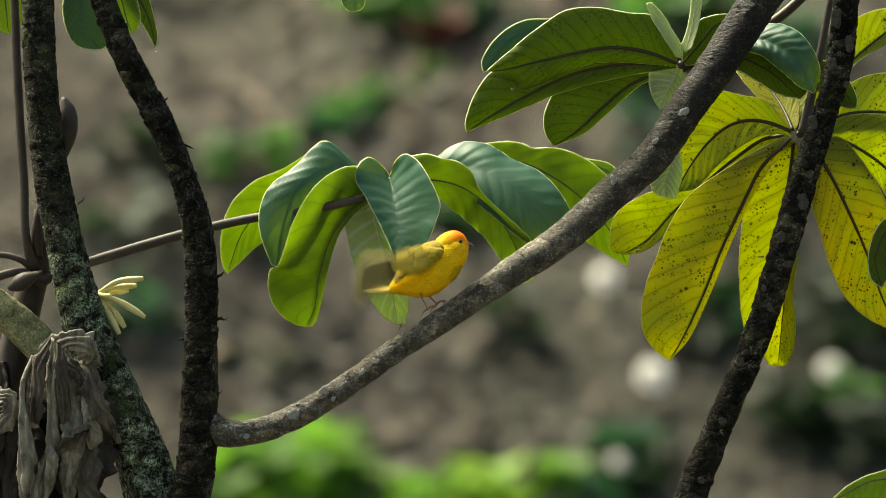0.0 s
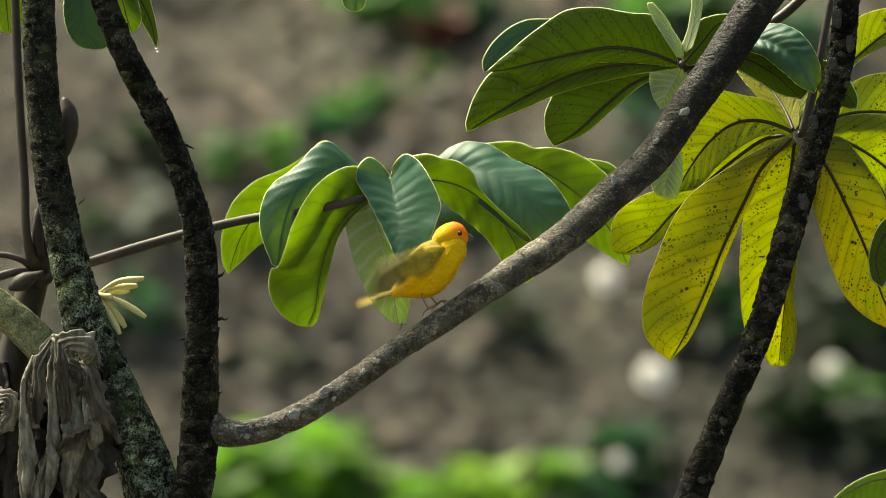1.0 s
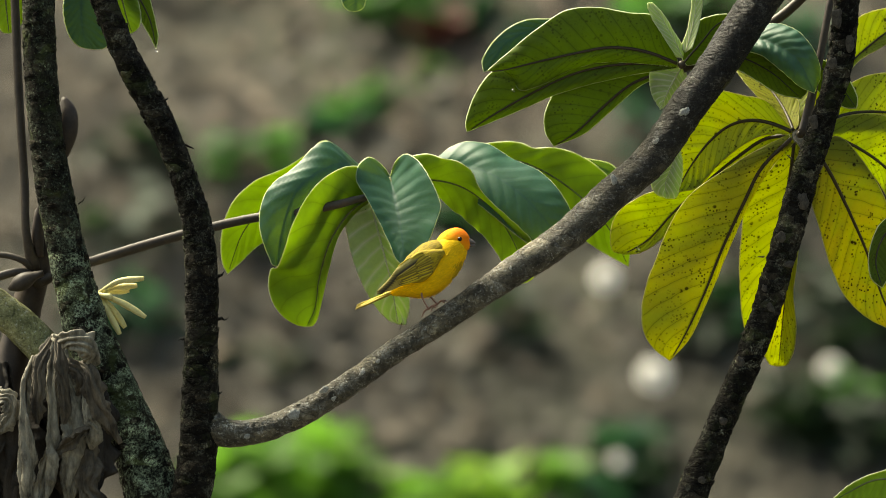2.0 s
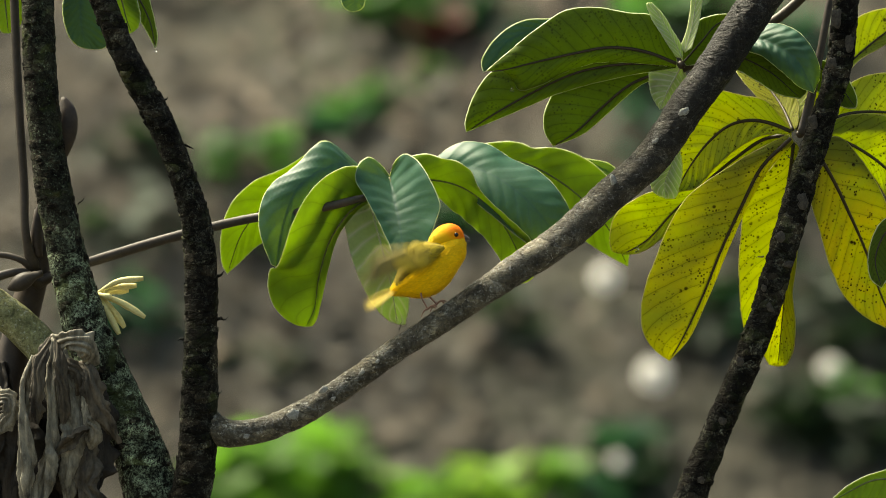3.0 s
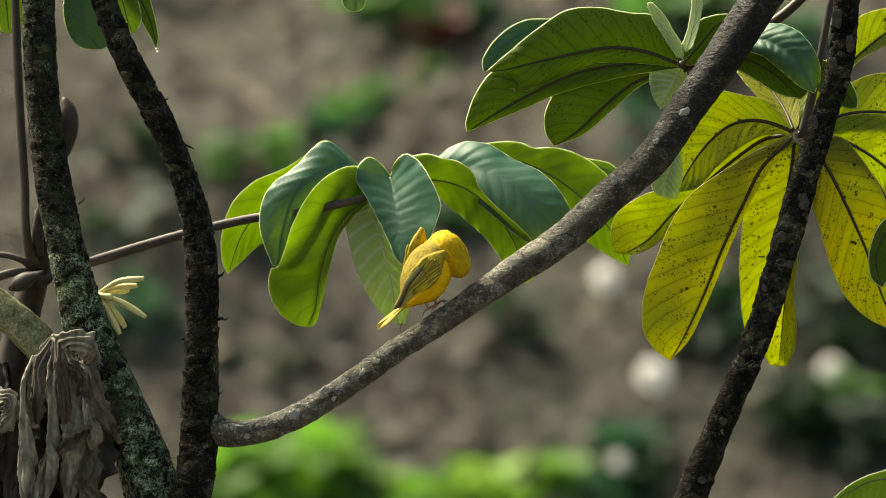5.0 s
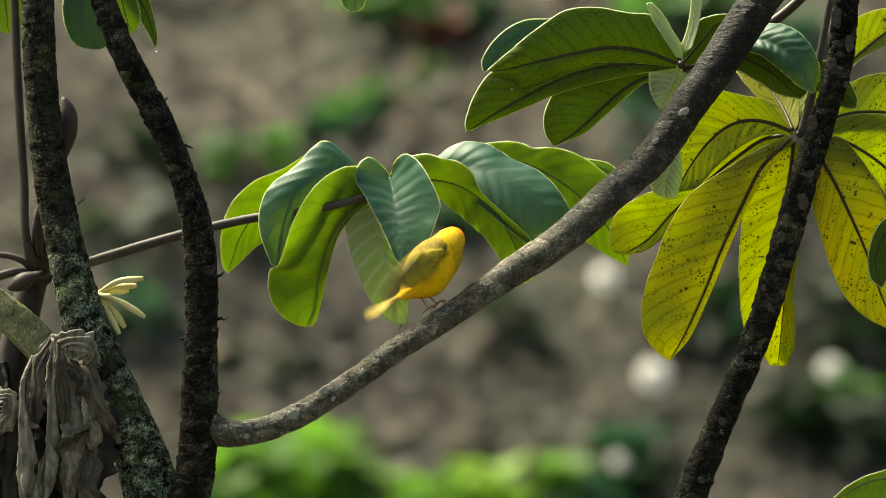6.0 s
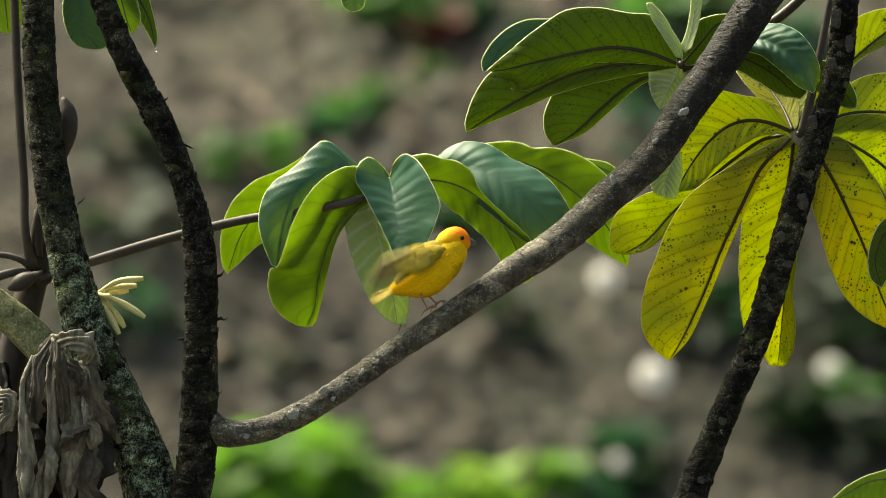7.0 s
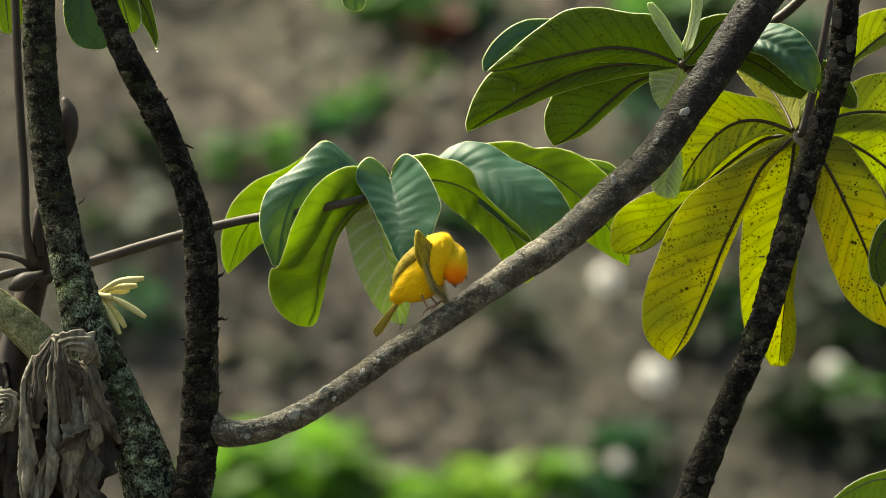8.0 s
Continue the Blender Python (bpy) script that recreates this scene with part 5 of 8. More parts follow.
    Bl([(0.3533, 0.04, 2.3124), (0.3252, 0.052, 2.2856), (0.3039, 0.063, 2.2437), (0.2843, 0.075, 2.2006), (0.2651, 0.087, 2.1515), (0.2448, 0.098, 2.108), (0.2319, 0.11, 2.0858)], [(0.3501, 0.045, 2.3165), (0.2964, 0.05, 2.2867), (0.2433, 0.06, 2.2454), (0.2309, 0.067, 2.2236), (0.2191, 0.074, 2.1937), (0.2084, 0.081, 2.1648), (0.204, 0.089, 2.1416), (0.2059, 0.096, 2.1138), (0.2177, 0.103, 2.0964), (0.2319, 0.11, 2.0858)],
      [(0.3559, 0.045, 2.3085), (0.3302, 0.06, 2.2788), (0.3088, 0.07, 2.2398), (0.2897, 0.08, 2.196), (0.2705, 0.09, 2.1486), (0.2489, 0.1, 2.1045), (0.2319, 0.11, 2.0858)], YELLOW, False, seed=53, rib_width=0.0021, arch=0.003)
    Bl([(0.3572, 0.06, 2.3087), (0.354, 0.074, 2.2784), (0.3478, 0.088, 2.2399), (0.3381, 0.102, 2.2006), (0.3261, 0.116, 2.1513), (0.3151, 0.13, 2.1052)], [(0.3532, 0.06, 2.3099), (0.3319, 0.07, 2.2784), (0.3104, 0.08, 2.2583), (0.3063, 0.09, 2.2237), (0.3039, 0.1, 2.1878), (0.3055, 0.11, 2.1484), (0.3094, 0.12, 2.1205), (0.3151, 0.13, 2.1052)],
      [(0.3613, 0.06, 2.3053), (0.3597, 0.074, 2.264), (0.3536, 0.088, 2.2121), (0.3422, 0.102, 2.1589), (0.3272, 0.116, 2.1147), (0.3151, 0.13, 2.1052)], OLD, False, seed=54, rib_width=0.0018)
    Bl([(0.3607, 0.07, 2.3054), (0.3582, 0.088, 2.2526), (0.3545, 0.105, 2.1948), (0.3496, 0.123, 2.1367), (0.3453, 0.14, 2.0795)], [(0.3561, 0.07, 2.3008), (0.3486, 0.082, 2.2352), (0.3423, 0.093, 2.1775), (0.3342, 0.105, 2.1311), (0.3284, 0.117, 2.095), (0.3348, 0.128, 2.0837), (0.3395, 0.14, 2.0806), (0.3453, 0.14, 2.0795)],
      [(0.3653, 0.07, 2.3008), (0.3647, 0.08, 2.2352), (0.3612, 0.09, 2.1832), (0.3583, 0.1, 2.1543), (0.3617, 0.11, 2.1194), (0.3593, 0.12, 2.0949), (0.3541, 0.13, 2.0826), (0.3507, 0.14, 2.08), (0.3453, 0.14, 2.0795)], YELLOW, False, seed=55, rib_width=0.0014)
    Bl([(0.3716, 0.04, 2.3084), (0.3915, 0.056, 2.2799), (0.4126, 0.072, 2.2398), (0.431, 0.088, 2.2006), (0.4506, 0.104, 2.1485), (0.4737, 0.12, 2.1007)], [(0.3699, 0.05, 2.3028), (0.3757, 0.06, 2.2454), (0.3837, 0.07, 2.2225), (0.3958, 0.08, 2.1833), (0.4138, 0.09, 2.1486), (0.4376, 0.1, 2.1277), (0.4568, 0.11, 2.1183), (0.4737, 0.12, 2.1007)],
      [(0.3768, 0.05, 2.3126), (0.4061, 0.06, 2.3122), (0.4246, 0.07, 2.2928), (0.4414, 0.08, 2.2687), (0.4554, 0.09, 2.2399), (0.4705, 0.1, 2.1948), (0.4811, 0.11, 2.1426), (0.4737, 0.12, 2.1007)], SHADED, False, seed=56, rib_width=0.0021)
    Bl([(0.3711, 0.05, 2.3132), (0.4012, 0.073, 2.3124), (0.4372, 0.095, 2.2954), (0.4735, 0.118, 2.2633), (0.5072, 0.14, 2.2093)], [(0.3711, 0.05, 2.3178), (0.4124, 0.068, 2.3354), (0.4528, 0.086, 2.3357), (0.4911, 0.104, 2.3152), (0.5133, 0.122, 2.2633), (0.5072, 0.14, 2.2093)],
      [(0.3739, 0.06, 2.3064), (0.4131, 0.08, 2.2975), (0.441, 0.1, 2.2747), (0.4691, 0.12, 2.2343), (0.5072, 0.14, 2.2093)], OLD, False, seed=57, rib_width=0.0021)
    Bl([(0.3711, 0.05, 2.3178), (0.4058, 0.073, 2.336), (0.4372, 0.095, 2.3405), (0.4747, 0.118, 2.3364), (0.5229, 0.14, 2.3159)], [(0.3711, 0.05, 2.3235), (0.4032, 0.068, 2.3549), (0.4193, 0.086, 2.3704), (0.454, 0.104, 2.3801), (0.4982, 0.122, 2.3678), (0.5229, 0.14, 2.3159)],
      [(0.3748, 0.055, 2.3121), (0.4071, 0.076, 2.3228), (0.449, 0.098, 2.329), (0.4864, 0.119, 2.3213), (0.5229, 0.14, 2.3159)], OLD, False, seed=58, rib_width=0.0021)
    Bl([(0.3567, 0.06, 2.3202), (0.3466, 0.087, 2.345), (0.3311, 0.113, 2.3688), (0.3115, 0.14, 2.3927)], [(0.3521, 0.06, 2.3179), (0.3266, 0.08, 2.3494), (0.3068, 0.1, 2.3731), (0.299, 0.12, 2.3887), (0.3115, 0.14, 2.3927)],
      [(0.3613, 0.06, 2.326), (0.3624, 0.08, 2.3506), (0.3484, 0.1, 2.3742), (0.3257, 0.12, 2.391), (0.3115, 0.14, 2.3927)], YELLOW, False, seed=59, rib_width=0.0018)
    Bl([(0.3612, 0.07, 2.3216), (0.361, 0.097, 2.3475), (0.3566, 0.123, 2.3748), (0.3505, 0.15, 2.3965)], [(0.3572, 0.07, 2.3239), (0.3467, 0.09, 2.3451), (0.3362, 0.11, 2.371), (0.3372, 0.13, 2.389), (0.3505, 0.15, 2.3965)],
      [(0.3653, 0.07, 2.3239), (0.3756, 0.09, 2.3451), (0.3756, 0.11, 2.3687), (0.3645, 0.13, 2.3895), (0.3505, 0.15, 2.3965)], OLD, False, seed=60, rib_width=0.0018)
    Bl([(0.3664, 0.07, 2.3239), (0.3968, 0.097, 2.3683), (0.4333, 0.123, 2.405), (0.4887, 0.15, 2.4467)], [(0.363, 0.07, 2.3296), (0.3789, 0.086, 2.3681), (0.403, 0.102, 2.409), (0.4242, 0.118, 2.4356), (0.4526, 0.134, 2.4467), (0.4887, 0.15, 2.4467)],
      [(0.3705, 0.07, 2.3216), (0.3985, 0.086, 2.3588), (0.4261, 0.102, 2.3928), (0.4457, 0.118, 2.4049), (0.4701, 0.134, 2.4205), (0.4887, 0.15, 2.4467)], OLD, False, seed=61, rib_width=0.0018)
    Bl([(0.2393, 0.06, 2.3053), (0.2324, 0.06, 2.284), (0.2261, 0.06, 2.2667), (0.2272, 0.06, 2.2518)], [(0.2376, 0.06, 2.3041), (0.2267, 0.06, 2.2869), (0.2134, 0.06, 2.2742), (0.2117, 0.06, 2.2662), (0.2186, 0.06, 2.2552), (0.2272, 0.06, 2.2518)],
      [(0.241, 0.06, 2.303), (0.2433, 0.06, 2.2811), (0.2399, 0.06, 2.2627), (0.2353, 0.06, 2.2518), (0.2272, 0.06, 2.2518)], FRESH_PALE, False, seed=65, rib_width=0.0005, arch=0.004)
    drop(b, (0.1996, 0.118, 2.1983), 0.0028)
    e = leaf(ob, (0.4894, 0.02, 2.2463), "dark green leaf hanging beside the yellow one")
    frond(e, [(0.4723, 0.02, 2.236), (0.4448, 0.02, 2.212), (0.4374, 0.02, 2.1891), (0.4437, 0.02, 2.1611)], [(0.4608, 0.02, 2.2383), (0.4437, 0.02, 2.2269), (0.4334, 0.02, 2.2063), (0.4305, 0.02, 2.1857), (0.4345, 0.02, 2.1686), (0.4437, 0.02, 2.1611)],
      [(0.4787, 0.03, 2.2281), (0.4585, 0.027, 2.2006), (0.4519, 0.023, 2.1754), (0.4437, 0.02, 2.1611)], MIDDLE, False, seed=62)
    part("petiole", tube([(0.4894, 0.02, 2.2463, 0.0046), (0.5384, 0.06, 2.2639, 0.0046), (0.6256, 0.13, 2.311, 0.0051)], 0.01, 10, origin=o), RIB, ob)
    g = leaf(ob, (0.4894, 0.02, 1.949), "green leaf reaching up from below")
    frond(g, [(0.4809, 0.02, 1.9661), (0.4323, 0.02, 1.965), (0.4094, 0.02, 1.9536), (0.3899, 0.02, 1.9421)], [(0.478, 0.02, 1.9862), (0.4483, 0.02, 1.9764), (0.4265, 0.02, 1.969), (0.4065, 0.02, 1.9576), (0.3899, 0.02, 1.9421)],
      [(0.478, 0.02, 1.9318), (0.4323, 0.02, 1.9347), (0.4094, 0.02, 1.9347), (0.3899, 0.02, 1.9421)], FRESH, False, seed=63)
    part("petiole", tube([(0.4894, 0.02, 1.949, 0.0046), (0.5508, 0.07, 1.9644, 0.0046), (0.6469, 0.14, 1.991, 0.0051)], 0.01, 10, origin=o), RIB, ob)
    h = leaf(ob, (-0.0826, 0.04, 2.4931), "tip of a green leaf hanging from above")
    frond(h, [(-0.0912, 0.04, 2.473), (-0.0895, 0.04, 2.4529), (-0.0906, 0.04, 2.4415)], [(-0.1055, 0.04, 2.473), (-0.1032, 0.04, 2.4529), (-0.0992, 0.04, 2.4449), (-0.0956, 0.04, 2.4422), (-0.0906, 0.04, 2.4415)],
      [(-0.0757, 0.04, 2.473), (-0.0791, 0.04, 2.4529), (-0.082, 0.04, 2.4449), (-0.0856, 0.04, 2.4422), (-0.0906, 0.04, 2.4415)], FRESH, True, seed=64)
    part("petiole", tube([(-0.0826, 0.04, 2.4931, 0.004), (0.0669, 0.08, 2.6045, 0.0046), (0.3565, 0.1, 2.6752, 0.0051), (0.5968, 0.12, 2.6882, 0.0057)], 0.02, 10, origin=o), RIB, ob)
    return ob


right_cecropia()


# ---- the bird ----
def rgb_head():
    m = Mat("head_feathers")
    v = m.coords("Object")
    sep = m.n("ShaderNodeSeparateXYZ")
    m.link(v, sep.inputs[0])
    f = m.math("ADD", m.math("MULTIPLY", sep.outputs[0], 38.0), m.math("MULTIPLY", sep.outputs[2], 42.0))
    f = m.math("ADD", f, m.math("MULTIPLY", m.math("SUBTRACT", m.noise(v, 120, 3), 0.5), 0.12))
    c = m.ramp(m.math("ADD", f, 0.42), (0.0, (0.6, 0.38, 0.011)), (0.3, (0.74, 0.4, 0.008)), (0.5, (0.82, 0.35, 0.006)), (0.75, (0.85, 0.27, 0.006)), (1.0, (0.82, 0.19, 0.004)))
    m.colour(c)
    m.bump(m.noise(m.coords("Object", (1, 2.5, 2.5)), 500, 4, 0.7), 0.6, 0.0008)
    m.set(Roughness=0.8, Specular_IOR_Level=0.2)
    return m.m


def feathers(name, a, b, scale=260, stretch=(0.35, 1, 1), back=None, level=0.0, front=None):
    m = Mat(name)
    v = m.coords("Object", stretch)
    c = m.mix(m.ramp(m.noise(v, scale * 0.35, 4, 0.6, 0.4), (0.35, (0, 0, 0)), (0.65, (1, 1, 1))), a, b)
    if back:
        # the back of the bird is olive, its underside yellow
        sep = m.n("ShaderNodeSeparateXYZ")
        m.link(m.coords("Object"), sep.inputs[0])
        f = sep.outputs[2]
        if front is not None:
            # the throat and upper breast stay yellow all round
            f = m.math("SUBTRACT", f, m.math("MULTIPLY", m.math("MAXIMUM", m.math("SUBTRACT", sep.outputs[0], front), 0.0), 1.6))
        f = m.math("ADD", m.math("MULTIPLY", m.math("SUBTRACT", f, level), 90.0), m.noise(v, scale, 3, 0.6))
        c = m.mix(m.ramp(f, (0.3, (0, 0, 0)), (0.85, (1, 1, 1))), c, m.mix(m.ramp(m.noise(v, scale * 1.2, 4, 0.7, 0.5), (0.4, (0, 0, 0)), (0.6, (1, 1, 1))), back, tuple(0.45 * x for x in back)))
    c = m.mix(0.6, c, m.ramp(m.noise(v, scale * 3, 3, 0.7), (0.3, (0.65, 0.65, 0.65)), (0.7, (1.25, 1.25, 1.25))), "MULTIPLY")
    c = m.mix(1.0, c, m.ramp(m.n("ShaderNodeNewGeometry").outputs["Random Per Island"], (0.0, (0.93, 0.93, 0.92)), (1.0, (1.05, 1.05, 1.05))), "MULTIPLY")
    m.colour(c)
    m.bump(m.noise(v, scale * 2, 4, 0.7), 0.7, 0.0008)
    m.set(Roughness=0.8, Specular_IOR_Level=0.2)
    return m.m


YELLOW_DOWN = feathers("yellow_down", (0.9, 0.52, 0.008), (0.8, 0.45, 0.01))
BODY_DOWN = feathers("body_down", (0.9, 0.55, 0.011), (0.8, 0.48, 0.012), back=(0.42, 0.3, 0.013), level=0.006, front=0.02)
NECK_DOWN = feathers("neck_down", (0.68, 0.43, 0.01), (0.44, 0.295, 0.011), scale=1300, stretch=(0.3, 1, 1))
OLIVE_DOWN = feathers("olive_down", (0.33, 0.24, 0.013), (0.12, 0.088, 0.01), scale=1600, stretch=(0.3, 1, 1))
VANE = feathers("olive_vane", (0.44, 0.325, 0.02), (0.2, 0.145, 0.016), scale=1100, stretch=(0.2, 1, 1))
HEAD_DOWN = rgb_head()


def edged(name, edge, core, half, rim):
    """A feather vane with a dusky core and a pale outer edge."""
    m = Mat(name)
    v = m.coords("Object")
    sep = m.n("ShaderNodeSeparateXYZ")
    m.link(v, sep.inputs[0])
    f = m.math("ADD", m.math("MULTIPLY", sep.outputs[2], 0.5 / half), m.math("MULTIPLY", m.noise(m.coords("Object", (0.2, 1, 1)), 300, 3), 0.08))
    f = m.math("ADD", f, 0.46)
    soft = tuple(0.45 * x + 0.55 * y for x, y in zip(core, edge))
    c = m.ramp(f, (0.0, edge), (rim, edge), (rim + 0.07, core), (rim + 0.2, core), (rim + 0.45, soft))
    c = m.mix(0.5, c, m.ramp(m.noise(m.coords("Object", (0.3, 1, 1)), 900, 3, 0.7), (0.3, (0.65, 0.65, 0.65)), (0.7, (1.25, 1.25, 1.25))), "MULTIPLY")
    m.colour(c)
    m.bump(m.noise(m.coords("Object", (0.25, 1, 1)), 900, 3, 0.7), 0.5, 0.0005)
    m.set(Roughness=0.75, Specular_IOR_Level=0.25)
    return m.m


FLIGHT = edged("flight_vane", (0.46, 0.38, 0.1), (0.05, 0.042, 0.026), 0.0042, 0.11)
COVERT = edged("covert_vane", (0.52, 0.395, 0.028), (0.15, 0.11, 0.014), 0.0027, 0.22)
TAIL_EDGED = edged("tail_edged_vane", (0.5, 0.385, 0.06), (0.19, 0.145, 0.03), 0.0028, 0.2)
BEAK = plain("beak_horn", (0.06, 0.05, 0.05), (0.12, 0.10, 0.09), 200, 0.35, 0.2)
EYE = plain("eye", (0.004, 0.003, 0.003), (0.008, 0.005, 0.004), 200, 0.08, 0.0)
SKIN = plain("leg_skin", (0.2, 0.1, 0.07), (0.3, 0.165, 0.12), 300, 0.5, 0.4)


def loft(sections, sides=24, bm=None, material=0, ruffle=0.0, seed=0, plumes=0, size=(0.008, 0.003), lift=0.0012, below=2.0):
    """A closed body through (x, z, half height, half width) along x."""
    bm = bm or bmesh.new()
    loops = []
    rows = spline([(x, 0, z, h, w) for x, z, h, w in sections], 0.0025)
    for row in rows:
        loop = []
        for k in range(sides):
            a = 2 * math.pi * k / sides
            q = Vector((row[0], row[4] * math.cos(a), row[2] + row[3] * math.sin(a)))
            if ruffle:
                d = Vector((0, math.cos(a), math.sin(a)))
                q += d * ruffle * (noise.noise(q * 130 + Vector((seed, 0, 0))) + 0.6 * noise.noise(q * 330))
            loop.append(bm.verts.new(q))
        loops.append(loop)
    for a, b in zip(loops, loops[1:]):
        for k in range(sides):
            bm.faces.new((a[k], b[k], b[(k + 1) % sides], a[(k + 1) % sides])).material_index = material
    bm.faces.new(loops[0])
    bm.faces.new(loops[-1][::-1])
    bmesh.ops.recalc_face_normals(bm, faces=bm.faces[:])
    rng = random.Random(seed + 17)
    for _ in range(plumes):
        # one contour feather: a small curved blade that points to the rear
        i, k = rng.randrange(1, len(loops) - 1), rng.random() * sides
        a = loops[i][int(k) % sides].co.lerp(loops[i][(int(k) + 1) % sides].co, k % 1)
        r = loops[i - 1][int(k) % sides].co.lerp(loops[i - 1][(int(k) + 1) % sides].co, k % 1)
        ang = 2 * math.pi * k / sides
        if math.sin(ang) > below:
            continue
        nrm = Vector((0, math.cos(ang), math.sin(ang)))
        way = ((r - a).normalized() + Vector((0, rng.gauss(0, 0.16), rng.gauss(0, 0.16)))).normalized()
        out = (nrm - way * nrm.dot(way)).normalized()
        cross = way.cross(out)
        ln, wd = size[0] * rng.uniform(0.7, 1.3), size[1] * rng.uniform(0.75, 1.25)
        last = None
        for t, w, h in ((0, 0.5, -0.0003), (0.35, 1.0, 0.00012), (0.7, 0.85, 0.6 * lift + 0.0001), (1.0, 0.2, lift * rng.uniform(0.5, 1.6) - 0.0001)):
            c = a + way * ln * t + out * h
            row = [bm.verts.new(c - cross * wd * w - out * 0.25 * wd * w), bm.verts.new(c), bm.verts.new(c + cross * wd * w - out * 0.25 * wd * w)]
            if last:
                for j in (0, 1):
                    bm.faces.new((last[j], row[j], row[j + 1], last[j + 1])).material_index = material
            last = row
    return bm


def feather(length, width, bow, camber=0.12, cut=0.25):
    """A vane with thickness that lies along -x, its quill at the origin."""
    bm = bmesh.new()
    n = 9
    rows = []
    for i in range(n + 1):
        t = i / n
        w = width * min(1, 0.35 + 2.2 * t) * (math.sqrt(max(0.02, 1 - ((t - 1 + cut) / cut) ** 2)) if t > 1 - cut else 1)
        c = Vector((-length * t, 0, -bow * t * t))
        rows.append([[bm.verts.new(c + Vector((0, side * 0.00035, 0)) + Vector((0, -camber * w * (1 - s * s), s * w))) for s in (-1, -0.4, 0.2, 1)] for side in (-1, 1)])
    for a, b in zip(rows, rows[1:]):
        for side in (0, 1):
            for k in range(3):
                bm.faces.new((a[side][k], b[side][k], b[side][k + 1], a[side][k + 1]))
        for k in (0, 3):
            bm.faces.new((a[0][k], a[1][k], b[1][k], b[0][k]))
    bm.faces.new((rows[0][0] + rows[0][1][::-1]))
    bm.faces.new((rows[-1][0] + rows[-1][1][::-1]))
    bmesh.ops.recalc_face_normals(bm, faces=bm.faces[:])
    return bm


QUILLS = []
TAIL_QUILLS = []


def wing(owner, side):
    """A half-open wing in its own space: shoulder at the origin, tip towards -x; outer face towards -y for side -1."""
    name = "wing"
    bm = loft([(0.006, 0.0, 0.002, 0.002), (-0.002, 0.0, 0.0065, 0.0040), (-0.014, -0.001, 0.0125, 0.005), (-0.03, -0.003, 0.0130, 0.004), (-0.044, -0.004, 0.004, 0.002)], 16, ruffle=0.0003, seed=side + 3)
    ob = part(name, bm, VANE, owner, "olive wing with dusky flight feathers")
    # flight feathers that converge on the folded tip, two rows of coverts over them
    quills = []
    for i in range(9):
        t = i / 8
        f = part("flight_feather", feather(0.054 - 0.018 * t, 0.0042, 0.0), FLIGHT, ob)
        rest = (-0.018 + 0.004 * t, side * (0.0004 + 0.0005 * i), -0.0085 + 0.016 * t, 7 - 14 * t)
        f.matrix_basis = pose(*rest[:3], 0, rest[3], 0)
        quills.append((f, rest, t))
    rng = random.Random(6)
    for x0, ln, lift, n in ((-0.024, 0.026, 0.0038, 9), (-0.012, 0.017, 0.0043, 9)):
        for i in range(n):
            t = i / (n - 1)
            f = part("covert", feather(ln * rng.uniform(0.8, 1.15), 0.0027, 0.0005, cut=0.5), COVERT, ob)
            f.matrix_basis = pose(x0 + 0.006 * t * (1 - t) + rng.uniform(-0.002, 0.002), side * (lift + 0.0003 * math.sin(3.1 * t)), -0.0115 + 0.021 * t, side * (10 - 20 * t), 10 - 16 * t + rng.uniform(-4, 4), 0)
    QUILLS.append(quills)
    return ob


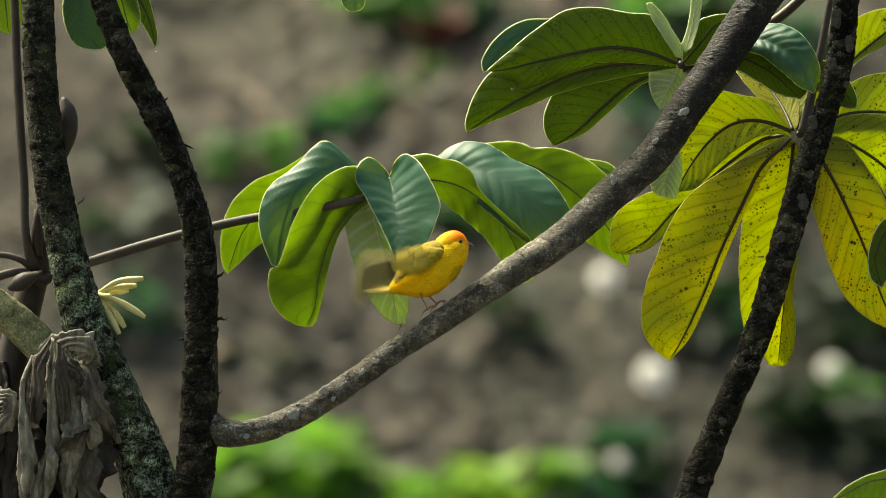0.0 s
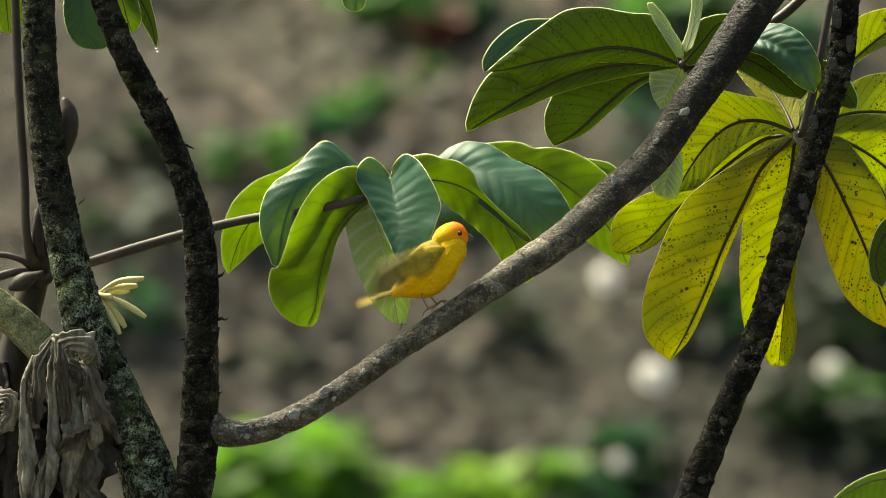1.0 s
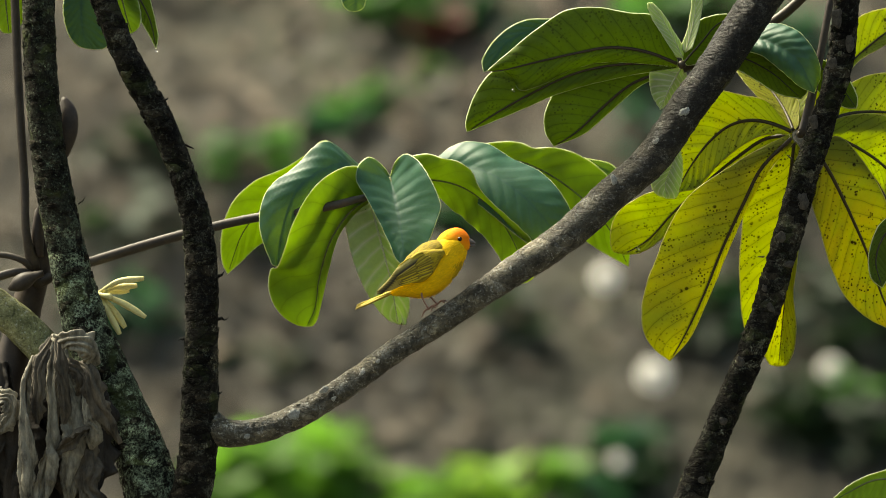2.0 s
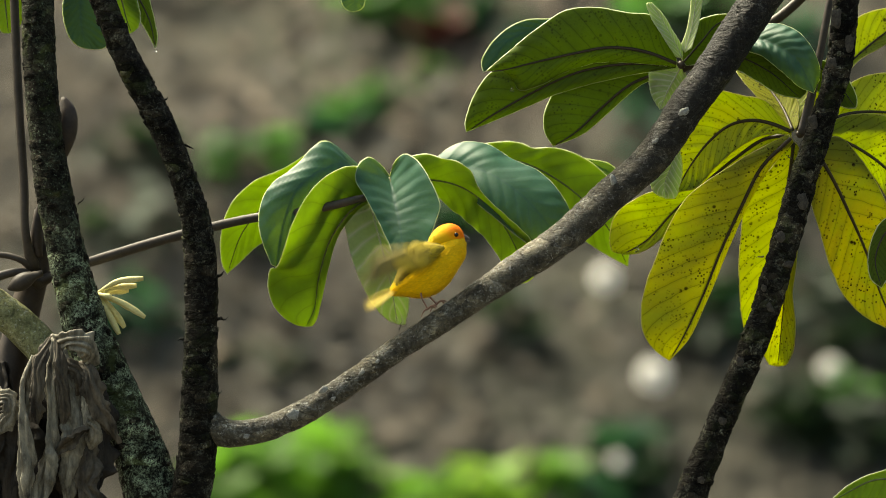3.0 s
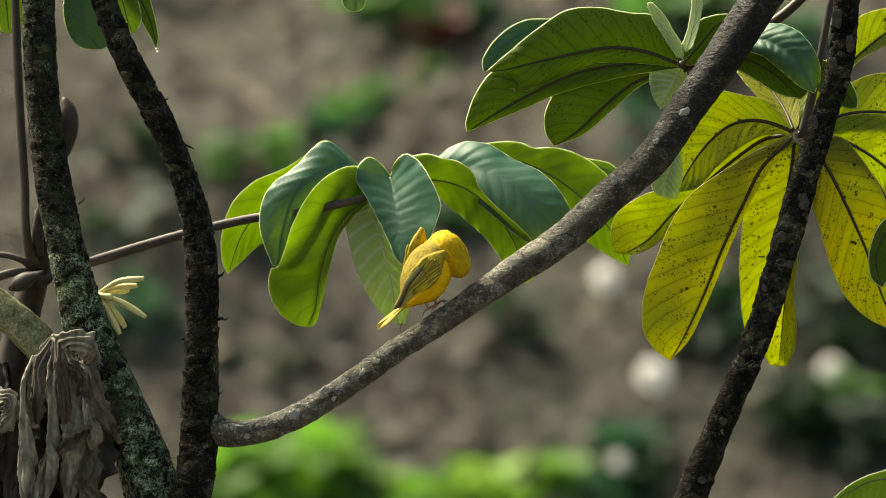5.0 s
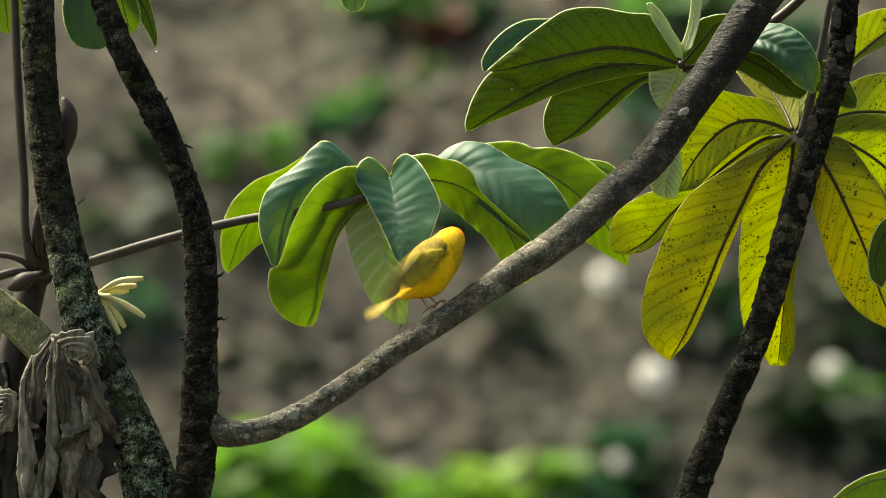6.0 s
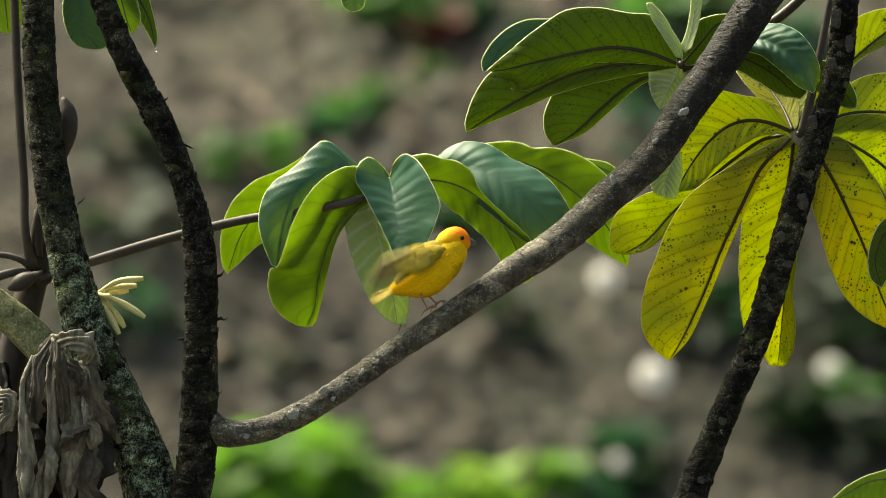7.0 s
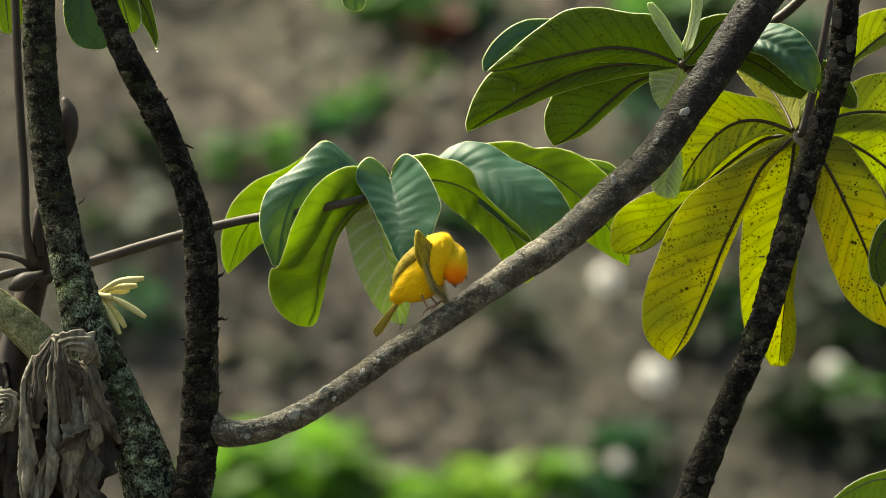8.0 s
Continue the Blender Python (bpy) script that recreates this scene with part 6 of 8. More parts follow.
def build_bird():
    ob = thing("bird", (-0.0148, -0.004, 2.139), "small yellow finch with an orange crown preening on the grey limb", "bird")
    body = part("body", loft([(-0.041, 0.001, 0.004, 0.005), (-0.033, 0.001, 0.0095, 0.010), (-0.019, -0.0006, 0.0184, 0.0175), (0.0, -0.0004, 0.0229, 0.0211), (0.018, 0.0024, 0.0214, 0.0194),
                              (0.033, 0.0056, 0.0168, 0.0154), (0.043, 0.0082, 0.0128, 0.0122), (0.0495, 0.0105, 0.0060, 0.0060)], 28, ruffle=0.0009, seed=1, plumes=2300, size=(0.0055, 0.0007), lift=0.0, below=0.25), BODY_DOWN, ob, "yellow breast and belly")
    mantle = part("mantle", loft([(-0.042, 0.0005, 0.003, 0.004), (-0.032, 0.003, 0.008, 0.010), (-0.018, 0.009, 0.0118, 0.0165), (0.0, 0.0122, 0.0142, 0.0205), (0.016, 0.0128, 0.0135, 0.0192),
                                  (0.026, 0.0112, 0.0112, 0.0150), (0.032, 0.009, 0.007, 0.009), (0.035, 0.007, 0.002, 0.003)], 24, ruffle=0.0007, seed=5), OLIVE_DOWN, body, "olive back")
    head = part("head", loft([(-0.0225, -0.0092, 0.0018, 0.0019), (-0.0212, -0.0084, 0.0064, 0.0065), (-0.0185, -0.0068, 0.0102, 0.0104), (-0.0150, -0.0046, 0.0123, 0.0116), (-0.0076, -0.0014, 0.0138, 0.0128), (0.0019, 0.0005, 0.0137, 0.0126), (0.0085, 0.0000, 0.0114, 0.0102), (0.0128, -0.0009, 0.0073, 0.0070), (0.0152, -0.0019, 0.0027, 0.0028)], 24, ruffle=0.0004, seed=2, plumes=500, size=(0.003, 0.0004), lift=0.0),
                HEAD_DOWN, ob, "orange crown fading to yellow cheeks")
    for z, s in ((0.0009, 1), (-0.0035, 0.8)):
        bk = part("beak", loft([(0.0, 0.0, 0.0042 * s, 0.0040 * s), (0.0045, -0.0004, 0.0027 * s, 0.0026 * s), (0.0088, -0.0014 * s, 0.0006, 0.0006)], 12), BEAK, head)
        bk.matrix_basis = pose(0.0128, 0, 0.88 * z - 0.0005, 0, 4 if s == 1 else -6, 0)
        bk.scale = (0.88, 0.88, 0.88)
    for s in (-1, 1):
        bm = bmesh.new()
        bmesh.ops.create_uvsphere(bm, u_segments=14, v_segments=10, radius=0.0023)
        e = part("eye", bm, EYE, head)
        e.matrix_basis = pose(0.0066, s * 0.0107, 0.0026)
    neck = part("neck", loft([(-0.028, 0, 0.004, 0.004), (-0.023, 0, 0.011, 0.011), (-0.013, 0, 0.0155, 0.0152), (0.0, 0, 0.0150, 0.0146), (0.011, 0, 0.0124, 0.0120), (0.0175, 0, 0.0085, 0.0085), (0.021, 0, 0.003, 0.003)], 24, ruffle=0.0008, seed=3, plumes=700, size=(0.005, 0.0006), lift=0.0), NECK_DOWN, ob)
    tail = part("tail", loft([(0.012, 0.0, 0.006, 0.008), (0.0, 0.0, 0.006, 0.0075), (-0.012, 0, 0.0045, 0.006), (-0.02, 0, 0.002, 0.004)], 14, ruffle=0.0006), YELLOW_DOWN, ob, "yellow-edged olive tail")
    for i in range(7):
        t = i - 3
        f = part("tail_feather", feather(0.052 - 0.001 * abs(t), 0.0032, 0.0, cut=0.3), TAIL_EDGED, tail)
        TAIL_QUILLS.append((f, t))
    wings = [wing(ob, -1), wing(ob, 1)]
    legs = []
    for dx, dy, ankle, hip in ((0.0, -0.008, (-0.007, 0, 0.014), (-0.006, 0.0, 0.030)), (0.009, 0.008, (-0.008, 0, 0.009), (-0.012, -0.001, 0.026))):
        base = Vector((dx, dy, 0.0))
        lg = part("leg", tube([(0, 0, 0, 0.0009), (*ankle, 0.0009), (*hip, 0.0016), (hip[0] + 0.002, hip[1], hip[2] + 0.01, 0.0045)], 0.0015, 10, 0.0001, 2), SKIN, ob, "pinkish bare leg")
        lg.matrix_basis = Matrix.Translation(base + Vector((0, 0, 0.55 * dx)))
        for a, ln in ((-25, 0.007), (10, 0.008), (35, 0.007), (170, 0.006)):
            ca, sa = math.cos(radians(a)), math.sin(radians(a))
            slope = 0.62
            toe = part("toe", tube([(0, 0, 0.0006, 0.001), (ca * ln * 0.5, sa * ln * 0.5, ca * ln * 0.5 * slope + 0.0016, 0.0009), (ca * ln, sa * ln, ca * ln * slope - 0.001, 0.0007), (ca * ln * 1.2, sa * ln * 1.2, ca * ln * 1.2 * slope - 0.0035, 0.0003)], 0.001, 8), SKIN, lg)
        legs.append(lg)
    return ob, body, head, neck, tail, wings


BIRD, BODY, HEAD, NECK, TAIL, WINGS = build_bird()


def turn(x, y, z, pitch, yaw=0.0, roll=0.0):
    """A pose in the bird's space: nose-up pitch, yaw to its left, roll, in degrees."""
    return pose(x, y, z, roll, -pitch, yaw)


def motions():
    """The bird stays on its feet and preens: it tucks its head to either side, lifts a wing, and shakes its feathers."""
    walk(BODY, [
        (0.0, turn(-0.0011, 0.0040, 0.0376, 27, 0, 0)), (0.1, turn(-0.0011, 0.0040, 0.0376, 23, 0, 0)),
        (0.2, turn(-0.0000, 0.0040, 0.0364, 29, 6, 0)), (0.3, turn(-0.0017, 0.0040, 0.0336, 46, 38, 0)),
        (0.4, turn(-0.0017, 0.0040, 0.0336, 46, 38, 0)), (0.5, turn(-0.0017, 0.0040, 0.0336, 46, 38, 0)),
        (0.6, turn(-0.0017, 0.0040, 0.0336, 46, 38, 0)), (0.7, turn(-0.0017, 0.0040, 0.0336, 46, 38, 0)),
        (0.8, turn(-0.0000, 0.0040, 0.0347, 46, 20, 0)), (0.9, turn(-0.0000, 0.0040, 0.0387, 39, 0, 0)),
        (1.0, turn(-0.0011, 0.0040, 0.0376, 33, 0, 0)), (1.1, turn(-0.0011, 0.0040, 0.0376, 31, 0, 0)),
        (1.2, turn(-0.0011, 0.0040, 0.0370, 50, -20, 0)), (1.3, turn(-0.0080, 0.0040, 0.0345, 37, -32, 0)),
        (1.4, turn(-0.0080, 0.0040, 0.0345, 37, -32, 0)), (1.5, turn(-0.0080, 0.0040, 0.0345, 37, -32, 0)),
        (1.6, turn(-0.0000, 0.0040, 0.0364, 34, 0, 0)), (1.7, turn(-0.0011, 0.0040, 0.0376, 31, 0, 0)),
        (2.0, turn(-0.0011, 0.0040, 0.0376, 31, 0, 0)), (2.4, turn(-0.0080, 0.0040, 0.0345, 37, -32, 0)),
        (2.8, turn(-0.0080, 0.0040, 0.0345, 37, -32, 0)), (2.9, turn(-0.0080, 0.0040, 0.0345, 37, -32, 0)),
        (3.0, turn(-0.0011, 0.0040, 0.0376, 31, 0, 0)), (3.1, turn(-0.0011, 0.0040, 0.0376, 27, 0, 0)),
        (3.2, turn(-0.0056, 0.0040, 0.0376, 23, 0, 0)), (3.3, turn(-0.0056, 0.0040, 0.0342, 15, 0, 0)),
        (3.4, turn(-0.0056, 0.0040, 0.0325, 14, 0, 0)), (3.5, turn(-0.0056, 0.0040, 0.0325, 14, 0, 0)),
        (3.6, turn(-0.0056, 0.0040, 0.0342, 23, 0, 0)), (3.7, turn(-0.0000, 0.0040, 0.0364, 27, 8, 0)),
        (3.8, turn(-0.0000, 0.0040, 0.0347, 46, 30, 0)), (3.9, turn(-0.0017, 0.0040, 0.0336, 46, 38, 0)),
        (4.0, turn(-0.0017, 0.0040, 0.0336, 46, 38, 0)), (4.1, turn(-0.0017, 0.0040, 0.0336, 46, 38, 0)),
        (4.2, turn(0.0011, 0.0040, 0.0376, 31, 6, 0)), (4.3, turn(0.0011, 0.0040, 0.0376, 35, 0, 0)),
        (4.4, turn(0.0011, 0.0040, 0.0376, 35, 0, 0)), (4.5, turn(0.0011, 0.0040, 0.0376, 39, 20, 0)),
        (4.6, turn(-0.0017, 0.0040, 0.0336, 46, 38, 0)), (4.7, turn(-0.0017, 0.0040, 0.0336, 46, 38, 0)),
        (5.2, turn(-0.0017, 0.0040, 0.0336, 46, 38, 0)), (5.8, turn(0.0023, 0.0040, 0.0399, 46, 58, 0)),
        (5.9, turn(0.0034, 0.0040, 0.0382, 44, 40, 0)), (6.0, turn(0.0011, 0.0040, 0.0387, 39, 34, 0)),
        (6.1, turn(0.0011, 0.0040, 0.0387, 35, 26, 0)), (6.2, turn(0.0011, 0.0040, 0.0387, 37, 32, 0)),
        (6.3, turn(0.0068, 0.0040, 0.0393, 46, 46, 0)), (6.4, turn(0.0023, 0.0040, 0.0399, 46, 58, 0)),
        (6.5, turn(-0.0000, 0.0040, 0.0342, 46, 54, 0)), (6.6, turn(0.0023, 0.0040, 0.0399, 46, 58, 0)),
        (6.7, turn(0.0011, 0.0040, 0.0382, 52, 44, 0)), (6.8, turn(-0.0017, 0.0040, 0.0336, 46, 38, 0)),
        (6.9, turn(-0.0000, 0.0040, 0.0347, 40, 16, 0)), (7.0, turn(-0.0011, 0.0040, 0.0376, 29, 0, 0)),
        (7.1, turn(-0.0056, 0.0040, 0.0376, 23, 0, 0)), (7.2, turn(-0.0056, 0.0040, 0.0376, 25, 0, 0)),
        (7.3, turn(-0.0056, 0.0040, 0.0342, 25, 0, 0)), (7.4, turn(-0.0056, 0.0040, 0.0325, 25, 0, 0)),
        (7.5, turn(-0.0056, 0.0040, 0.0325, 25, 0, 0)), (7.6, turn(-0.0056, 0.0040, 0.0342, 25, 0, 0)),
        (7.7, turn(-0.0056, 0.0040, 0.0353, 25, 0, 0)), (7.8, turn(-0.0000, 0.0040, 0.0376, 37, -14, 0)),
        (7.9, turn(-0.0023, 0.0040, 0.0370, 50, -26, 0)), (8.0, turn(-0.0080, 0.0040, 0.0345, 37, -32, 0)),
    ])
    walk(HEAD, [
        (0.0, turn(0.0256, 0.0040, 0.0655, 0, 0, 0)), (0.1, turn(0.0239, 0.0040, 0.0649, 0, 0, 0)),
        (0.2, turn(0.0274, 0.0100, 0.0615, -30, 62, 0)), (0.3, turn(0.0251, 0.0320, 0.0581, -27, 110, 0)),
        (0.4, turn(0.0251, 0.0340, 0.0529, -36, 96, 0)), (0.5, turn(0.0240, 0.0360, 0.0455, -38, 96, 0)),
        (0.6, turn(0.0251, 0.0300, 0.0409, -45, 86, 0)), (0.7, turn(0.0251, 0.0260, 0.0398, -46.8, 81, 0)),
        (0.8, turn(0.0262, 0.0220, 0.0530, -24, 56, 0)), (0.9, turn(0.0274, 0.0040, 0.0763, 4, 0, 0)),
        (1.0, turn(0.0245, 0.0040, 0.0741, 0, 0, 0)), (1.1, turn(0.0245, 0.0040, 0.0706, 0, -35, 0)),
        (1.2, turn(0.0239, -0.0060, 0.0666, -25, -78, 0)), (1.3, turn(0.0245, -0.0060, 0.0501, -80, -92, 0)),
        (1.4, turn(0.0268, -0.0080, 0.0433, -112, -92, 0)), (1.5, turn(0.0376, -0.0080, 0.0445, -35, -40, 0)),
        (1.6, turn(0.0285, 0.0040, 0.0689, 2, 0, 0)), (1.7, turn(0.0285, 0.0040, 0.0684, 0, 0, 0)),
        (2.0, turn(0.0274, 0.0040, 0.0684, 0, -14, 0)), (2.4, turn(0.0239, -0.0100, 0.0615, -35, -75, 0)),
        (2.8, turn(0.0251, -0.0080, 0.0422, -112, -92, 0)), (2.9, turn(0.0290, -0.0100, 0.0536, -20, -62, 0)),
        (3.0, turn(0.0217, 0.0040, 0.0729, 0, 0, 0)), (3.1, turn(0.0211, 0.0040, 0.0684, 0, 0, 0)),
        (3.2, turn(0.0251, 0.0040, 0.0632, 0, -25, 0)), (3.3, turn(0.0239, 0.0040, 0.0689, 0, 0, 0)),
        (3.4, turn(0.0251, 0.0040, 0.0604, 0, 0, 0)), (3.5, turn(0.0268, 0.0040, 0.0610, 0, 0, 0)),
        (3.6, turn(0.0285, 0.0040, 0.0615, 0, 0, 0)), (3.7, turn(0.0274, 0.0100, 0.0604, -20, 64, 0)),
        (3.8, turn(0.0251, 0.0320, 0.0518, -33, 106, 0)), (3.9, turn(0.0251, 0.0320, 0.0409, -42, 91, 0)),
        (4.0, turn(0.0263, 0.0300, 0.0409, -45, 86, 0)), (4.1, turn(0.0263, 0.0300, 0.0421, -45, 86, 0)),
        (4.2, turn(0.0331, 0.0040, 0.0672, -5, -15, 0)), (4.3, turn(0.0308, 0.0040, 0.0701, 2, 0, 0)),
        (4.4, turn(0.0302, 0.0040, 0.0695, 0, 0, 0)), (4.5, turn(0.0331, 0.0240, 0.0650, -20, 84, 0)),
        (4.6, turn(0.0251, 0.0340, 0.0552, -30, 106, 0)), (4.7, turn(0.0251, 0.0360, 0.0564, -33, 106, 0)),
        (5.2, turn(0.0263, 0.0340, 0.0495, -37.2, 96, 0)), (5.8, turn(0.0217, 0.0460, 0.0489, -38, 100, 0)),
        (5.9, turn(0.0285, 0.0200, 0.0547, -30, 84, 0)), (6.0, turn(0.0245, 0.0210, 0.0695, 0, 80, 0)),
        (6.1, turn(0.0245, 0.0210, 0.0690, 0, 80, 0)), (6.2, turn(0.0245, 0.0210, 0.0672, -10, 84, 0)),
        (6.3, turn(0.0217, 0.0280, 0.0581, -30, 84, 0)), (6.4, turn(0.0217, 0.0460, 0.0489, -38, 100, 0)),
        (6.5, turn(0.0217, 0.0460, 0.0489, -38, 100, 0)), (6.6, turn(0.0171, 0.0460, 0.0489, -60, 70, 0)),
        (6.7, turn(0.0251, 0.0380, 0.0506, -39, 98, 0)), (6.8, turn(0.0263, 0.0340, 0.0472, -40.8, 91, 0)),
        (6.9, turn(0.0320, 0.0220, 0.0610, -9, 46, 0)), (7.0, turn(0.0274, 0.0040, 0.0695, 0, 0, 0)),
        (7.1, turn(0.0291, 0.0040, 0.0672, 0, 0, 0)), (7.2, turn(0.0274, 0.0040, 0.0638, 0, 0, 0)),
        (7.3, turn(0.0274, 0.0040, 0.0644, 0, 0, 0)), (7.4, turn(0.0256, 0.0040, 0.0649, 0, 0, 0)),
        (7.5, turn(0.0268, 0.0040, 0.0638, 0, 0, 0)), (7.6, turn(0.0256, 0.0040, 0.0627, 0, 0, 0)),
        (7.7, turn(0.0245, 0.0040, 0.0610, 0, 0, 0)), (7.8, turn(0.0273, -0.0060, 0.0655, -20, -74, 0)),
        (7.9, turn(0.0222, -0.0080, 0.0541, -55, -92, 0)), (8.0, turn(0.0262, -0.0080, 0.0399, -112, -92, 0)),
    ])
    walk(NECK, [
        (0.0, turn(0.0209, 0.0040, 0.0531, 70, 0, 0)), (0.1, turn(0.0205, 0.0040, 0.0519, 70, 0, 0)),
        (0.2, turn(0.0221, 0.0070, 0.0510, 65.6094, 3, 0)), (0.3, turn(0.0256, 0.0090, 0.0513, -58, 20, 0)),
        (0.4, turn(0.0256, 0.0090, 0.0513, -58, 20, 0)), (0.5, turn(0.0256, 0.0090, 0.0513, -58, 20, 0)),
        (0.6, turn(0.0256, 0.0090, 0.0513, -58, 20, 0)), (0.7, turn(0.0256, 0.0090, 0.0513, -58, 20, 0)),
        (0.8, turn(0.0256, 0.0090, 0.0513, -58, 20, 0)), (0.9, turn(0.0206, 0.0040, 0.0617, 67.7867, 0, 0)),
        (1.0, turn(0.0195, 0.0040, 0.0588, 70, 0, 0)), (1.1, turn(0.0198, 0.0040, 0.0566, 70, 0, 0)),
        (1.2, turn(0.0154, 0.0000, 0.0615, 40, -15, 0)), (1.3, turn(0.0171, -0.0020, 0.0564, -22, -30, 0)),
        (1.4, turn(0.0171, -0.0020, 0.0564, -22, -30, 0)), (1.5, turn(0.0228, 0.0000, 0.0570, -10, -20, 0)),
        (1.6, turn(0.0220, 0.0040, 0.0558, 65.2198, 0, 0)), (1.7, turn(0.0218, 0.0040, 0.0555, 63.7418, 0, 0)),
        (2.0, turn(0.0212, 0.0040, 0.0555, 67.2252, 0, 0)), (2.4, turn(0.0171, -0.0020, 0.0564, -22, -30, 0)),
        (2.8, turn(0.0171, -0.0020, 0.0564, -22, -30, 0)), (2.9, turn(0.0171, 0.0000, 0.0615, 5, -20, 0)),
        (3.0, turn(0.0184, 0.0040, 0.0578, 70, 0, 0)), (3.1, turn(0.0186, 0.0040, 0.0546, 70, 0, 0)),
        (3.2, turn(0.0210, 0.0040, 0.0511, 70, 0, 0)), (3.3, turn(0.0211, 0.0040, 0.0503, 70, 0, 0)),
        (3.4, turn(0.0218, 0.0040, 0.0449, 70, 0, 0)), (3.5, turn(0.0226, 0.0040, 0.0452, 70, 0, 0)),
        (3.6, turn(0.0228, 0.0040, 0.0485, 69.8935, 0, 0)), (3.7, turn(0.0223, 0.0070, 0.0500, 67.3692, 4, 0)),
        (3.8, turn(0.0256, 0.0090, 0.0513, -58, 20, 0)), (3.9, turn(0.0256, 0.0090, 0.0513, -58, 20, 0)),
        (4.0, turn(0.0256, 0.0090, 0.0513, -58, 20, 0)), (4.1, turn(0.0256, 0.0090, 0.0513, -58, 20, 0)),
        (4.2, turn(0.0252, 0.0040, 0.0549, 55.353, 3, 0)), (4.3, turn(0.0235, 0.0040, 0.0572, 60.4525, 0, 0)),
        (4.4, turn(0.0232, 0.0040, 0.0569, 61.1751, 0, 0)), (4.5, turn(0.0241, 0.0140, 0.0555, 35.2821, 10, 0)),
        (4.6, turn(0.0256, 0.0090, 0.0513, -58, 20, 0)), (4.7, turn(0.0256, 0.0090, 0.0513, -58, 20, 0)),
        (5.2, turn(0.0256, 0.0090, 0.0513, -58, 20, 0)), (5.8, turn(0.0234, 0.0160, 0.0581, -40, 40, 0)),
        (5.9, turn(0.0234, 0.0160, 0.0581, -40, 40, 0)), (6.0, turn(0.0198, 0.0125, 0.0583, 70, 17, 0)),
        (6.1, turn(0.0204, 0.0125, 0.0572, 70, 13, 0)), (6.2, turn(0.0201, 0.0125, 0.0568, 70, 16, 0)),
        (6.3, turn(0.0234, 0.0160, 0.0581, -40, 40, 0)), (6.4, turn(0.0234, 0.0160, 0.0581, -40, 40, 0)),
        (6.5, turn(0.0234, 0.0160, 0.0581, -40, 40, 0)), (6.6, turn(0.0234, 0.0160, 0.0581, -40, 40, 0)),
        (6.7, turn(0.0256, 0.0090, 0.0513, -58, 20, 0)), (6.8, turn(0.0256, 0.0090, 0.0513, -58, 20, 0)),
        (6.9, turn(0.0256, 0.0090, 0.0513, -58, 20, 0)), (7.0, turn(0.0215, 0.0040, 0.0556, 70, 0, 0)),
        (7.1, turn(0.0230, 0.0040, 0.0531, 70, 0, 0)), (7.2, turn(0.0220, 0.0040, 0.0518, 69.7308, 0, 0)),
        (7.3, turn(0.0220, 0.0040, 0.0504, 70, 0, 0)), (7.4, turn(0.0211, 0.0040, 0.0498, 70, 0, 0)),
        (7.5, turn(0.0217, 0.0040, 0.0493, 70, 0, 0)), (7.6, turn(0.0211, 0.0040, 0.0495, 70, 0, 0)),
        (7.7, turn(0.0205, 0.0040, 0.0493, 70, 0, 0)), (7.8, turn(0.0209, -0.0010, 0.0553, 54.841, -7, 0)),
        (7.9, turn(0.0171, -0.0020, 0.0564, -22, -30, 0)), (8.0, turn(0.0171, -0.0020, 0.0564, -22, -30, 0)),
    ])
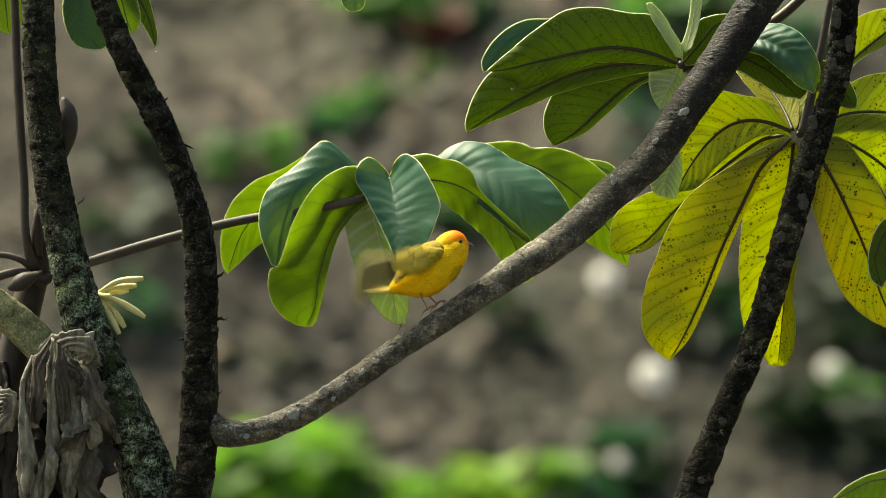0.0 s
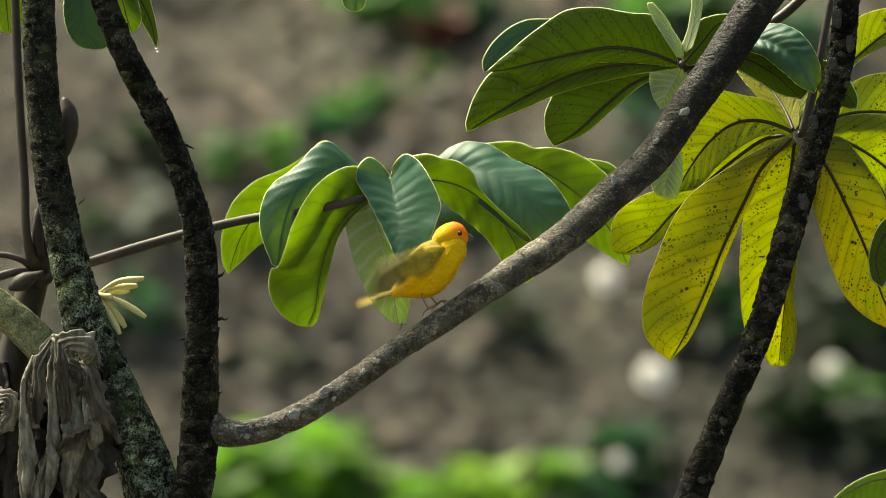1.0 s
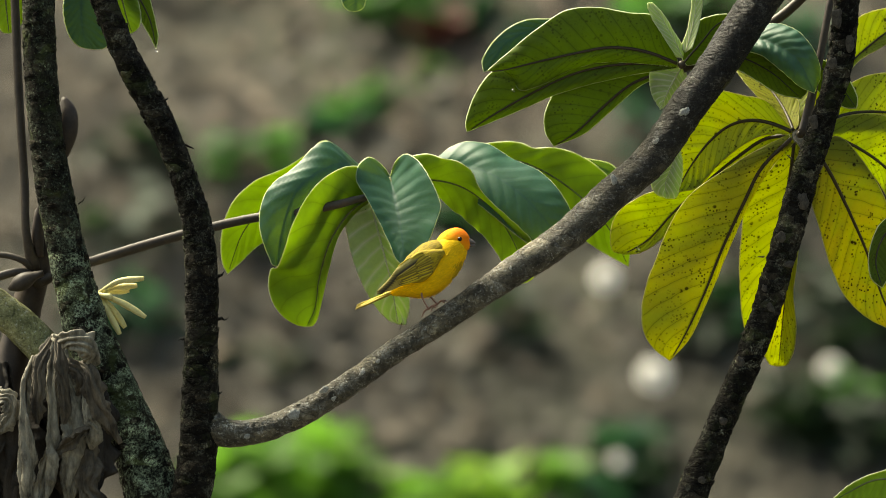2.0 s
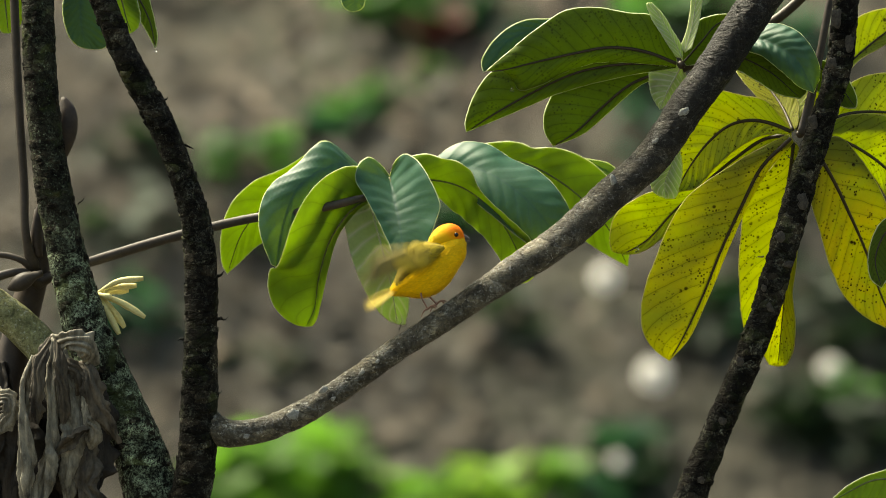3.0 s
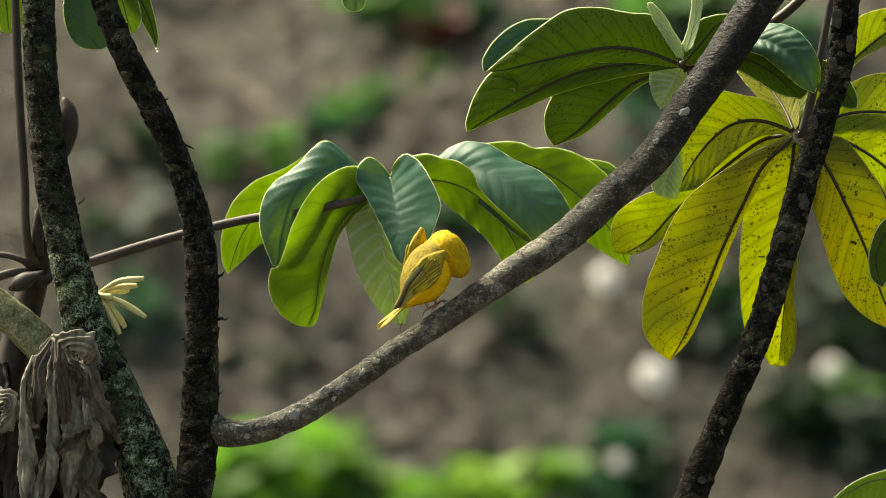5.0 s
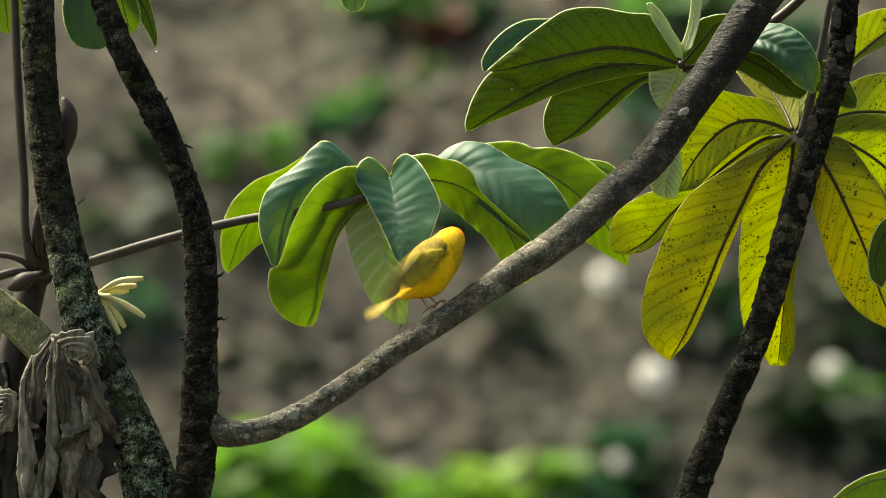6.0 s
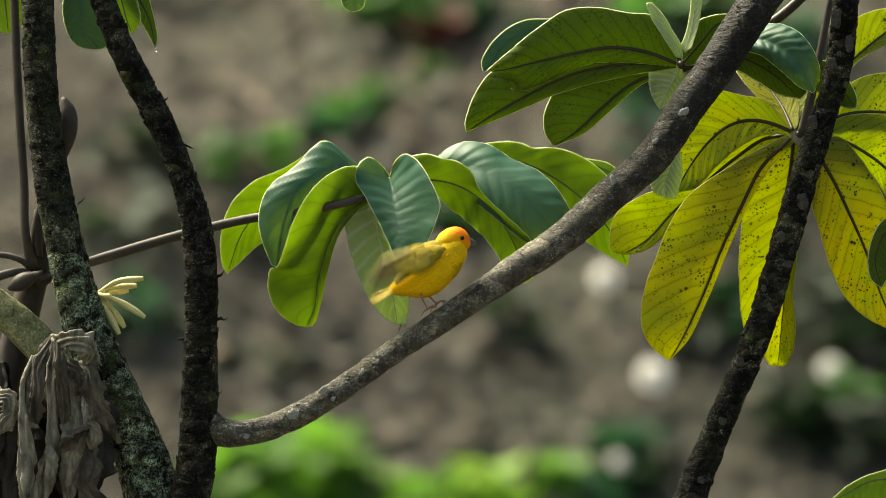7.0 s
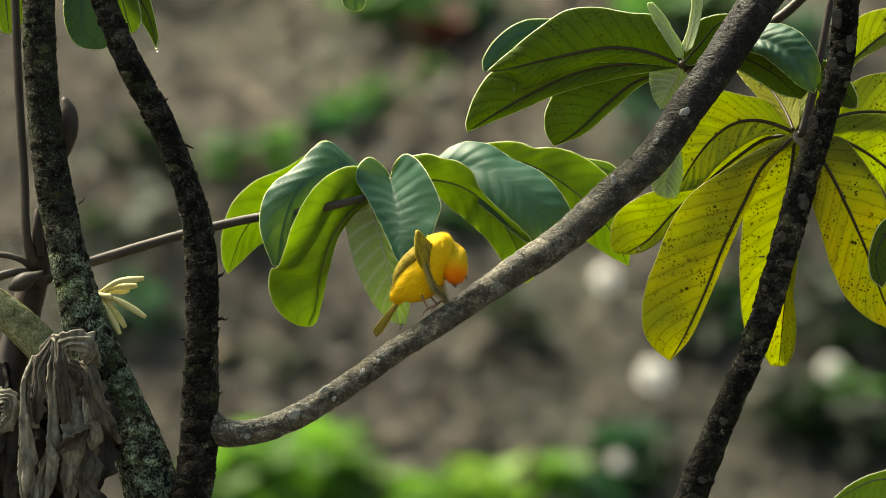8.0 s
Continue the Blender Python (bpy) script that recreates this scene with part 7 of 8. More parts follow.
    walk(TAIL, [
        (0.0, turn(-0.0097, 0.0040, 0.0243, 8.28528, 0, 15)), (0.0333, turn(-0.0097, 0.0040, 0.0243, 14.7853, 0, 15)),
        (0.0667, turn(-0.0208, 0.0040, 0.0244, -0.900473, 0, 15)), (0.1, turn(-0.0208, 0.0040, 0.0244, 5.59953, 0, 15)),
        (0.1333, turn(-0.0208, 0.0040, 0.0244, 12.0995, 0, 15)), (0.1667, turn(-0.0188, 0.0004, 0.0211, 4.80311, 3, 15)),
        (0.2, turn(-0.0188, 0.0004, 0.0211, 10.8031, 3, 15)), (0.2333, turn(-0.0188, 0.0004, 0.0211, 16.8031, 3, 15)),
        (0.3, turn(-0.0102, -0.0131, 0.0232, 51.5291, 19, 15)), (0.4, turn(-0.0084, -0.0131, 0.0194, 40.7077, 19, 15)),
        (0.5, turn(-0.0085, -0.0131, 0.0202, 42.6532, 19, 15)), (0.6, turn(-0.0067, -0.0131, 0.0172, 32.6879, 19, 15)),
        (0.7, turn(-0.0072, -0.0131, 0.0204, 40.5013, 19, 15)), (0.8, turn(-0.0131, -0.0055, 0.0253, 54.1046, 10, 15)),
        (0.9, turn(-0.0134, 0.0040, 0.0268, 33.9976, 0, 15)), (0.9667, turn(-0.0177, 0.0040, 0.0224, 10.9358, 0, 15)),
        (1.0, turn(-0.0177, 0.0040, 0.0224, 17.9358, 0, 15)), (1.0333, turn(-0.0177, 0.0040, 0.0224, 24.9358, 0, 15)),
        (1.0667, turn(-0.0197, 0.0040, 0.0249, 17.5388, 0, 15)), (1.1, turn(-0.0197, 0.0040, 0.0249, 23.5388, 0, 15)),
        (1.1333, turn(-0.0197, 0.0040, 0.0249, 29.5388, 0, 15)), (1.2, turn(-0.0093, 0.0128, 0.0360, 60.2881, -10, -10)),
        (1.3, turn(-0.0202, 0.0195, 0.0336, 65.4295, -16, -25)), (1.4, turn(-0.0190, 0.0195, 0.0276, 57.3714, -16, -25)),
        (1.5, turn(-0.0131, 0.0195, 0.0269, 46.7573, -16, -25)), (1.6, turn(-0.0191, 0.0040, 0.0283, 43.1336, 0, 15)),
        (1.7, turn(-0.0197, 0.0040, 0.0249, 23.5388, 0, 15)), (2.0, turn(-0.0197, 0.0040, 0.0249, 23.5388, 0, 15)),
        (2.4, turn(-0.0190, 0.0195, 0.0276, 57.3714, -16, -25)), (2.8, turn(-0.0213, 0.0195, 0.0297, 64.1659, -16, -25)),
        (2.9, turn(-0.0173, 0.0195, 0.0245, 50.1587, -16, -25)), (2.9667, turn(-0.0138, 0.0040, 0.0302, 21.4119, 0, 15)),
        (3.0, turn(-0.0138, 0.0040, 0.0302, 29.4119, 0, 15)), (3.0333, turn(-0.0138, 0.0040, 0.0302, 37.4119, 0, 15)),
        (3.0667, turn(-0.0138, 0.0040, 0.0301, 15.5409, 0, 15)), (3.1, turn(-0.0138, 0.0040, 0.0301, 23.0409, 0, 15)),
        (3.1333, turn(-0.0138, 0.0040, 0.0301, 30.5409, 0, 15)), (3.1667, turn(-0.0184, 0.0040, 0.0322, 16.9519, 0, 15)),
        (3.2, turn(-0.0184, 0.0040, 0.0322, 25.9519, 0, 15)), (3.2333, turn(-0.0184, 0.0040, 0.0322, 34.9519, 0, 15)),
        (3.2667, turn(-0.0218, 0.0040, 0.0230, -14.2346, 0, 15)), (3.3, turn(-0.0218, 0.0040, 0.0230, -4.23457, 0, 15)),
        (3.3333, turn(-0.0218, 0.0040, 0.0230, 5.76543, 0, 15)), (3.3667, turn(-0.0197, 0.0040, 0.0254, -4.02832, 0, 15)),
        (3.4, turn(-0.0197, 0.0040, 0.0254, 5.97168, 0, 15)), (3.4333, turn(-0.0197, 0.0040, 0.0254, 15.9717, 0, 15)),
        (3.4667, turn(-0.0197, 0.0040, 0.0254, -4.02832, 0, 15)), (3.5, turn(-0.0197, 0.0040, 0.0254, 5.97168, 0, 15)),
        (3.5333, turn(-0.0197, 0.0040, 0.0254, 15.9717, 0, 15)), (3.5667, turn(-0.0147, 0.0040, 0.0258, 7.54831, 0, 15)),
        (3.6, turn(-0.0147, 0.0040, 0.0258, 15.5483, 0, 15)), (3.6333, turn(-0.0147, 0.0040, 0.0258, 23.5483, 0, 15)),
        (3.7, turn(-0.0165, -0.0009, 0.0237, 13.4244, 4, 15)), (3.8, turn(-0.0100, -0.0099, 0.0127, 20.338, 15, 15)),
        (3.9, turn(-0.0089, -0.0131, 0.0193, 41.4056, 19, 15)), (4.0, turn(-0.0075, -0.0131, 0.0173, 34.2309, 19, 15)),
        (4.1, turn(-0.0096, -0.0131, 0.0162, 34.9121, 19, 15)), (4.2, turn(-0.0174, 0.0004, 0.0248, 23.4347, 3, 15)),
        (4.3, turn(-0.0168, 0.0040, 0.0243, 29.7806, 0, 15)), (4.4, turn(-0.0189, 0.0040, 0.0236, 31.6504, 0, 15)),
        (4.5, turn(-0.0153, -0.0066, 0.0197, 25.021, 10, 15)), (4.6, turn(-0.0084, -0.0131, 0.0186, 38.8161, 19, 15)),
        (4.7, turn(-0.0089, -0.0131, 0.0193, 41.4056, 19, 15)), (5.2, turn(-0.0084, -0.0131, 0.0186, 38.8161, 19, 15)),
        (5.8, turn(-0.0090, -0.0195, 0.0137, 15.4427, 29, 55)), (5.9, turn(-0.0094, -0.0144, 0.0176, 31.9509, 20, 19)),
        (5.9667, turn(-0.0143, -0.0133, 0.0208, 21.6942, 17, 15)), (6.0, turn(-0.0143, -0.0133, 0.0208, 29.6942, 17, 15)),
        (6.0333, turn(-0.0143, -0.0133, 0.0208, 37.6942, 17, 15)), (6.0667, turn(-0.0118, -0.0103, 0.0260, 21.5867, 13, 15)),
        (6.1, turn(-0.0118, -0.0103, 0.0260, 28.5867, 13, 15)), (6.1333, turn(-0.0118, -0.0103, 0.0260, 35.5867, 13, 15)),
        (6.1667, turn(-0.0059, -0.0129, 0.0229, 13.1327, 16, 15)), (6.2, turn(-0.0059, -0.0129, 0.0229, 19.1327, 16, 15)),
        (6.2333, turn(-0.0059, -0.0129, 0.0229, 25.1327, 16, 15)), (6.3, turn(-0.0060, -0.0159, 0.0142, 17.833, 23, 31)),
        (6.4, turn(-0.0098, -0.0195, 0.0139, 25.3793, 29, 55)), (6.5, turn(-0.0074, -0.0184, 0.0121, 29.6937, 27, 47)),
        (6.6, turn(-0.0103, -0.0195, 0.0141, 32.9464, 29, 55)), (6.7, turn(-0.0072, -0.0131, 0.0139, 30.7024, 22, 27)),
        (6.8, turn(-0.0077, -0.0131, 0.0160, 31.2362, 19, 15)), (6.9, turn(-0.0091, -0.0044, 0.0239, 33.6506, 8, 15)),
        (6.9667, turn(-0.0072, 0.0040, 0.0343, 21.5609, 0, 15)), (7.0, turn(-0.0072, 0.0040, 0.0343, 27.5609, 0, 15)),
        (7.0333, turn(-0.0072, 0.0040, 0.0343, 33.5609, 0, 15)), (7.0667, turn(-0.0106, 0.0040, 0.0291, 6.11782, 0, 15)),
        (7.1, turn(-0.0106, 0.0040, 0.0291, 13.1178, 0, 15)), (7.1333, turn(-0.0106, 0.0040, 0.0291, 20.1178, 0, 15)),
        (7.1667, turn(-0.0147, 0.0040, 0.0323, 17.346, 0, 15)), (7.2, turn(-0.0147, 0.0040, 0.0323, 25.346, 0, 15)),
        (7.2333, turn(-0.0147, 0.0040, 0.0323, 33.346, 0, 15)), (7.2667, turn(-0.0147, 0.0040, 0.0319, 22.2823, 0, 15)),
        (7.3, turn(-0.0147, 0.0040, 0.0319, 31.2823, 0, 15)), (7.3333, turn(-0.0147, 0.0040, 0.0319, 40.2823, 0, 15)),
        (7.3667, turn(-0.0151, 0.0040, 0.0274, 16.2298, 0, 15)), (7.4, turn(-0.0151, 0.0040, 0.0274, 26.2298, 0, 15)),
        (7.4333, turn(-0.0151, 0.0040, 0.0274, 36.2298, 0, 15)), (7.4667, turn(-0.0229, 0.0040, 0.0230, 14.5756, 0, 15)),
        (7.5, turn(-0.0229, 0.0040, 0.0230, 24.5756, 0, 15)), (7.5333, turn(-0.0229, 0.0040, 0.0230, 34.5756, 0, 15)),
        (7.5667, turn(-0.0220, 0.0040, 0.0257, 18.2922, 0, 15)), (7.6, turn(-0.0220, 0.0040, 0.0257, 26.2922, 0, 15)),
        (7.6333, turn(-0.0220, 0.0040, 0.0257, 34.2922, 0, 15)), (7.7, turn(-0.0281, 0.0040, 0.0259, 35.739, 0, 15)),
        (7.8, turn(-0.0238, 0.0117, 0.0198, 35.6211, -7, -13)), (7.9, turn(-0.0176, 0.0152, 0.0155, 44.2433, -13, -37)),
        (8.0, turn(-0.0218, 0.0195, 0.0218, 55.2046, -16, -25)),
    ])
    walk(WINGS[0], [
        (0.0, turn(0.0097, -0.0180, 0.0575, 17, 10, -22)), (0.0333, turn(0.0097, -0.0180, 0.0575, 29, 10, -25.9)),
        (0.0667, turn(0.0097, -0.0180, 0.0564, 11, 6, -11.1)), (0.1, turn(0.0097, -0.0180, 0.0564, 24, 6, -15)),
        (0.1333, turn(0.0097, -0.0180, 0.0564, 37, 6, -18.9)), (0.1667, turn(0.0103, -0.0180, 0.0564, 12, 8, -6.4)),
        (0.2, turn(0.0103, -0.0180, 0.0564, 24, 8, -10)), (0.2333, turn(0.0103, -0.0180, 0.0564, 36, 8, -13.6)),
        (0.3, turn(0.0125, -0.0200, 0.0547, 43, 22, -6)), (0.4, turn(0.0125, -0.0200, 0.0547, 43, 22, -6)),
        (0.5, turn(0.0125, -0.0200, 0.0547, 43, 22, -6)), (0.6, turn(0.0125, -0.0200, 0.0547, 43, 22, -6)),
        (0.7, turn(0.0125, -0.0200, 0.0547, 43, 22, -6)), (0.8, turn(0.0103, -0.0180, 0.0536, 48, 20, -6)),
        (0.9, turn(0.0091, -0.0180, 0.0587, 36, 6, -4)), (0.9667, turn(0.0103, -0.0180, 0.0598, 13, 8, -5.8)),
        (1.0, turn(0.0103, -0.0180, 0.0598, 27, 8, -10)), (1.0333, turn(0.0103, -0.0180, 0.0598, 41, 8, -14.2)),
        (1.0667, turn(0.0103, -0.0180, 0.0575, 16, 8, -6.4)), (1.1, turn(0.0103, -0.0180, 0.0575, 28, 8, -10)),
        (1.1333, turn(0.0103, -0.0180, 0.0575, 40, 8, -13.6)), (1.2, turn(0.0035, -0.0240, 0.0638, 58, 26, 4)),
        (1.3, turn(-0.0051, -0.0250, 0.0729, 46, 60, 0)), (1.4, turn(-0.0105, -0.0280, 0.0745, 106, 32, 0)),
        (1.5, turn(-0.0090, -0.0240, 0.0751, 52, 48, 4)), (1.6, turn(0.0103, -0.0170, 0.0558, 29, 4, 0)),
        (1.7, turn(0.0103, -0.0170, 0.0558, 29, 4, 0)), (2.0, turn(0.0103, -0.0170, 0.0558, 29, 4, 0)),
        (2.4, turn(-0.0034, -0.0240, 0.0683, 48, 55, 4)), (2.8, turn(-0.0095, -0.0260, 0.0735, 112, 44, 0)),
        (2.9, turn(-0.0079, -0.0240, 0.0717, 46, 50, 4)), (2.9667, turn(0.0103, -0.0180, 0.0610, 1, 12, -19.2)),
        (3.0, turn(0.0103, -0.0180, 0.0610, 17, 12, -24)), (3.0333, turn(0.0103, -0.0180, 0.0610, 33, 12, -28.8)),
        (3.0667, turn(0.0097, -0.0180, 0.0587, 7, 8, -11.5)), (3.1, turn(0.0097, -0.0180, 0.0587, 22, 8, -16)),
        (3.1333, turn(0.0097, -0.0180, 0.0587, 37, 8, -20.5)), (3.1667, turn(0.0097, -0.0190, 0.0530, 4, 6, 23.4)),
        (3.2, turn(0.0097, -0.0190, 0.0530, 22, 6, 18)), (3.2333, turn(0.0097, -0.0190, 0.0530, 40, 6, 12.6)),
        (3.2667, turn(0.0110, -0.0210, 0.0504, 9, 4, 16)), (3.3, turn(0.0110, -0.0210, 0.0504, 22, 4, 10)),
        (3.3333, turn(0.0110, -0.0210, 0.0504, 35, 4, 4)), (3.3667, turn(0.0144, -0.0230, 0.0453, 3, 4, 28)),
        (3.4, turn(0.0144, -0.0230, 0.0453, 16, 4, 22)), (3.4333, turn(0.0144, -0.0230, 0.0453, 29, 4, 16)),
        (3.4667, turn(0.0133, -0.0220, 0.0442, 5, 4, 24)), (3.5, turn(0.0133, -0.0220, 0.0442, 18, 4, 18)),
        (3.5333, turn(0.0133, -0.0220, 0.0442, 31, 4, 12)), (3.5667, turn(0.0133, -0.0220, 0.0470, 13.6, 4, 16.8)),
        (3.6, turn(0.0133, -0.0220, 0.0470, 24, 4, 12)), (3.6333, turn(0.0133, -0.0220, 0.0470, 34.4, 4, 7.2)),
        (3.7, turn(0.0114, -0.0180, 0.0541, 26, 8, 0)), (3.8, turn(0.0125, -0.0200, 0.0547, 43, 22, -6)),
        (3.9, turn(0.0125, -0.0200, 0.0547, 43, 22, -6)), (4.0, turn(0.0125, -0.0200, 0.0547, 43, 22, -6)),
        (4.1, turn(0.0125, -0.0200, 0.0547, 43, 22, -6)), (4.2, turn(0.0103, -0.0170, 0.0558, 29, 4, 0)),
        (4.3, turn(0.0103, -0.0180, 0.0564, 34, 4, 0)), (4.4, turn(0.0114, -0.0180, 0.0553, 34, 4, 0)),
        (4.5, turn(0.0114, -0.0180, 0.0553, 38, 18, 0)), (4.6, turn(0.0125, -0.0200, 0.0547, 43, 22, -6)),
        (4.7, turn(0.0125, -0.0200, 0.0547, 43, 22, -6)), (5.2, turn(0.0125, -0.0200, 0.0547, 43, 22, -6)),
        (5.8, turn(0.0195, -0.0240, 0.0575, 32, 30, -14)), (5.9, turn(0.0195, -0.0240, 0.0575, 32, 30, -14)),
        (5.9667, turn(0.0103, -0.0200, 0.0564, 16, 22, -1.2)), (6.0, turn(0.0103, -0.0200, 0.0564, 32, 22, -6)),
        (6.0333, turn(0.0103, -0.0200, 0.0564, 48, 22, -10.8)), (6.0667, turn(0.0091, -0.0200, 0.0564, 2, -4, -7.8)),
        (6.1, turn(0.0091, -0.0200, 0.0564, 16, -4, -12)), (6.1333, turn(0.0091, -0.0200, 0.0564, 30, -4, -16.2)),
        (6.1667, turn(0.0103, -0.0180, 0.0564, 10, 24, -10.4)), (6.2, turn(0.0103, -0.0180, 0.0564, 22, 24, -14)),
        (6.2333, turn(0.0103, -0.0180, 0.0564, 34, 24, -17.6)), (6.3, turn(0.0195, -0.0240, 0.0575, 32, 30, -14)),
        (6.4, turn(0.0195, -0.0240, 0.0575, 32, 30, -14)), (6.5, turn(0.0195, -0.0240, 0.0575, 32, 30, -14)),
        (6.6, turn(0.0195, -0.0240, 0.0575, 32, 30, -14)), (6.7, turn(0.0125, -0.0200, 0.0547, 43, 22, -6)),
        (6.8, turn(0.0125, -0.0200, 0.0547, 43, 22, -6)), (6.9, turn(0.0103, -0.0180, 0.0536, 44, 14, -4)),
        (6.9667, turn(0.0114, -0.0180, 0.0598, 8, 10, -20.4)), (7.0, turn(0.0114, -0.0180, 0.0598, 20, 10, -24)),
        (7.0333, turn(0.0114, -0.0180, 0.0598, 32, 10, -27.6)), (7.0667, turn(0.0114, -0.0180, 0.0575, -6, 10, -15.8)),
        (7.1, turn(0.0114, -0.0180, 0.0575, 8, 10, -20)), (7.1333, turn(0.0114, -0.0180, 0.0575, 22, 10, -24.2)),
        (7.1667, turn(0.0114, -0.0180, 0.0541, 2, 8, -1.2)), (7.2, turn(0.0114, -0.0180, 0.0541, 18, 8, -6)),
        (7.2333, turn(0.0114, -0.0180, 0.0541, 34, 8, -10.8)), (7.2667, turn(0.0133, -0.0220, 0.0482, 14.3, 4, 17.4)),
        (7.3, turn(0.0133, -0.0220, 0.0482, 26, 4, 12)), (7.3333, turn(0.0133, -0.0220, 0.0482, 37.7, 4, 6.6)),
        (7.3667, turn(0.0133, -0.0220, 0.0453, 15, 4, 22)), (7.4, turn(0.0133, -0.0220, 0.0453, 28, 4, 16)),
        (7.4333, turn(0.0133, -0.0220, 0.0453, 41, 4, 10)), (7.4667, turn(0.0144, -0.0220, 0.0453, 11, 4, 26)),
        (7.5, turn(0.0144, -0.0220, 0.0453, 24, 4, 20)), (7.5333, turn(0.0144, -0.0220, 0.0453, 37, 4, 14)),
        (7.5667, turn(0.0133, -0.0210, 0.0482, 13.6, 4, 10.8)), (7.6, turn(0.0133, -0.0210, 0.0482, 24, 4, 6)),
        (7.6333, turn(0.0133, -0.0210, 0.0482, 34.4, 4, 1.2)), (7.7, turn(0.0080, -0.0170, 0.0496, 20, 4, 0)),
        (7.8, turn(0.0080, -0.0180, 0.0564, 44, -4, 0)), (7.9, turn(-0.0053, -0.0250, 0.0726, 88, 48, 2)),
        (8.0, turn(-0.0102, -0.0260, 0.0740, 114, 46, 0)),
    ])
    walk(WINGS[1], [
        (0.0, turn(0.0074, 0.0250, 0.0575, 23, -8, 10)), (0.0333, turn(0.0074, 0.0250, 0.0575, 36, -8, 6.1)),
        (0.0667, turn(0.0074, 0.0250, 0.0575, 13, -8, 13.9)), (0.1, turn(0.0074, 0.0250, 0.0575, 26, -8, 10)),
        (0.1333, turn(0.0074, 0.0250, 0.0575, 39, -8, 6.1)), (0.1667, turn(0.0091, 0.0190, 0.0552, 14, 4, 3.6)),
        (0.2, turn(0.0091, 0.0190, 0.0552, 26, 4, 0)), (0.2333, turn(0.0091, 0.0190, 0.0552, 38, 4, -3.6)),
        (0.3, turn(0.0057, 0.0250, 0.0638, 60, 26, 10)), (0.4, turn(-0.0012, 0.0230, 0.0672, 70, 22, 20)),
        (0.5, turn(-0.0058, 0.0230, 0.0695, 74, 20, 20)), (0.6, turn(-0.0103, 0.0230, 0.0707, 78, 20, 20)),
        (0.7, turn(-0.0092, 0.0230, 0.0752, 78, 20, 20)), (0.8, turn(-0.0109, 0.0260, 0.0638, 60, 40, 30)),
        (0.9, turn(0.0080, 0.0190, 0.0575, 38, 4, 0)), (0.9667, turn(0.0079, 0.0250, 0.0610, 22, -8, 14.2)),
        (1.0, turn(0.0079, 0.0250, 0.0610, 36, -8, 10)), (1.0333, turn(0.0079, 0.0250, 0.0610, 50, -8, 5.8)),
        (1.0667, turn(0.0079, 0.0250, 0.0587, 24, -8, 13.6)), (1.1, turn(0.0079, 0.0250, 0.0587, 36, -8, 10)),
        (1.1333, turn(0.0079, 0.0250, 0.0587, 48, -8, 6.4)), (1.2, turn(-0.0035, 0.0200, 0.0490, 20, -58, 0)),
        (1.3, turn(-0.0035, 0.0200, 0.0490, 20, -58, 0)), (1.4, turn(-0.0035, 0.0200, 0.0490, 20, -58, 0)),
        (1.5, turn(-0.0035, 0.0200, 0.0490, 20, -58, 0)), (1.6, turn(0.0085, 0.0190, 0.0547, 31, 3, 0)),
        (1.7, turn(0.0085, 0.0190, 0.0547, 31, 3, 0)), (2.0, turn(0.0085, 0.0190, 0.0547, 31, 3, 0)),
        (2.4, turn(-0.0035, 0.0200, 0.0490, 20, -58, 0)), (2.8, turn(-0.0035, 0.0200, 0.0490, 20, -58, 0)),
        (2.9, turn(-0.0035, 0.0200, 0.0490, 20, -58, 0)), (2.9667, turn(0.0079, 0.0250, 0.0621, 3, -8, 14.8)),
        (3.0, turn(0.0079, 0.0250, 0.0621, 19, -8, 10)), (3.0333, turn(0.0079, 0.0250, 0.0621, 35, -8, 5.2)),
        (3.0667, turn(0.0074, 0.0250, 0.0598, 9, -8, 14.5)), (3.1, turn(0.0074, 0.0250, 0.0598, 24, -8, 10)),
        (3.1333, turn(0.0074, 0.0250, 0.0598, 39, -8, 5.5)), (3.1667, turn(0.0074, 0.0250, 0.0541, 6, -8, 15.4)),
        (3.2, turn(0.0074, 0.0250, 0.0541, 24, -8, 10)), (3.2333, turn(0.0074, 0.0250, 0.0541, 42, -8, 4.6)),
        (3.2667, turn(0.0057, 0.0250, 0.0535, 6, -8, 16)), (3.3, turn(0.0057, 0.0250, 0.0535, 26, -8, 10)),
        (3.3333, turn(0.0057, 0.0250, 0.0535, 46, -8, 4)), (3.3667, turn(0.0091, 0.0250, 0.0484, 0, -8, 16)),
        (3.4, turn(0.0091, 0.0250, 0.0484, 20, -8, 10)), (3.4333, turn(0.0091, 0.0250, 0.0484, 40, -8, 4)),
        (3.4667, turn(0.0079, 0.0250, 0.0472, 2, -8, 16)), (3.5, turn(0.0079, 0.0250, 0.0472, 22, -8, 10)),
        (3.5333, turn(0.0079, 0.0250, 0.0472, 42, -8, 4)), (3.5667, turn(0.0079, 0.0250, 0.0501, 12, -8, 14.8)),
        (3.6, turn(0.0079, 0.0250, 0.0501, 28, -8, 10)), (3.6333, turn(0.0079, 0.0250, 0.0501, 44, -8, 5.2)),
        (3.7, turn(0.0102, 0.0190, 0.0530, 28, 4, 0)), (3.8, turn(-0.0012, 0.0230, 0.0650, 64, 22, 14)),
        (3.9, turn(-0.0046, 0.0230, 0.0707, 76, 20, 20)), (4.0, turn(-0.0058, 0.0230, 0.0752, 78, 20, 20)),
        (4.1, turn(-0.0023, 0.0230, 0.0764, 78, 20, 20)), (4.2, turn(0.0057, 0.0260, 0.0615, 46, 10, 20)),
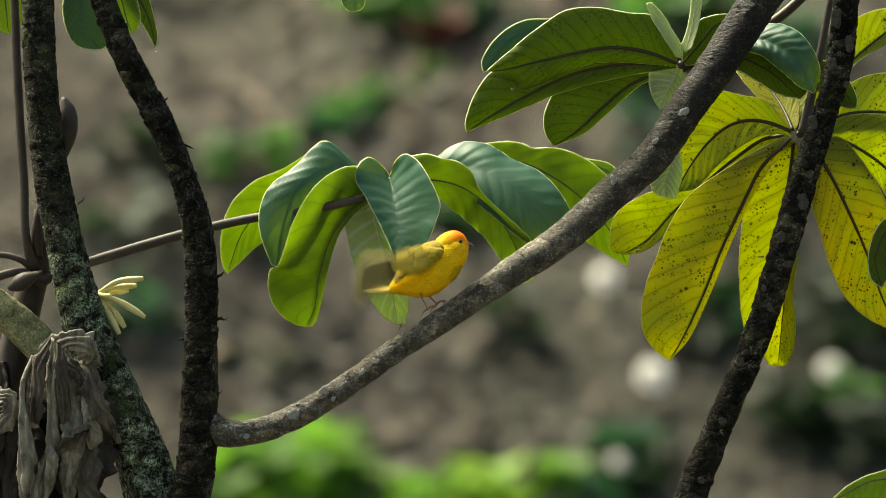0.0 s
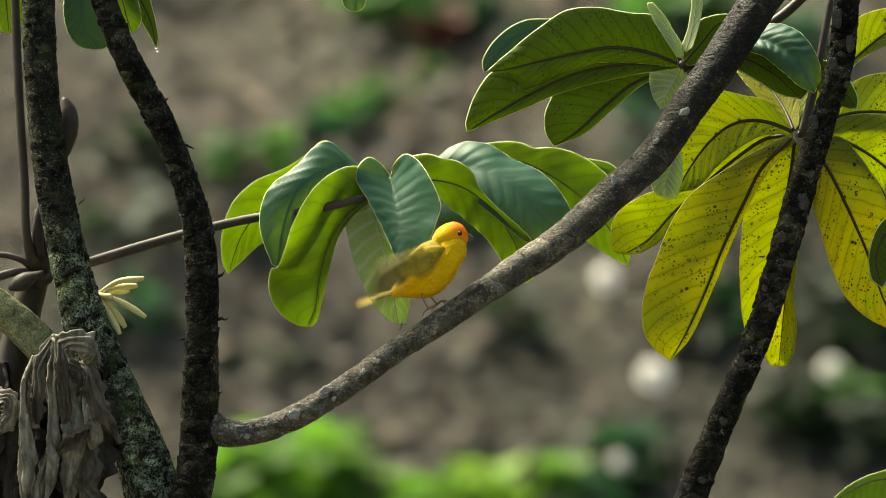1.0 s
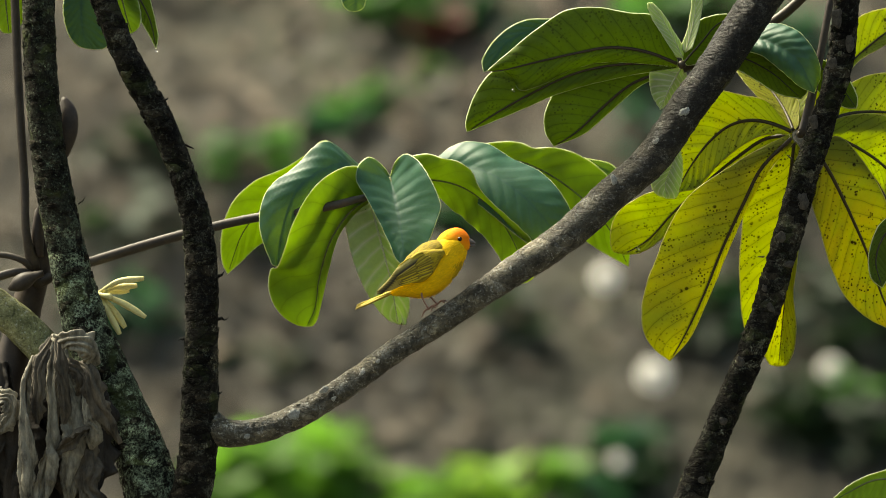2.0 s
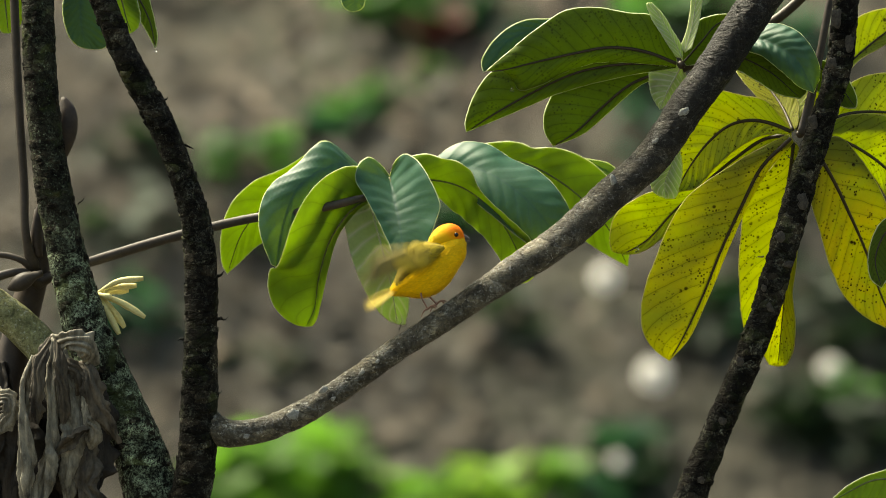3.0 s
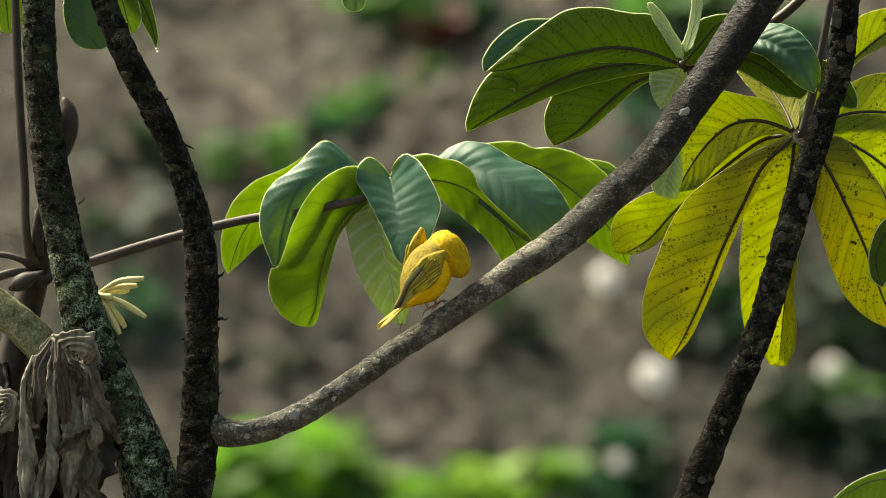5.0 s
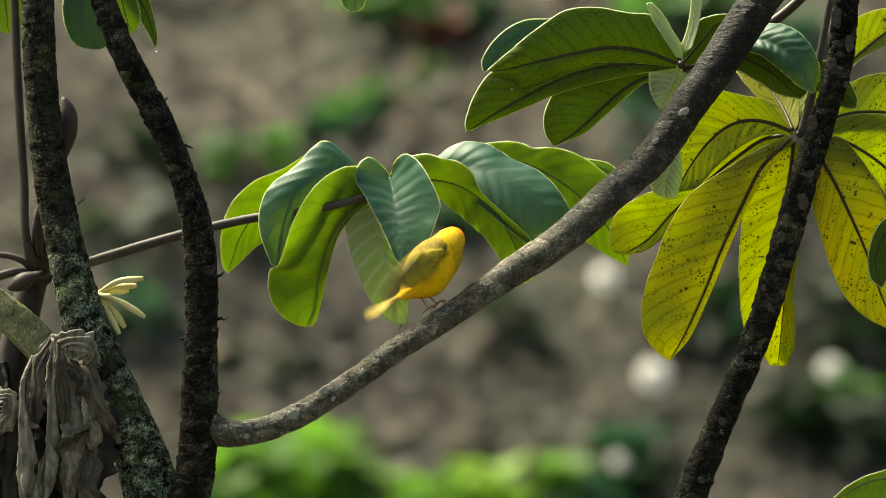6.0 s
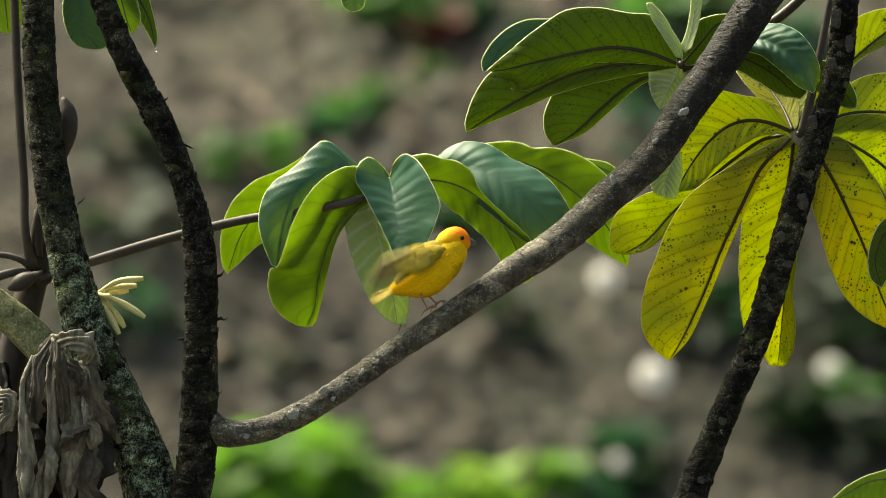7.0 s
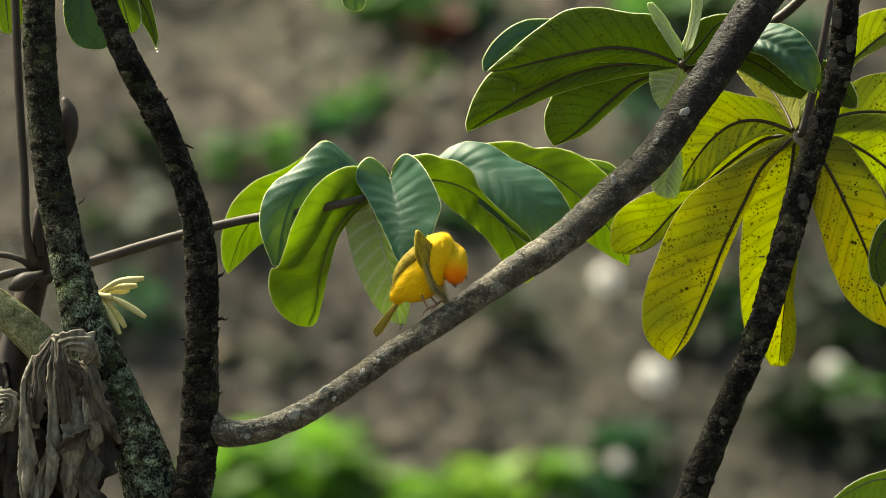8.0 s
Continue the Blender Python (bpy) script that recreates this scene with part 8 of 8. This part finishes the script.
        (4.3, turn(0.0091, 0.0190, 0.0552, 36, 4, 0)), (4.4, turn(0.0102, 0.0190, 0.0541, 36, 4, 0)),
        (4.5, turn(0.0045, 0.0250, 0.0581, 42, 14, 0)), (4.6, turn(-0.0035, 0.0230, 0.0752, 76, 20, 20)),
        (4.7, turn(-0.0069, 0.0230, 0.0775, 78, 20, 20)), (5.2, turn(-0.0081, 0.0230, 0.0764, 78, 24, 16)),
        (5.8, turn(0.0011, 0.0160, 0.0795, 56, 46, 0)), (5.9, turn(0.0020, 0.0160, 0.0717, 50, 46, 0)),
        (5.9667, turn(-0.0001, 0.0240, 0.0604, 34, 20, 14.8)), (6.0, turn(-0.0001, 0.0240, 0.0604, 50, 20, 10)),
        (6.0333, turn(-0.0001, 0.0240, 0.0604, 66, 20, 5.2)), (6.0667, turn(0.0034, 0.0240, 0.0581, 26, 10, 14.2)),
        (6.1, turn(0.0034, 0.0240, 0.0581, 40, 10, 10)), (6.1333, turn(0.0034, 0.0240, 0.0581, 54, 10, 5.8)),
        (6.1667, turn(-0.0001, 0.0240, 0.0592, 36, 18, 13.6)), (6.2, turn(-0.0001, 0.0240, 0.0592, 48, 18, 10)),
        (6.2333, turn(-0.0001, 0.0240, 0.0592, 60, 18, 6.4)), (6.3, turn(0.0060, 0.0160, 0.0774, 50, 46, 0)),
        (6.4, turn(0.0011, 0.0160, 0.0784, 56, 46, 0)), (6.5, turn(0.0005, 0.0160, 0.0784, 56, 46, 0)),
        (6.6, turn(-0.0010, 0.0160, 0.0795, 57, 46, 0)), (6.7, turn(-0.0092, 0.0220, 0.0718, 78, 24, 16)),
        (6.8, turn(-0.0081, 0.0230, 0.0718, 78, 20, 20)), (6.9, turn(-0.0035, 0.0260, 0.0638, 58, 30, 20)),
        (6.9667, turn(0.0091, 0.0250, 0.0610, 10, -8, 13.6)), (7.0, turn(0.0091, 0.0250, 0.0610, 22, -8, 10)),
        (7.0333, turn(0.0091, 0.0250, 0.0610, 34, -8, 6.4)), (7.0667, turn(0.0091, 0.0250, 0.0587, -4, -8, 14.2)),
        (7.1, turn(0.0091, 0.0250, 0.0587, 10, -8, 10)), (7.1333, turn(0.0091, 0.0250, 0.0587, 24, -8, 5.8)),
        (7.1667, turn(0.0091, 0.0250, 0.0552, 4, -8, 14.8)), (7.2, turn(0.0091, 0.0250, 0.0552, 20, -8, 10)),
        (7.2333, turn(0.0091, 0.0250, 0.0552, 36, -8, 5.2)), (7.2667, turn(0.0079, 0.0250, 0.0512, 12, -8, 15.4)),
        (7.3, turn(0.0079, 0.0250, 0.0512, 30, -8, 10)), (7.3333, turn(0.0079, 0.0250, 0.0512, 48, -8, 4.6)),
        (7.3667, turn(0.0079, 0.0250, 0.0484, 12, -8, 16)), (7.4, turn(0.0079, 0.0250, 0.0484, 32, -8, 10)),
        (7.4333, turn(0.0079, 0.0250, 0.0484, 52, -8, 4)), (7.4667, turn(0.0091, 0.0250, 0.0484, 8, -8, 16)),
        (7.5, turn(0.0091, 0.0250, 0.0484, 28, -8, 10)), (7.5333, turn(0.0091, 0.0250, 0.0484, 48, -8, 4)),
        (7.5667, turn(0.0079, 0.0250, 0.0512, 12, -8, 14.8)), (7.6, turn(0.0079, 0.0250, 0.0512, 28, -8, 10)),
        (7.6333, turn(0.0079, 0.0250, 0.0512, 44, -8, 5.2)), (7.7, turn(0.0068, 0.0190, 0.0484, 22, 4, 0)),
        (7.8, turn(0.0068, 0.0190, 0.0552, 46, 4, 0)), (7.9, turn(-0.0035, 0.0200, 0.0490, 20, -58, 0)),
        (8.0, turn(-0.0035, 0.0200, 0.0490, 20, -58, 0)),
    ])
    # the flight feathers fan out and close
    fan = ((0.0, 24), (0.1, 18), (0.2, 8), (0.3, 2), (1.0, 14), (1.1, 9), (1.2, 6), (1.3, 14), (1.4, 20), (1.5, 10), (1.6, 0), (2.4, 8), (2.8, 20), (2.9, 12), (3.0, 14), (3.1, 10), (3.2, 12), (3.5, 12), (3.6, 8), (3.7, 1), (5.9, 3), (6.0, 5), (6.1, 14), (6.2, 10), (6.3, 2), (6.9, 3), (7.0, 10), (7.1, 12), (7.2, 12), (7.3, 12), (7.5, 12), (7.6, 8), (7.7, 0), (7.8, 2), (7.9, 8), (8.0, 8))
    for quills, much in zip(QUILLS, (1.0, 0.3)):
        for quill, rest, k in quills:
            walk(quill, [(t, pose(rest[0] - 0.0012 * a * much, rest[1], rest[2], 0, rest[3] + (1.7 * k - 1.0) * a * much, 0)) for t, a in fan])

    # so do those of the tail
    spread = ((0.0, 1.6), (0.2, 1.4), (0.3, 1.0), (0.9, 1.0), (1.0, 1.5), (1.1, 1.4), (1.3, 1.0), (2.9, 1.0), (3.0, 2.8), (3.1, 2.2), (3.3, 1.9), (3.6, 1.6), (3.8, 1.0), (5.9, 1.0), (6.1, 1.6), (6.3, 1.0),
              (6.9, 1.0), (7.0, 1.8), (7.5, 1.8), (7.7, 1.0), (8.0, 1.0))
    for quill, k in TAIL_QUILLS:
        walk(quill, [(t, pose(-0.008, 0.0008 * k, 0.0007 * abs(k) - 0.001, 90 + 3 * k, 0, 3.2 * k * a)) for t, a in spread])


motions()
